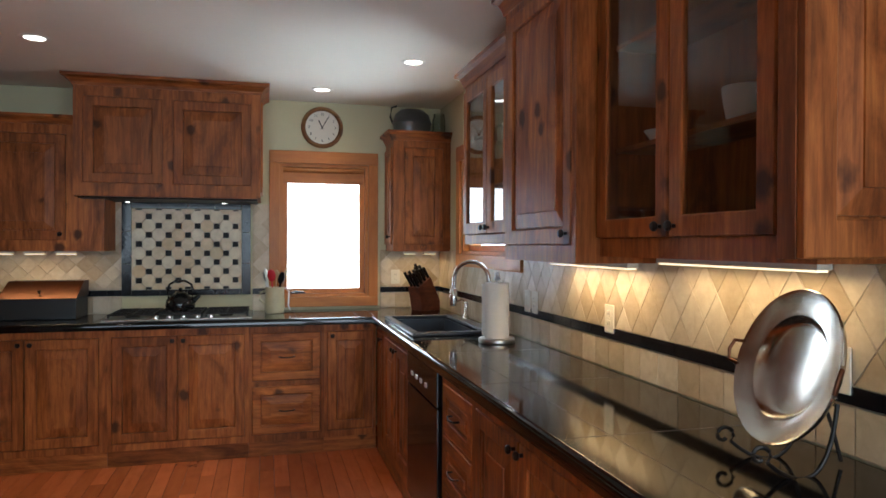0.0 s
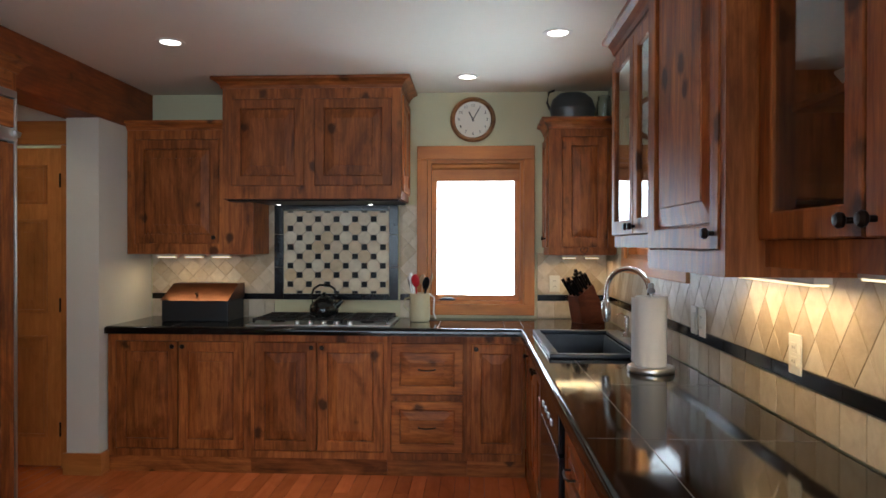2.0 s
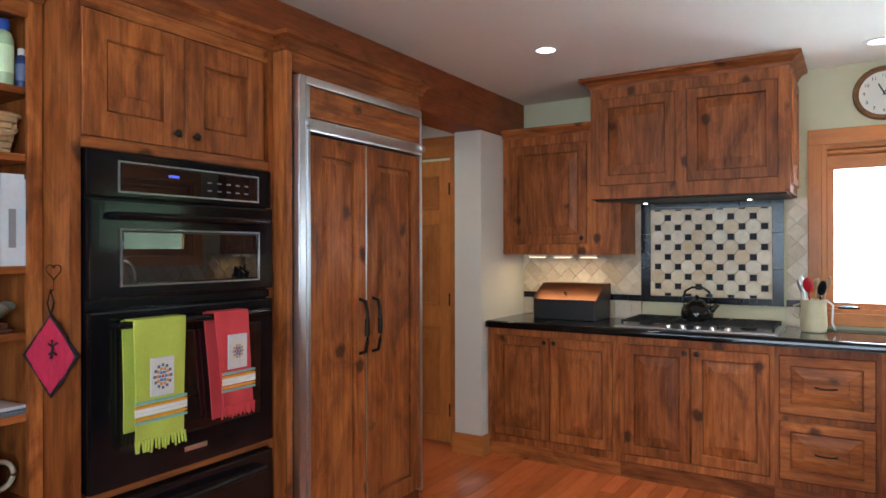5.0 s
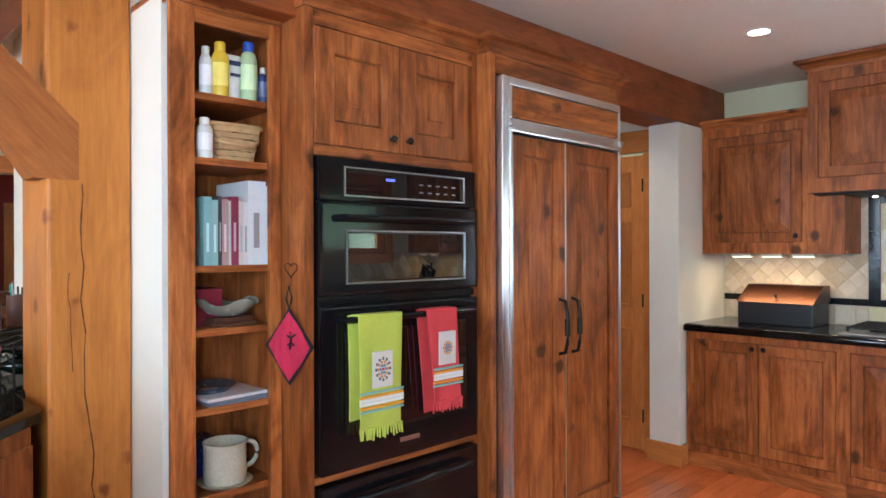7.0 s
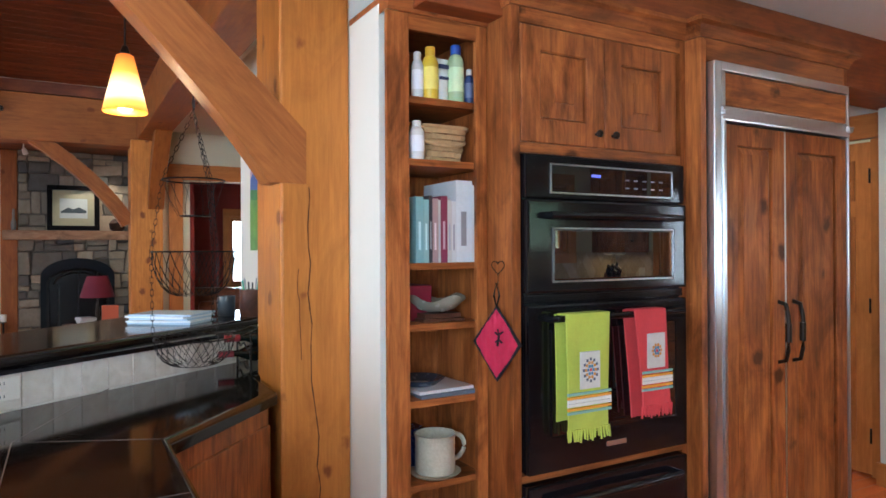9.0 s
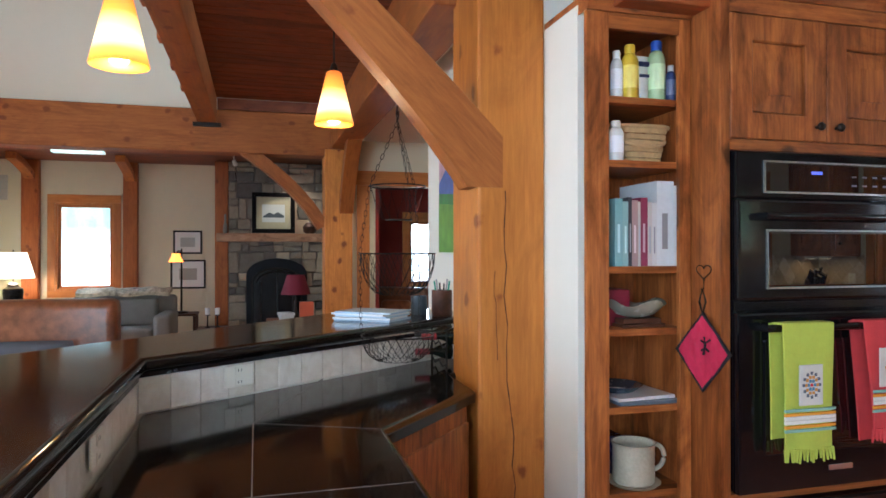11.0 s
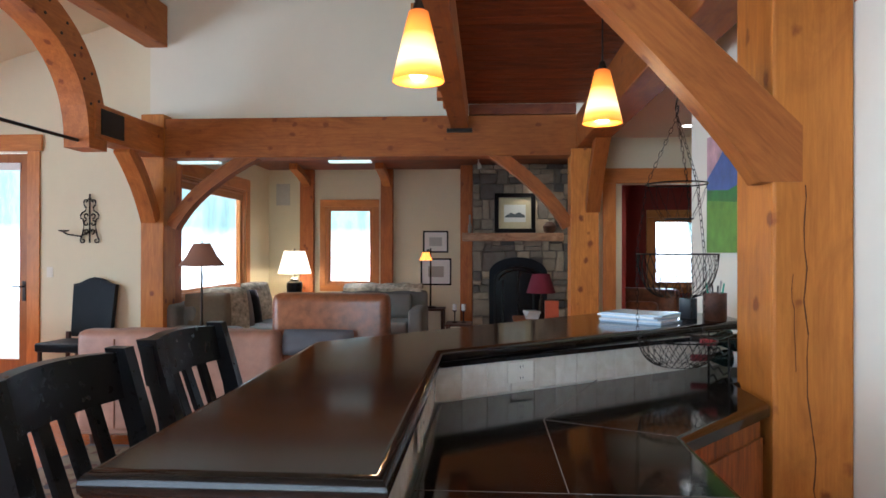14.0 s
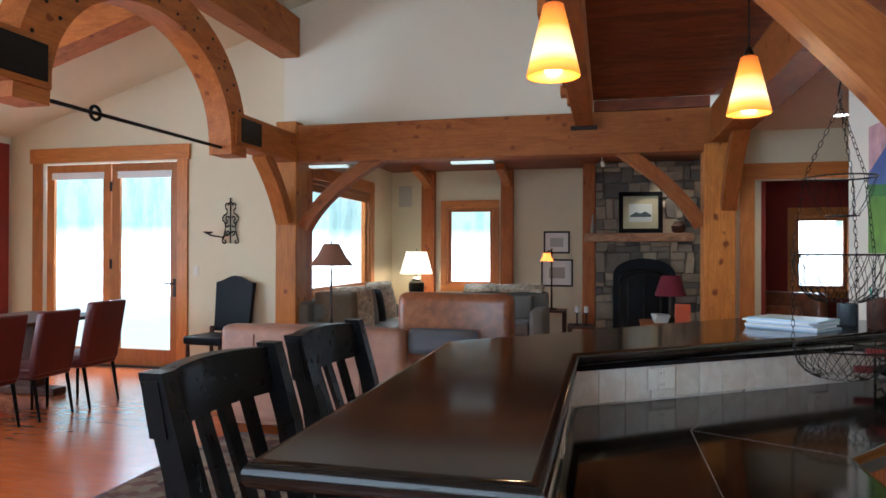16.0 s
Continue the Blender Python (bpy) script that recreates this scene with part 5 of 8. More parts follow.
struct("wall_study", "deep red plaster walls of the study", "wall", deepred, (-9.2, -9.05, 1.62, 2.44, 0, 2.6), (-9.2, -9.05, 3.06, 5.0, 0, 2.6), (-9.2, -9.05, 2.44, 3.06, 0, 0.945), (-9.2, -9.05, 2.44, 3.06, 1.87, 2.6), (-9.05, -6.95, 4.2, 4.35, 0, 2.6), (-9.05, -6.95, 1.621, 1.66, 0, 2.6))
struct("ceiling_study", "plain ceiling of the study", "ceiling", white_pl, (-9.2, -6.95, 1.62, 4.4, 2.6, 2.7))
# south wall closing the great room behind the camera, with added unseen glazing
struct("wall_south", "cream plaster wall with added wide glazing, out of view", "wall", cream, (-7.1, -4.1, -7.4, -7.2, 0, 6), (1.1, 1.55, -7.4, -7.2, 0, 6), (-4.1, 1.1, -7.4, -7.2, 0, 0.6), (-4.1, 1.1, -7.4, -7.2, 2.6, 6))
struct("wall_upper_east", "pale plaster wall above the kitchen", "wall", white_pl, (1.40, 1.55, -7.2, 1.0, 2.7, 6.2), (-2.3, 1.40, 0.95, 1.05, 2.67, 6.2), (-6.7, -2.3, 1.40, 1.5, 3.2, 6.2))
b = BM()
prism(b, [(-7.4, gable_z(-7.4)), (1.6, gable_z(1.6)), (1.6, gable_z(1.6) + 0.15), (-7.4, gable_z(-7.4) + 0.15)], 0, -7.1, 1.55)
solid("ceiling_great_room", b, warmcream, "high sloped plaster ceiling of the great room", "ceiling", kind="structure")
struct("dining_wall_corner", "dark red wall end beside the dining table", "wall", deepred, (-6.9, -6.75, -7.4, -7.15, 0, 2.75))


def timber(name, label, material, *boxes, bev=0.012):
    b = BM()
    for bx in boxes:
        box(b, *bx, bev)
    return solid(name, b, material, label, "beam")


def curved(name, label, p0, p1, p2, wide, deep, axis):
    """A curved knee brace in a plane: p0, p1, p2 are (u, z) of its middle line, axis 0: u is y at x = wide span, 1: u is x."""
    b = BM()
    n = 14
    top, bot = [], []
    for i in range(n + 1):
        t = i / n
        u = (1 - t) ** 2 * p0[0] + 2 * t * (1 - t) * p1[0] + t * t * p2[0]
        z = (1 - t) ** 2 * p0[1] + 2 * t * (1 - t) * p1[1] + t * t * p2[1]
        du = 2 * (1 - t) * (p1[0] - p0[0]) + 2 * t * (p2[0] - p1[0])
        dz = 2 * (1 - t) * (p1[1] - p0[1]) + 2 * t * (p2[1] - p1[1])
        k = deep / 2 / math.hypot(du, dz)
        top.append((u - dz * k, z + du * k))
        bot.append((u + dz * k, z - du * k))
    out = top + bot[::-1]
    lo, hi = wide
    def at(p, h):
        return (h, p[0], p[1]) if axis == 0 else (p[0], h, p[1])
    fr = [[b.verts.new(at(p, h)) for p in row] for row in (top, bot) for h in (lo, hi)]
    tl, th, bl, bh = fr
    for i in range(n):
        for r0, r1 in ((tl, th), (th, bh), (bh, bl), (bl, tl)):
            b.faces.new((r0[i], r0[i + 1], r1[i + 1], r1[i]))
    b.faces.new((tl[0], th[0], bh[0], bl[0]))
    b.faces.new((tl[n], bl[n], bh[n], th[n]))
    ang = math.degrees(math.atan2(p2[1] - p0[1], p2[0] - p0[0]))
    m = pose(0, p0[0], p0[1], ang, 0, 0) if axis == 0 else pose(p0[0], 0, p0[1], 0, -ang, 0)
    bmesh.ops.transform(b, matrix=m.inverted(), verts=b.verts)
    return solid(name, b, timber_y if axis == 0 else timber_x, label, "brace", m=m)


# near post beside the shelf unit, in two boxed faces
timber("timber_post", "orange oiled fir post with checks and knots beside the shelves", timber_z, (-2.615, -2.285, 1.195, 1.462, 0, 2.62))
b = BM()
rc = random.Random(3)
for y, z, z_end, wide in ((1.302, 1.64, 0.45, 0.0021), (1.262, 1.34, 1.02, 0.0013)):
    while z > z_end:
        dz, dy = rc.uniform(0.03, 0.08), rc.uniform(-0.006, 0.010)
        w0, w1 = wide * rc.uniform(0.5, 1.3), wide * rc.uniform(0.5, 1.3)
        prism(b, [(y - w0, z), (y + w0, z), (y + dy + w1, z - dz), (y + dy - w1, z - dz)], 0, -2.2858, -2.2838)
        y, z = y + dy, z - dz
solid("post_check", b, plain("crack_shadow", (0.10, 0.034, 0.012), 0.9), "dark ragged drying cracks in the post face", "crack", kind="structure")
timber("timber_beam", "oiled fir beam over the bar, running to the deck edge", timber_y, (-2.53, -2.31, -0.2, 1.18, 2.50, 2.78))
def bez(p0, p1, p2, n=12):
    return [((1 - k / n) ** 2 * p0[0] + 2 * k / n * (1 - k / n) * p1[0] + (k / n) ** 2 * p2[0], (1 - k / n) ** 2 * p0[1] + 2 * k / n * (1 - k / n) * p1[1] + (k / n) ** 2 * p2[1]) for k in range(n + 1)]


BRACE = pose(0, 0.9, 2.1, -45, 0, 0)
b = BM()
prism(b, bez((1.155, 1.650), (0.965, 1.95), (0.40, 2.50)) + bez((0.60, 2.50), (0.955, 2.185), (1.292, 1.84)) + [(1.292, 1.650)], 0, -2.40, -2.2815)
bmesh.ops.recalc_face_normals(b, faces=b.faces)
bmesh.ops.transform(b, matrix=BRACE.inverted(), verts=b.verts)
solid("knee_brace", b, timber_y, "curved oiled fir knee brace housed in the near post", "brace", m=BRACE)
timber("timber_beam", "oiled fir beam along the hall side of the deck", timber_x, (-6.5, -2.56, 1.10, 1.33, 2.42, 2.75))
# far posts and main beam
timber("timber_post", "oiled fir post beside the fireplace alcove", timber_z, (-6.80, -6.53, 1.05, 1.32, 0, 2.42))
timber("timber_post", "oiled fir post at the window side of the alcove", timber_z, (-6.80, -6.53, -3.27, -3.03, 0, 2.80))
timber("timber_post", "half timber post against the alcove wall", timber_dark, (-6.97, -6.81, -3.215, -3.04, 0, 2.69))
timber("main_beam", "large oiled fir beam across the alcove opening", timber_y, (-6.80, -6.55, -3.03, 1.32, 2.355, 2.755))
curved("knee_brace", "curved fir brace under the main beam", (-2.99, 1.66), (-2.76, 2.08), (-2.12, 2.40), (-6.74, -6.60), 0.12, 0)
curved("knee_brace", "curved fir brace under the main beam near the fireplace", (1.04, 1.66), (0.83, 2.05), (0.27, 2.42), (-6.74, -6.60), 0.12, 0)
curved("knee_brace", "curved fir brace towards the hall", (-6.52, 1.82), (-6.30, 2.2), (-5.92, 2.46), (1.19, 1.32), 0.12, 1)
# hammer beam, arch and tie rod above the dining end
HY = -3.15
timber("hammer_beam", "oiled fir hammer beam with a black steel plate", timber_x, (-6.53, -5.35, HY - 0.1, HY + 0.12, 2.36, 2.66))
curved("knee_brace", "curved brace below the hammer beam", (-6.50, 1.72), (-6.32, 2.1), (-5.98, 2.38), (HY - 0.07, HY + 0.08), 0.13, 1)
b = BM()
box(b, -5.78, -5.42, HY + 0.121, HY + 0.128, 2.40, 2.62, 0.002)
pl = solid("steel_plate", b, iron, "black steel connector plate on the hammer beam", "plate")
arch = thing("timber_arch", "laminated fir arch truss with dark pegs", "truss")
b = BM()
n, ax0, ax1, zf, za = 30, -5.42, -3.17, 2.27, 3.32
def arch_pt(t, o):
    c, r = (ax0 + ax1) / 2, (ax1 - ax0) / 2 + o
    a = math.pi * (1 - t)
    return (c + r * math.cos(a), zf + (za - zf + o) * math.sin(a) ** 0.85)
rings = []
for i in range(n + 1):
    t = i / n
    (xo, zo), (xi, zi) = arch_pt(t, 0.13), arch_pt(t, -0.13)
    rings.append([b.verts.new(p) for p in ((xo, HY - 0.12, zo), (xo, HY + 0.10, zo), (xi, HY + 0.10, zi), (xi, HY - 0.12, zi))])
for r0, r1 in zip(rings, rings[1:]):
    for k in range(4):
        b.faces.new((r0[k], r0[(k + 1) % 4], r1[(k + 1) % 4], r1[k]))
b.faces.new(rings[0])
b.faces.new(rings[-1][::-1])
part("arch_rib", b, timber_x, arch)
for i in range(3, 28, 2):
    t = i / 30
    for o in (-0.06, 0.06):
        x, z = arch_pt(t, o)
        b = BM()
        cyl(b, (x, HY + 0.095, z), (x, HY + 0.106, z), 0.013, seg=8)
        part("peg", b, iron, arch)
timber("hammer_beam", "near fir hammer beam with a black steel plate", timber_x, (-3.30, -1.9, HY - 0.1, HY + 0.12, 2.36, 2.66))
b = BM()
box(b, -3.26, -2.92, HY + 0.121, HY + 0.128, 2.40, 2.62, 0.002)
solid("steel_plate", b, iron, "black steel connector plate on the near hammer beam", "plate")
tr = thing("tie_rod", "black iron tie rod with a centre ring", "tie rod")
b = BM()
cyl(b, (-5.50, HY, 2.33), (-3.20, HY, 2.33), 0.014, seg=10)
part("rod", b, iron, tr, smooth=True)
b = BM()
tube(b, [(-3.78 + 0.045 * math.cos(a), HY, 2.33 + 0.045 * math.sin(a)) for a in [2 * math.pi * k / 20 for k in range(20)]], 0.012, 8, True)
part("ring", b, iron, tr, smooth=True)
timber("purlin", "oiled fir purlin under the sloped ceiling", timber_x, (-6.69, -1.6, -3.30, -3.07, 3.52, 3.95))
b = BM()
prism(b, [(-6.9, gable_z(-6.9) - 0.30), (-3.3, gable_z(-3.3) - 0.30), (-3.3, gable_z(-3.3) - 0.005), (-6.9, gable_z(-6.9) - 0.005)], 0, -5.42, -5.16)
solid("rafter", b, timber_y, "oiled fir rafter under the sloped ceiling", "beam")

# deck of red boards above the bar
dk = thing("loft_deck", "red cedar board deck on a fir edge beam, seen from below", "ceiling", kind="structure")
b = BM()
box(b, -6.55, -2.2, -0.12, 0.05, 2.62, 2.92, 0.01)
part("edge_beam", b, timber_x, dk)
b = BM()
box(b, -6.62, -6.50, -0.16, 0.09, 2.585, 2.62, 0.004)
part("hanger", b, iron, dk, "black steel beam hanger")
x = -6.52
while x < -2.2:
    w = 0.135
    b = BM()
    box(b, x, x + w - 0.006, 0.05, 1.40, 2.86, 2.90, 0.003)
    part("plank", b, redplank, dk)
    x += w
b = BM()
box(b, -6.54, -2.15, 0.05, 1.42, 2.905, 2.96)
part("deck_top", b, redplank, dk)
b = BM()
box(b, -6.63, -6.525, 0.055, 1.10, 2.757, 2.858, 0.003)
part("ledger", b, redplank, dk)
for k in range(6):
    x = -6.30 + k * 0.72
    b = BM()
    prism(b, [(-0.24, 2.86), (-0.24, 2.95), (-0.12, 2.95), (-0.12, 2.78), (-0.18, 2.78), (-0.18, 2.86)], 0, x - 0.07, x + 0.07)
    part("corbel", b, timber_y, dk)
struct("loft_rail_wall", "pale plaster above the deck", "wall", white_pl, (-6.7, -2.2, 1.34, 1.40, 2.97, 3.3))

# ---- glazing of the great room ----
def glazed_leaf(parent, y0, y1, z0, z1, x, name="door_leaf", st=0.11, bottom=0.2):
    b = BM()
    box(b, x - 0.022, x + 0.022, y0, y0 + st, z0, z1, 0.004)
    box(b, x - 0.022, x + 0.022, y1 - st, y1, z0, z1, 0.004)
    box(b, x - 0.022, x + 0.022, y0 + st, y1 - st, z0, z0 + bottom, 0.004)
    box(b, x - 0.022, x + 0.022, y0 + st, y1 - st, z1 - st, z1, 0.004)
    lf = part(name, b, trim_z, parent)
    b = BM()
    box(b, x - 0.004, x + 0.004, y0 + st - 0.005, y1 - st + 0.005, z0 + bottom - 0.005, z1 - st + 0.005)
    g = part("pane", b, clear, lf)
    g.visible_shadow = False
    b = BM()
    box(b, x + 0.024, x + 0.04, y0 + st - 0.02, y1 - st + 0.02, z1 - st - 0.075, z1 - st + 0.01, 0.004)
    part("blind_cassette", b, paper, lf, "white rolled blind")
    return lf


fd = thing("door_2", "pair of fir french doors with tall glass panes", "door", kind="structure")
FX = XW - 0.06
l1 = glazed_leaf(fd, -6.68, -5.74, 0.02, 2.48, FX)
l2 = glazed_leaf(fd, -5.72, -4.79, 0.02, 2.48, FX)
b = BM()
box(b, XW, XW + 0.025, -6.84, -6.70, 0, 2.50, 0.004)
part("side_casing", b, trim_z, fd)
b = BM()
box(b, XW, XW + 0.025, -4.77, -4.63, 0, 2.50, 0.004)
part("side_casing", b, trim_z, fd)
b = BM()
box(b, XW, XW + 0.04, -6.87, -4.60, 2.50, 2.68, 0.005)
part("head_casing", b, trim_y, fd)
b = BM()
box(b, FX - 0.06, XW + 0.02, -6.70, -4.77, 0.0, 0.02, 0.003)
part("threshold", b, bronze, fd)
b = BM()
box(b, FX + 0.023, FX + 0.032, -4.86, -4.82, 0.86, 1.08, 0.003)
cyl(b, (FX + 0.03, -4.84, 1.02), (FX + 0.075, -4.84, 1.02), 0.01, seg=10)
cyl(b, (FX + 0.07, -4.84, 1.02), (FX + 0.07, -4.95, 1.02), 0.009, seg=10)
part("lever_handle", b, bronze, l2, "bronze lever handle")
for z in (0.3, 1.25, 2.2):
    b = BM()
    box(b, FX + 0.022, FX + 0.034, -5.745, -5.715, z - 0.06, z + 0.06, 0.002)
    part("hinge", b, bronze, fd)
window_unit("window_3", "narrow fir-cased window in the alcove", pose(XF, -1.924, 0.878, 0, 0, 90), 0.752, 1.235, 0.095)
window_unit("window_4", "wide fir-cased picture window with a rolled blind", pose(-8.28, AY, 0.90, 0, 0, 180), 2.16, 1.38, 0.14, True)
window_unit("window_5", "study window with bright daylight", pose(-9.05, 2.75, 0.945, 0, 0, 90), 0.62, 0.925, 0.08)
# assumed window, out of view, added to hold the daylight lamp
window_unit("window_7", "unseen fir-cased window added in the east wall for daylight", pose(1.40, -0.8, 0.8, 0, 0, -90), 1.7, 1.5, 0.10)
# assumed glazing, out of view, added for daylight from the south
window_unit("window_6", "unseen wide glazing added behind the camera for daylight", pose(-1.5, -7.2, 0.6, 0, 0, 180), 5.2, 2.0, 0.12)
sd = thing("door_3", "fir-cased open doorway to the study", "door", kind="structure")
for y0, y1 in ((1.40, 1.53), (2.55, 2.68)):
    b = BM()
    box(b, -6.80, -6.775, y0, y1, 0, 2.10, 0.004)
    part("side_casing", b, trim_z, sd)
b = BM()
box(b, -6.80, -6.765, 1.37, 2.71, 2.10, 2.25, 0.004)
part("head_casing", b, trim_y, sd)

# outside, seen through the glass: meadow and a wooded slope with painted haze
# lawn in near white: its blown-out brightness is put into the base colour
struct("ground", "pale meadow outside, its blown-out brightness put into the colour", "ground", plain("pale_meadow", (0.80, 0.82, 0.74), 0.95, 0, 0.1, 1.0), (-60, 60, -60, 60, -0.5, -0.35))


# distance whose pale haze and white lower part are painted into its emission
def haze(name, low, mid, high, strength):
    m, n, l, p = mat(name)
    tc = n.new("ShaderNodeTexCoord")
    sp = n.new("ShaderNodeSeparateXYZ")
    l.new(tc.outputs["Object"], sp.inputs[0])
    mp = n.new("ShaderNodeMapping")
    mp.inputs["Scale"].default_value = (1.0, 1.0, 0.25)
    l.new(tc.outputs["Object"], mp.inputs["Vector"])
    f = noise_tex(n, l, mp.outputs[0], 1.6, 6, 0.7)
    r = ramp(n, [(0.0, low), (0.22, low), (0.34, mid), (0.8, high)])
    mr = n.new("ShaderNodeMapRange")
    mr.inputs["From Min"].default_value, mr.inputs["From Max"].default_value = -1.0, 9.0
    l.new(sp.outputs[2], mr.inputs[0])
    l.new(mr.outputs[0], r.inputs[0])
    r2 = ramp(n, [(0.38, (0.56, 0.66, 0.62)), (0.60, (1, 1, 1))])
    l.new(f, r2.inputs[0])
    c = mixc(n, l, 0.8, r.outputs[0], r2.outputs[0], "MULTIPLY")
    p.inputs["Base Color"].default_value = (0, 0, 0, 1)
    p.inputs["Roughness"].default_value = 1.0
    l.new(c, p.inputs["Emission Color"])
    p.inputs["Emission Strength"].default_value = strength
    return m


b = BM()
n = 40
ring = []
for k in range(n):
    a = 2 * math.pi * k / n
    ring.append((b.verts.new((26 * math.cos(a), 26 * math.sin(a), -1)), b.verts.new((26 * math.cos(a), 26 * math.sin(a), 14))))
for k in range(n):
    b.faces.new((ring[k][0], ring[(k + 1) % n][0], ring[(k + 1) % n][1], ring[k][1]))
bd = solid("backdrop", b, haze("painted_haze_wood", (1.7, 1.7, 1.7), (0.42, 0.56, 0.50), (0.62, 0.74, 0.74), 2.5), "glowing backdrop of a wooded hillside, haze and brightness painted in", "backdrop", kind="structure", m=pose(-2, -1, 0))
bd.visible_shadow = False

b = BM()
box(b, -9, 12, 13.0, 13.1, -1, 9)
# white panel with blown-out daylight as emission, which also lights the kitchen
bn = solid("backdrop_north", b, glow("blown_white_panel", (0.97, 0.99, 1.0), 6.0), "blank white glowing panel added behind the stove window", "backdrop", kind="structure")
bn.visible_shadow = False
b = BM()
box(b, 9.0, 9.1, -4, 12, -1, 9)
# garden brightness is painted as emission, strong enough to mirror in the oven
be = solid("backdrop_east", b, haze("glowing_garden", (0.75, 0.85, 0.55), (0.45, 0.65, 0.35), (0.95, 1.0, 0.95), 3.4), "glowing green garden backdrop outside the sink window", "backdrop", kind="structure")
be.visible_shadow = False

# ---- bar ----
BT = 1.09
bar = thing("bar_counter", "glossy black raised bar top with a bullnose rim", "bar counter")
OUT = [(-0.90, 0.09), (-0.90, -0.37), (-2.32, -0.39), (-2.69, -0.03), (-3.78, 1.02), (-3.55, 1.46), (-3.22, 1.46), (-2.13, 0.09)]
b = BM()
prism(b, OUT, 2, BT - 0.046, BT)
bmesh.ops.recalc_face_normals(b, faces=b.faces)
bmesh.ops.bevel(b, geom=[e for e in b.edges if abs(e.verts[0].co.z - e.verts[1].co.z) < 1e-5], offset=0.0215, segments=5, affect="EDGES", profile=0.5)
level_top(b, BT)
part("slab", b, plain("black_granite_slab", (0.010, 0.0068, 0.0055), 0.10, 0, 0.4, 220, spec=0.18), bar, smooth=True)
bw = thing("bar_wall", "low knee wall under the bar, tiled on the kitchen side", "wall", kind="structure")
b = BM()
prism(b, [(-0.93, 0.055), (-0.93, -0.08), (-2.2, -0.08), (-3.35, 1.45), (-3.17, 1.45), (-2.16, 0.055)], 2, 0, BT - 0.047)
part("core", b, cream, bw)


def bar_tiles(p, q, z0, z1, w=0.105):
    p, q = Vector(p), Vector(q)
    ln = (q - p).length
    ang = math.degrees(math.atan2(q.y - p.y, q.x - p.x))
    m = pose(p.x, p.y, 0, 0, 0, ang)
    n = int(ln / w)
    for k in range(n):
        poly_tile("tile", [(k * w + 0.001, z0 + 0.002), (k * w + w - 0.001, z0 + 0.002), (k * w + w - 0.001, z1 - 0.016), (k * w + 0.001, z1 - 0.016)], pale_travertine, bw, m, 0.008)
        poly_tile("trim_tile", [(k * w + 0.0005, z1 - 0.014), (k * w + w - 0.0005, z1 - 0.014), (k * w + w - 0.0005, z1), (k * w + 0.0005, z1)], blackband, bw, m, 0.02)


# faces that look at the kitchen: outward is to the right of q - p, so run them from west to east reversed
bar_tiles((-0.93, 0.056), (-2.16, 0.056), 0.915, BT - 0.047)
bar_tiles((-2.163, 0.058), (-3.17, 1.45), 0.915, BT - 0.047)

lc2 = counter("countertop", "glossy black tile counter below the bar", [(-0.92, 0.066), (-0.92, 0.76), (-1.79, 0.76), (-2.25, 1.172), (-2.57, 1.172), (-2.57, 1.455), (-3.15, 1.455), (-2.17, 0.066)], 0.915, material=plain("dark_granite_tile", (0.007, 0.0055, 0.005), 0.06, 0, 0.35, 160, spec=0.22))
seam(lc2, (-1.35, 0.40), (-1.96, 0.40), 0.915)
seam(lc2, (-1.96, 0.40), (-2.6, 0.66), 0.915)
seam(lc2, (-1.96, 0.40), (-1.80, 0.74), 0.915)
seam(lc2, (-1.35, 0.08), (-1.35, 0.74), 0.915)
b = BM()
prism(b, [(-0.95, 0.07), (-0.95, 0.73), (-1.78, 0.73), (-2.25, 1.14), (-2.56, 1.15), (-3.1, 1.44), (-2.17, 0.07)], 2, 0.0, 0.866)
bc = thing("base_cabinet", "reddish alder cabinet below the bar counter", "cabinet", group="kitchen base cabinets")
part("body", b, alder, bc)
dd = Vector((-2.25 + 1.78, 1.14 - 0.73))
part("door", door_mesh(0.56, 0.66, 0.02, 0.062), alder, bc, m=pose(-1.80, 0.762, 0.14, 0, 0, math.degrees(math.atan2(dd.y, dd.x))) @ pose(0.02, 0, 0) @ pose(0.56, 0, 0, 0, 0, 180))
for m in (pose(-1.55, 0.063, 0.985, 0, 0, 180), pose(-2.36, 0.345, 0.985, 0, 0, 180 + math.degrees(math.atan2(1.39, -1.01)) - 180 + 0), pose(-2.80, 0.945, 0.985, 0, 0, math.degrees(math.atan2(1.39, -1.01)))):
    wall_plate("cream horizontal outlet in the bar tiles", m @ pose(0, -0.008, 0), "outlet", 0.115, 0.072)


# ---- pendants ----
shade_m, n_, l_, p_ = mat("amber_glass_shade")
tc_ = n_.new("ShaderNodeTexCoord")
sp_ = n_.new("ShaderNodeSeparateXYZ")
l_.new(tc_.outputs["Object"], sp_.inputs[0])
mr_ = n_.new("ShaderNodeMapRange")
mr_.inputs["From Min"].default_value, mr_.inputs["From Max"].default_value = 0.0, 0.24
l_.new(sp_.outputs[2], mr_.inputs[0])
# the bulb's bright core and amber fall-off are painted into the glass by height
rp_ = ramp(n_, [(0.0, (0.85, 0.26, 0.015)), (0.15, (1.0, 0.48, 0.07)), (0.30, (1.0, 0.84, 0.48)), (0.48, (1.0, 0.70, 0.26)), (0.68, (0.95, 0.32, 0.03)), (1.0, (0.45, 0.09, 0.01))])
l_.new(mr_.outputs[0], rp_.inputs[0])
l_.new(rp_.outputs[0], p_.inputs["Base Color"])
l_.new(rp_.outputs[0], p_.inputs["Emission Color"])
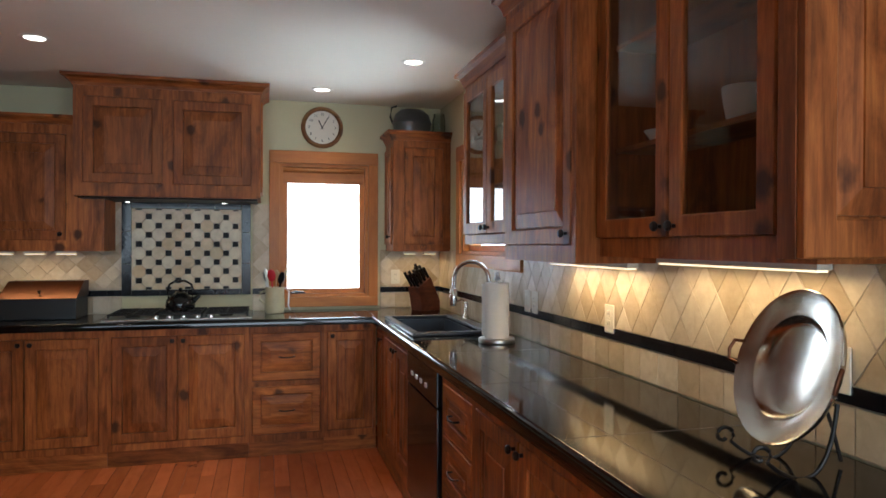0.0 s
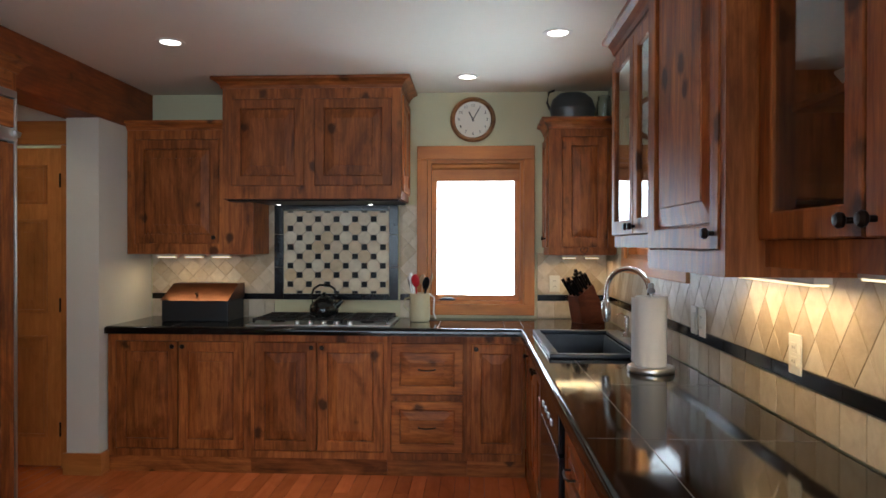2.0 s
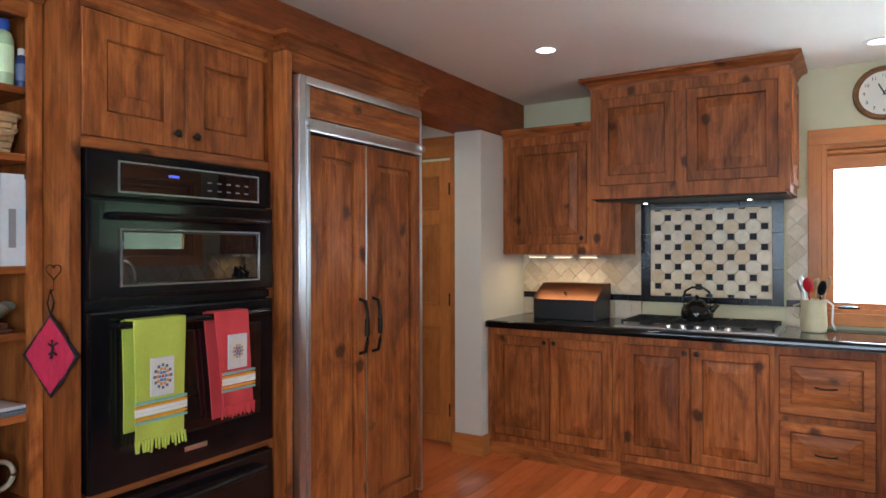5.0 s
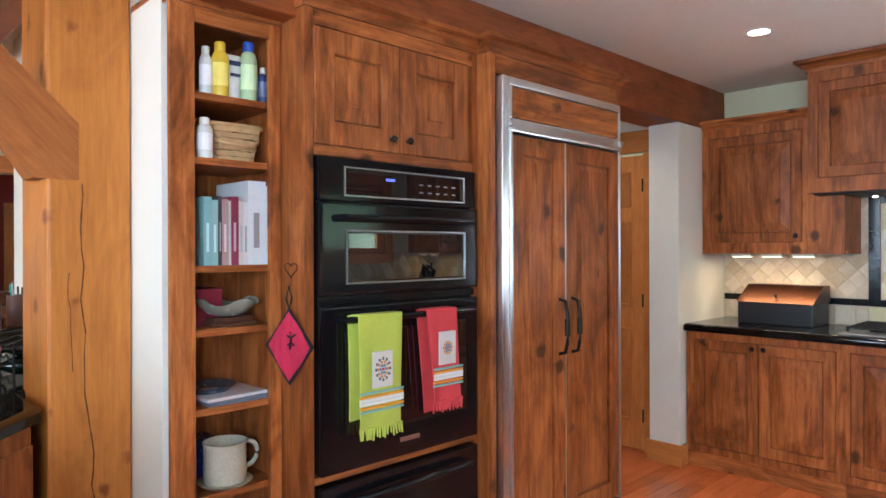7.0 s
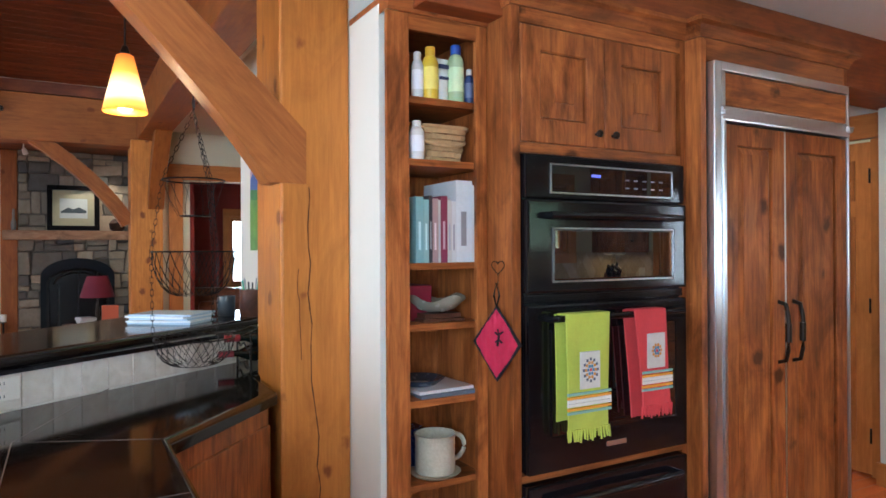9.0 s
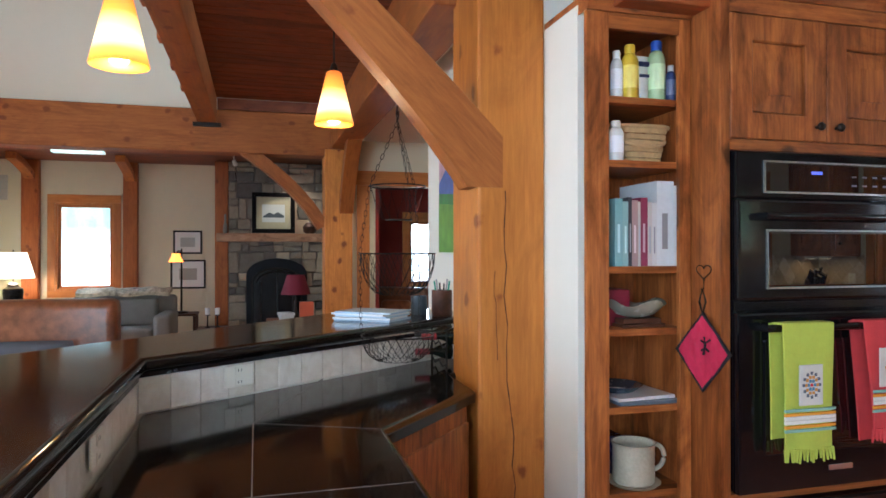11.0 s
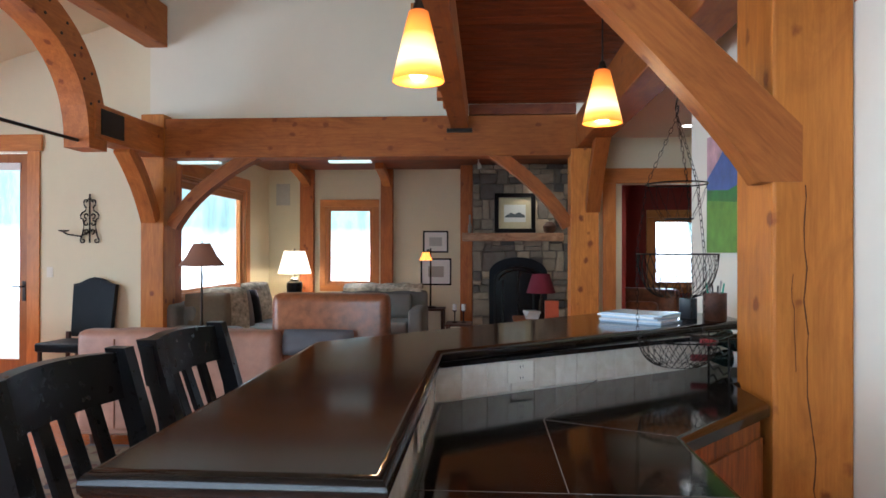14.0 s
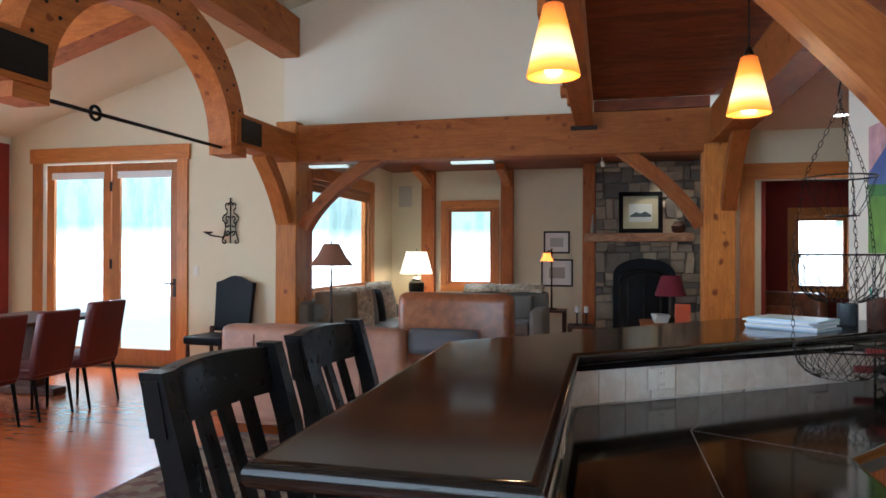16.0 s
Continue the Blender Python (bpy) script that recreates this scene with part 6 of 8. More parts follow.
p_.inputs["Emission Strength"].default_value = 1.3
p_.inputs["Roughness"].default_value = 0.2
for x, y, z, top in ((-2.20, 0.00, 1.985, 4.9), (-2.98, 0.745, 1.985, 2.86)):
    t = thing("pendant_lamp", "amber glass cone pendant lamp hanging over the bar, lit", "pendant light", pose(x, y, z), "bar pendants")
    b = BM()
    lathe(b, [(0.086, 0.0), (0.088, 0.004), (0.034, 0.235), (0.026, 0.24), (0.03, 0.235), (0.082, 0.004)], seg=28)
    part("shade", b, shade_m, t, smooth=True)
    b = BM()
    lathe(b, [(0.018, 0.235), (0.02, 0.25), (0.012, 0.275), (0.005, 0.28), (0, 0.28)], seg=14)
    part("socket", b, bronze, t, smooth=True)
    b = BM()
    cyl(b, (0, 0, 0.27), (0, 0, top - z), 0.004, seg=8)
    part("cord", b, iron, t)
    b = BM()
    lathe(b, [(0, 0.03), (0.03, 0.045), (0.034, 0.08), (0.02, 0.13), (0, 0.14)], seg=16)
    part("bulb", b, glow("lamp_bulb", (1.0, 0.85, 0.6), 12.0), t, smooth=True)
    la = bpy.data.lights.new("pendant_light", "POINT")
    la.energy, la.color, la.shadow_soft_size = 7, (1.0, 0.72, 0.38), 0.03
    new("pendant_light", la).location = (x, y, z - 0.03)

# ---- hanging three-tier wire basket ----
hb = thing("hanging_wire_basket", "black three-tier wire basket on chains hanging from the brace", "basket", pose(-2.487, 0.935, 0.0))
b = BM()
tube(b, [(0, 0, 2.05), (0.012, 0, 2.02), (0, 0, 1.98), (-0.02, 0, 1.95), (-0.01, 0, 1.92), (0.012, 0, 1.93), (0.015, 0, 1.955)], 0.0035, 8)
part("hook", b, iron, hb, smooth=True)
for z, r, dpt in ((1.665, 0.108, 0.13), (1.405, 0.145, 0.16), (1.09, 0.14, 0.10)):
    b = BM()
    tube(b, [(r * math.cos(a), r * math.sin(a), z) for a in [2 * math.pi * k / 28 for k in range(28)]], 0.003, 6, True)
    tier = part("tier", b, iron, hb, smooth=True)
    if z > 1.6:
        b = BM()
        tube(b, [((0.006 + 0.0022 * k) * math.cos(k * 0.6), (0.006 + 0.0022 * k) * math.sin(k * 0.6), z - dpt) for k in range(26)], 0.002, 5)
        part("spiral_base", b, iron, tier, smooth=True)
        for k in range(12):
            a = 2 * math.pi * k / 12
            b = BM()
            tube(b, [(r * math.cos(a), r * math.sin(a), z), (0.085 * math.cos(a + 0.2), 0.085 * math.sin(a + 0.2), z - 0.6 * dpt), (0.055 * math.cos(a + 0.4), 0.055 * math.sin(a + 0.4), z - dpt)], 0.0009, 4)
            part("rib_wire", b, iron, tier)
        continue
    b = BM()
    m = 26
    for s in (1, -1):
        for k in range(m):
            pts = []
            for i in range(6):
                t = i / 5
                rr = r * math.cos(t * 1.15)
                a = 2 * math.pi * (k + s * t * 2.5) / m
                pts.append((rr * math.cos(a), rr * math.sin(a), z - dpt * math.sin(t * 1.5)))
            tube(b, pts, 0.0011, 4)
    wm = part("wire_mesh", b, iron, tier)
    wm["kind"] = "stuff"
for k in range(3):
    a = 2 * math.pi * k / 3 + 0.4
    pts = [(0, 0, 1.915), (0.108 * math.cos(a), 0.108 * math.sin(a), 1.665), (0.145 * math.cos(a), 0.145 * math.sin(a), 1.405), (0.14 * math.cos(a), 0.14 * math.sin(a), 1.09)]
    for (p, q) in zip(pts, pts[1:]):
        p, q = Vector(p), Vector(q)
        nl = max(3, int((q - p).length / 0.022))
        b = BM()
        d = (q - p) / nl
        for i in range(nl):
            c = p + d * (i + 0.5)
            side = Vector((0, 0, 1)).cross(d).normalized() if i % 2 else d.normalized().cross(Vector((0, 0, 1)).cross(d).normalized())
            u, v = d.normalized() * 0.0145, side * 0.005
            tube(b, [c - u, c - u * 0.6 + v, c + u * 0.6 + v, c + u, c + u * 0.6 - v, c - u * 0.6 - v], 0.0013, 4, True)
        part("chain", b, iron, hb)

# ---- on the bar ----
for k in range(5):
    b = BM()
    w, d = 0.30 - 0.008 * (k % 3), 0.22
    box(b, -w / 2, w / 2, -d / 2, d / 2, 0, 0.0085, 0.001)
    solid("magazine", b, dyed("magazine_white" if k % 2 else "magazine_blue", (0.72, 0.74, 0.76) if k % 2 else (0.42, 0.55, 0.68), 0.35), "stacked magazine lying on the bar", "magazine", "magazines on the bar", m=pose(-3.12 + 0.008 * math.sin(k * 2.1), 0.94 + 0.006 * math.cos(k * 3), BT + 0.0002 + 0.0088 * k, 0, 0, 50 + 6 * math.sin(k * 1.7)))
b = BM()
lathe(b, [(0.04, 0), (0.042, 0.003), (0.042, 0.095), (0.038, 0.095), (0.038, 0.01), (0, 0.01)], seg=20)
solid("black_cup", b, plain("slate_ceramic", (0.04, 0.05, 0.06), 0.35), "dark slate cup standing on the bar", "cup", smooth=True, m=pose(-3.32, 1.22, BT + 0.0005))
pc = thing("pen_holder", "dark tooled pen holder full of pens", "pen holder", pose(-3.20, 1.31, BT + 0.0005))
b = BM()
lathe(b, [(0.05, 0), (0.052, 0.004), (0.052, 0.13), (0.047, 0.13), (0.047, 0.01), (0, 0.01)], seg=20)
part("cup", b, darkwood, pc, smooth=True)
for k in range(6):
    a = k * 1.05
    b = BM()
    cyl(b, (0.015 * math.cos(a), 0.015 * math.sin(a), 0.012), (0.04 * math.cos(a), 0.04 * math.sin(a), 0.165 + 0.01 * (k % 3)), 0.0042, seg=8)
    part("pen", b, dyed("pen_barrel", ((0.03, 0.03, 0.03), (0.02, 0.3, 0.2), (0.3, 0.3, 0.3))[k % 3]), pc)
# wine rack with bottles on the low counter
wr = thing("wine_rack", "black iron wine rack standing on the counter", "wine rack", pose(-2.74, 1.27, 0.916))
b = BM()
for x in (-0.12, 0.12):
    tube(b, [(x, -0.10, 0), (x, -0.10, 0.16), (x, 0.10, 0.16), (x, 0.10, 0)], 0.005, 6)
for z in (0.03, 0.11):
    for y in (-0.1, 0.1):
        tube(b, [(-0.12, y, z), (-0.06, y, z - 0.02), (0, y, z), (0.06, y, z - 0.02), (0.12, y, z)], 0.004, 6)
part("frame", b, iron, wr, smooth=True)
for k, (x, z, cap) in enumerate(((-0.06, 0.138, (0.02, 0.02, 0.02)), (0.06, 0.138, (0.25, 0.02, 0.03)), (-0.06, 0.058, (0.2, 0.02, 0.03)))):
    t = thing("wine_bottle", "dark wine bottle lying in the rack", "bottle", pose(-2.74 + x, 1.27 - 0.13, 0.916 + z, -90, 0, 0), "wine bottles")
    b = BM()
    lathe(b, [(0.013, -0.06), (0.0135, 0.02), (0.035, 0.07), (0.037, 0.09), (0.037, 0.22), (0.03, 0.225), (0, 0.22)], seg=20)
    part("glass_body", b, plain("dark_bottle_glass", (0.006, 0.01, 0.008), 0.06), t, smooth=True)
    b = BM()
    lathe(b, [(0, -0.062), (0.0142, -0.061), (0.0145, 0.0), (0.0138, 0.0)], seg=16)
    part("foil", b, dyed("foil", cap, 0.35), t, smooth=True)
    b = BM()
    lathe(b, [(0.0373, 0.10), (0.0376, 0.101), (0.0376, 0.19), (0.0373, 0.191)], seg=20)
    part("paper_wrap", b, paper, t)

# ---- bar stools ----
def bar_stool(m, label):
    t = thing("bar_stool", label, "bar stool", m, "bar stools")
    for x in (-0.21, 0.21):
        b = BM()
        tube_pts = [(x, 0.20, 0), (x, 0.19, 0.45), (x, 0.19, 0.76), (x, 0.23, 1.0), (x, 0.285, 1.19)]
        for (p, q) in zip(tube_pts, tube_pts[1:]):
            (_, y0, z0), (_, y1, z1) = p, q
            vs = [b.verts.new(v) for v in ((x - 0.02, y0 - 0.024, z0), (x + 0.02, y0 - 0.024, z0), (x + 0.02, y0 + 0.024, z0), (x - 0.02, y0 + 0.024, z0), (x - 0.02, y1 - 0.024, z1), (x + 0.02, y1 - 0.024, z1), (x + 0.02, y1 + 0.024, z1), (x - 0.02, y1 + 0.024, z1))]
            for f in ((0, 1, 5, 4), (1, 2, 6, 5), (2, 3, 7, 6), (3, 0, 4, 7)):
                b.faces.new([vs[i] for i in f])
            if z0 == 0:
                b.faces.new(vs[3::-1])
            if z1 > 1.15:
                b.faces.new(vs[4:])
        bmesh.ops.remove_doubles(b, verts=b.verts, dist=1e-5)
        part("back_post", b, blackwood, t)
        b = BM()
        box(b, x - 0.02, x + 0.02, -0.21, -0.17, 0, 0.72, 0.004)
        part("leg", b, blackwood, t)
        b = BM()
        box(b, x - 0.012, x + 0.012, -0.17, 0.17, 0.28, 0.32, 0.003)
        part("side_stretcher", b, blackwood, t)
    b = BM()
    box(b, -0.235, 0.235, -0.23, 0.21, 0.72, 0.765, 0.015)
    part("seat", b, blackwood, t)
    b = BM()
    n = 12
    rows = [[], [], [], []]
    for i in range(n + 1):
        u = -1 + 2 * i / n
        x, bow = u * 0.235, 0.045 * (1 - u * u)
        top = 1.175 + 0.012 * (1 - u * u)
        for r, (yy, zz) in enumerate(((0.245 + bow, 1.075), (0.28 + bow, 1.075), (0.30 + bow, top), (0.265 + bow, top))):
            rows[r].append(b.verts.new((x, yy, zz)))
    for i in range(n):
        for r in range(4):
            b.faces.new((rows[r][i], rows[r][i + 1], rows[(r + 1) % 4][i + 1], rows[(r + 1) % 4][i]))
    for i in (0, n):
        b.faces.new([rows[r][i] for r in range(4)])
    part("crest_rail", b, blackwood, t, smooth=True)
    for k in range(4):
        x = -0.12 + 0.08 * k
        bow = 0.045 * (1 - (x / 0.235) ** 2)
        b = BM()
        vs = [b.verts.new(v) for v in ((x - 0.019, 0.19, 0.765), (x + 0.019, 0.19, 0.765), (x + 0.019, 0.205, 0.765), (x - 0.019, 0.205, 0.765), (x - 0.019, 0.255 + bow, 1.08), (x + 0.019, 0.255 + bow, 1.08), (x + 0.019, 0.27 + bow, 1.08), (x - 0.019, 0.27 + bow, 1.08))]
        for f in ((0, 1, 5, 4), (1, 2, 6, 5), (2, 3, 7, 6), (3, 0, 4, 7), (3, 2, 1, 0), (4, 5, 6, 7)):
            b.faces.new([vs[i] for i in f])
        part("slat", b, blackwood, t)
    for y, z in ((-0.19, 0.22), (0.19, 0.36)):
        b = BM()
        box(b, -0.19, 0.19, y - 0.012, y + 0.012, z, z + 0.04, 0.003)
        part("stretcher", b, blackwood, t)
    return t


bar_stool(pose(-1.255, -0.34, 0, 0, 0, 180), "black slat-back wooden bar stool drawn up to the bar")
bar_stool(pose(-1.815, -0.34, 0, 0, 0, 180), "black slat-back wooden bar stool at the bar")

# ---- on the kitchen counters ----
sk = thing("kitchen_sink", "black composite drop-in sink with a raised rim", "sink", pose(1.06, 4.15, CT))
compo = plain("black_composite", (0.018, 0.021, 0.027), 0.3, 0, 0.3, 200)
b = BM()
for x0, x1, y0, y1 in ((-0.25, 0.25, -0.45, -0.41), (-0.25, 0.25, 0.41, 0.45), (-0.25, -0.21, -0.41, 0.41), (0.17, 0.25, -0.41, 0.41)):
    box(b, x0, x1, y0, y1, 0.001, 0.022, 0.006)
part("rim", b, compo, sk)
b = BM()
rings = [[b.verts.new(p) for p in ((x0, y0, z), (x1, y0, z), (x1, y1, z), (x0, y1, z))] for x0, x1, y0, y1, z in
         ((-0.198, 0.163, -0.402, 0.402, -0.205), (-0.198, 0.163, -0.402, 0.402, 0.0005), (-0.190, 0.155, -0.394, 0.394, 0.0005), (-0.175, 0.14, -0.38, 0.38, -0.19))]
for r0, r1 in zip(rings, rings[1:]):
    for k in range(4):
        b.faces.new((r0[k], r0[(k + 1) % 4], r1[(k + 1) % 4], r1[k]))
b.faces.new(rings[0][::-1])
b.faces.new(rings[-1])
part("basin", b, compo, sk, "deep black basin")
fa = thing("kitchen_faucet", "brushed nickel gooseneck kitchen faucet", "faucet", pose(1.30, 3.87, CT + 0.0225, 0, 0, -38))
b = BM()
lathe(b, [(0.03, 0), (0.03, 0.01), (0.02, 0.03), (0.026, 0.07), (0.036, 0.10), (0.03, 0.135), (0.016, 0.15), (0.013, 0.17)], seg=20)
part("base", b, chrome, fa, smooth=True)
b = BM()
pts = [(0, 0, 0.16), (0, 0, 0.24)]
for k in range(13):
    a = math.pi * k / 12
    pts.append((-0.11 + 0.11 * math.cos(a), 0, 0.27 + 0.11 * math.sin(a)))
pts += [(-0.222, 0, 0.24), (-0.225, 0, 0.22)]
tube(b, pts, 0.0125, 12)
part("gooseneck", b, chrome, fa, smooth=True)
b = BM()
lathe(b, [(0.012, 0.22), (0.02, 0.21), (0.024, 0.16), (0.021, 0.12), (0.02, 0.115), (0, 0.115)], (-0.225, 0, 0), 18)
part("spray_head", b, chrome, fa, smooth=True)
b = BM()
tube(b, [(0, -0.02, 0.10), (0, -0.07, 0.11), (0, -0.10, 0.135), (0, -0.115, 0.17)], 0.007, 8)
part("lever", b, chrome, fa, smooth=True)
sdp = thing("side_sprayer", "nickel soap dispenser beside the faucet", "dispenser", pose(1.29, 4.30, CT + 0.0225))
b = BM()
lathe(b, [(0.022, 0), (0.02, 0.015), (0.012, 0.03), (0.014, 0.09), (0.01, 0.11), (0, 0.112)], seg=16)
part("body", b, chrome, sdp, smooth=True)
b = BM()
tube(b, [(0, 0, 0.11), (-0.03, 0, 0.125), (-0.06, 0, 0.115)], 0.005, 8)
part("spout", b, chrome, sdp, smooth=True)

pt = thing("paper_towel_holder", "roll of white paper towel on a steel stand", "paper towel", pose(1.19, 3.42, CT + 0.0005))
b = BM()
lathe(b, [(0.092, 0), (0.094, 0.004), (0.094, 0.018), (0.09, 0.024), (0.01, 0.024), (0, 0.024)], seg=32)
part("base", b, steel, pt, smooth=True)
b = BM()
cyl(b, (0, 0, 0.02), (0, 0, 0.33), 0.006, seg=10)
lathe(b, [(0.008, 0.318), (0.018, 0.323), (0.016, 0.333), (0.01, 0.34), (0.013, 0.35), (0.009, 0.36), (0, 0.362)], seg=16)
part("pole", b, steel, pt, smooth=True)
b = BM()
lathe(b, [(0.02, 0.026), (0.062, 0.026), (0.063, 0.03), (0.063, 0.302), (0.062, 0.306), (0.02, 0.306), (0.02, 0.026)], seg=32)
part("roll", b, plain("paper_towel", (0.82, 0.80, 0.76), 0.95, 0, 0.03, 140, 0.3), pt, "", True)
b = BM()
prism(b, [(-0.0625, 0.0), (-0.0635, 0.001), (-0.071, 0.030), (-0.072, 0.029)], 2, 0.035, 0.30)
part("loose_sheet", b, paper, pt)

kb = thing("knife_block", "reddish wooden knife block with black-handled knives", "knife block", pose(1.18, 5.14, CT + 0.0005, 0, 0, 25) @ Matrix.Scale(1.16, 4))
b = BM()
prism(b, [(-0.03, 0), (0.12, 0), (0.12, 0.06), (0.04, 0.22), (-0.06, 0.15)], 1, -0.055, 0.055)
part("block", b, wood("cherry_block", (0.20, 0.06, 0.03), (0.11, 0.03, 0.015), 0, 0.4, 0.1), kb)
for i in range(4):
    for j in range(3):
        b = BM()
        base = Vector((-0.045 + 0.028 * i, -0.036 + 0.036 * j, 0.158 + 0.018 * i))
        d = Vector((-0.55, 0, 0.83))
        cyl(b, base, base + d * (0.085 + 0.012 * ((i * 2 + j) % 3)), 0.009, 0.0105, 8)
        part("knife_handle", b, blackwood, kb)

ctp = thing("gas_cooktop", "stainless gas cooktop with black cast-iron grates", "cooktop", pose(-0.515, 5.06, CT))
b = BM()
box(b, -0.46, 0.46, -0.255, 0.255, 0.0005, 0.012, 0.005)
part("steel_top", b, steel, ctp)
for k in range(3):
    b = BM()
    x0, x1 = -0.44 + 0.295 * k, -0.44 + 0.295 * k + 0.285
    for y in (-0.17, -0.06, 0.05, 0.16, 0.235):
        box(b, x0, x1, y - 0.005, y + 0.005, 0.030, 0.042, 0.002)
    for x in (x0 + 0.006, (x0 + x1) / 2, x1 - 0.006):
        box(b, x - 0.005, x + 0.005, -0.17, 0.235, 0.026, 0.040, 0.002)
    for x in (x0 + 0.006, x1 - 0.006):
        for y in (-0.165, 0.23):
            box(b, x - 0.006, x + 0.006, y - 0.006, y + 0.006, 0.0125, 0.03)
    part("grate", b, iron, ctp)
for x, y in ((-0.3, 0.11), (-0.3, -0.09), (0.0, 0.03), (0.29, 0.11), (0.29, -0.09)):
    b = BM()
    lathe(b, [(0.045, 0.0125), (0.045, 0.02), (0.03, 0.026), (0, 0.026)], (x, y, 0), 20)
    part("burner", b, iron, ctp, smooth=True)
for x in (-0.17, -0.085, 0.0, 0.085, 0.17):
    b = BM()
    lathe(b, [(0.021, 0.0125), (0.02, 0.03), (0.012, 0.034), (0, 0.034)], (x + 0.03, -0.215, 0), 16)
    part("control_knob", b, steel, ctp, smooth=True)

ke = thing("tea_kettle", "glossy black enamel kettle on the cooktop", "kettle", pose(-0.53, 5.06, CT + 0.0425))
en = plain("black_enamel", (0.008, 0.008, 0.008), 0.05, 0, 0.2, 50)
b = BM()
lathe(b, [(0.075, 0), (0.09, 0.01), (0.098, 0.04), (0.09, 0.075), (0.06, 0.105), (0.045, 0.115), (0.042, 0.118)], seg=28)
part("pot", b, en, ke, smooth=True)
b = BM()
lathe(b, [(0.045, 0.116), (0.043, 0.122), (0.02, 0.134), (0.008, 0.138), (0.013, 0.148), (0.008, 0.158), (0, 0.159)], seg=20)
part("lid", b, en, ke, smooth=True)
b = BM()
cyl(b, (0.075, 0, 0.06), (0.125, 0, 0.105), 0.022, 0.012, 14)
part("spout", b, en, ke, smooth=True)
b = BM()
tube(b, [(-0.075, 0, 0.085), (-0.085, 0, 0.13), (-0.07, 0, 0.18), (-0.03, 0, 0.205), (0.03, 0, 0.205), (0.07, 0, 0.18), (0.085, 0, 0.13), (0.075, 0, 0.085)], 0.0075, 10)
part("handle", b, en, ke, smooth=True)

bb = thing("bread_box", "black bread box with a sloped copper lid", "bread box", pose(-1.40, 5.18, CT + 0.0005))
b = BM()
box(b, -0.225, 0.225, -0.14, 0.17, 0, 0.14, 0.006)
part("box_body", b, plain("black_tin", (0.014, 0.013, 0.013), 0.4, 0, 0.2, 40), bb)
b = BM()
prism(b, [(-0.15, 0.141), (0.175, 0.141), (0.175, 0.245), (0.05, 0.245)], 0, -0.23, 0.23)
part("lid", b, copper, bb, "aged copper lid")
b = BM()
lathe(b, [(0.006, 0), (0.006, 0.012), (0.012, 0.02), (0, 0.026)], seg=12)
part("knob", b, bronze, bb, "", True, pose(0, -0.10, 0.172, 40, 0, 0))

ut = thing("utensil_crock", "cream stoneware crock crowded with wooden and plastic utensils", "utensil holder", pose(0.10, 5.16, CT + 0.0005))
cer = plain("cream_glaze", (0.62, 0.55, 0.34), 0.3, 0, 0.1, 30)
b = BM()
lathe(b, [(0.06, 0), (0.066, 0.005), (0.072, 0.05), (0.066, 0.15), (0.07, 0.185), (0.072, 0.19), (0.066, 0.19), (0.06, 0.02), (0, 0.02)], seg=28)
part("crock", b, cer, ut, smooth=True)
b = BM()
tube(b, [(-0.068, 0, 0.16), (-0.10, 0, 0.15), (-0.105, 0, 0.10), (-0.07, 0, 0.07)], 0.008, 8)
part("handle", b, cer, ut, smooth=True)
spoonwood = plain("beech", (0.50, 0.33, 0.17), 0.6)
for k, (a, ln, head, mt) in enumerate(((0.3, 0.30, 0.026, spoonwood), (1.4, 0.29, 0.024, spoonwood), (2.5, 0.31, 0.022, steel), (3.4, 0.28, 0.024, steel), (4.4, 0.29, 0.03, dyed("red_silicone", (0.55, 0.01, 0.02))), (5.4, 0.27, 0.03, blackwood), (0.9, 0.26, 0.028, blackwood))):
    b = BM()
    p0 = Vector((0.02 * math.cos(a), 0.02 * math.sin(a), 0.022))
    d = Vector((0.22 * math.cos(a), 0.22 * math.sin(a), 1)).normalized()
    cyl(b, p0, p0 + d * ln * 0.85, 0.005, seg=8)
    hm = Matrix.Translation(p0 + d * ln * 0.9) @ d.to_track_quat("Z", "Y").to_matrix().to_4x4() @ Matrix.Diagonal((head, 0.008, head * 1.5, 1))
    bmesh.ops.create_uvsphere(b, u_segments=12, v_segments=8, radius=1, matrix=hm)
    part("utensil", b, mt, ut, smooth=True)
b = BM()
tube(b, [(0.066, -0.03, 0.19), (0.10, -0.03, 0.16), (0.095, -0.03, 0.06), (0.11, -0.03, 0.02)], 0.006, 6)
part("hanging_cloth_tie", b, paper, ut)

pl = thing("silver_platter", "oval silver platter propped on a scrolled iron easel", "platter", pose(1.215, 1.42, CT, 0, 0, 0))
silver = plain("tarnished_silver", (0.58, 0.57, 0.53), 0.19, 1.0, 0.10, 14)
pm = pose(-0.01, 0, 0.222, 0, 0, -101) @ pose(0, 0, 0, 72, 0, 0)
b = BM()
seg = 44
rings = []
for r, z in ((0.0, 0.0), (0.55, 0.0), (0.62, 0.006), (0.68, 0.02), (0.95, 0.03), (0.99, 0.034), (1.0, 0.03), (0.98, 0.024), (0.68, 0.012), (0.6, -0.004), (0.0, -0.006)):
    rr = max(r, 0.001)
    rings.append([b.verts.new(((0.195 * rr) * math.cos(2 * math.pi * k / seg), (0.182 * rr + (0.0006 * math.sin(12 * 2 * math.pi * k / seg) if r > 0.96 else 0)) * math.sin(2 * math.pi * k / seg), z)) for k in range(seg)])
for r0, r1 in zip(rings, rings[1:]):
    for k in range(seg):
        b.faces.new((r0[k], r0[(k + 1) % seg], r1[(k + 1) % seg], r1[k]))
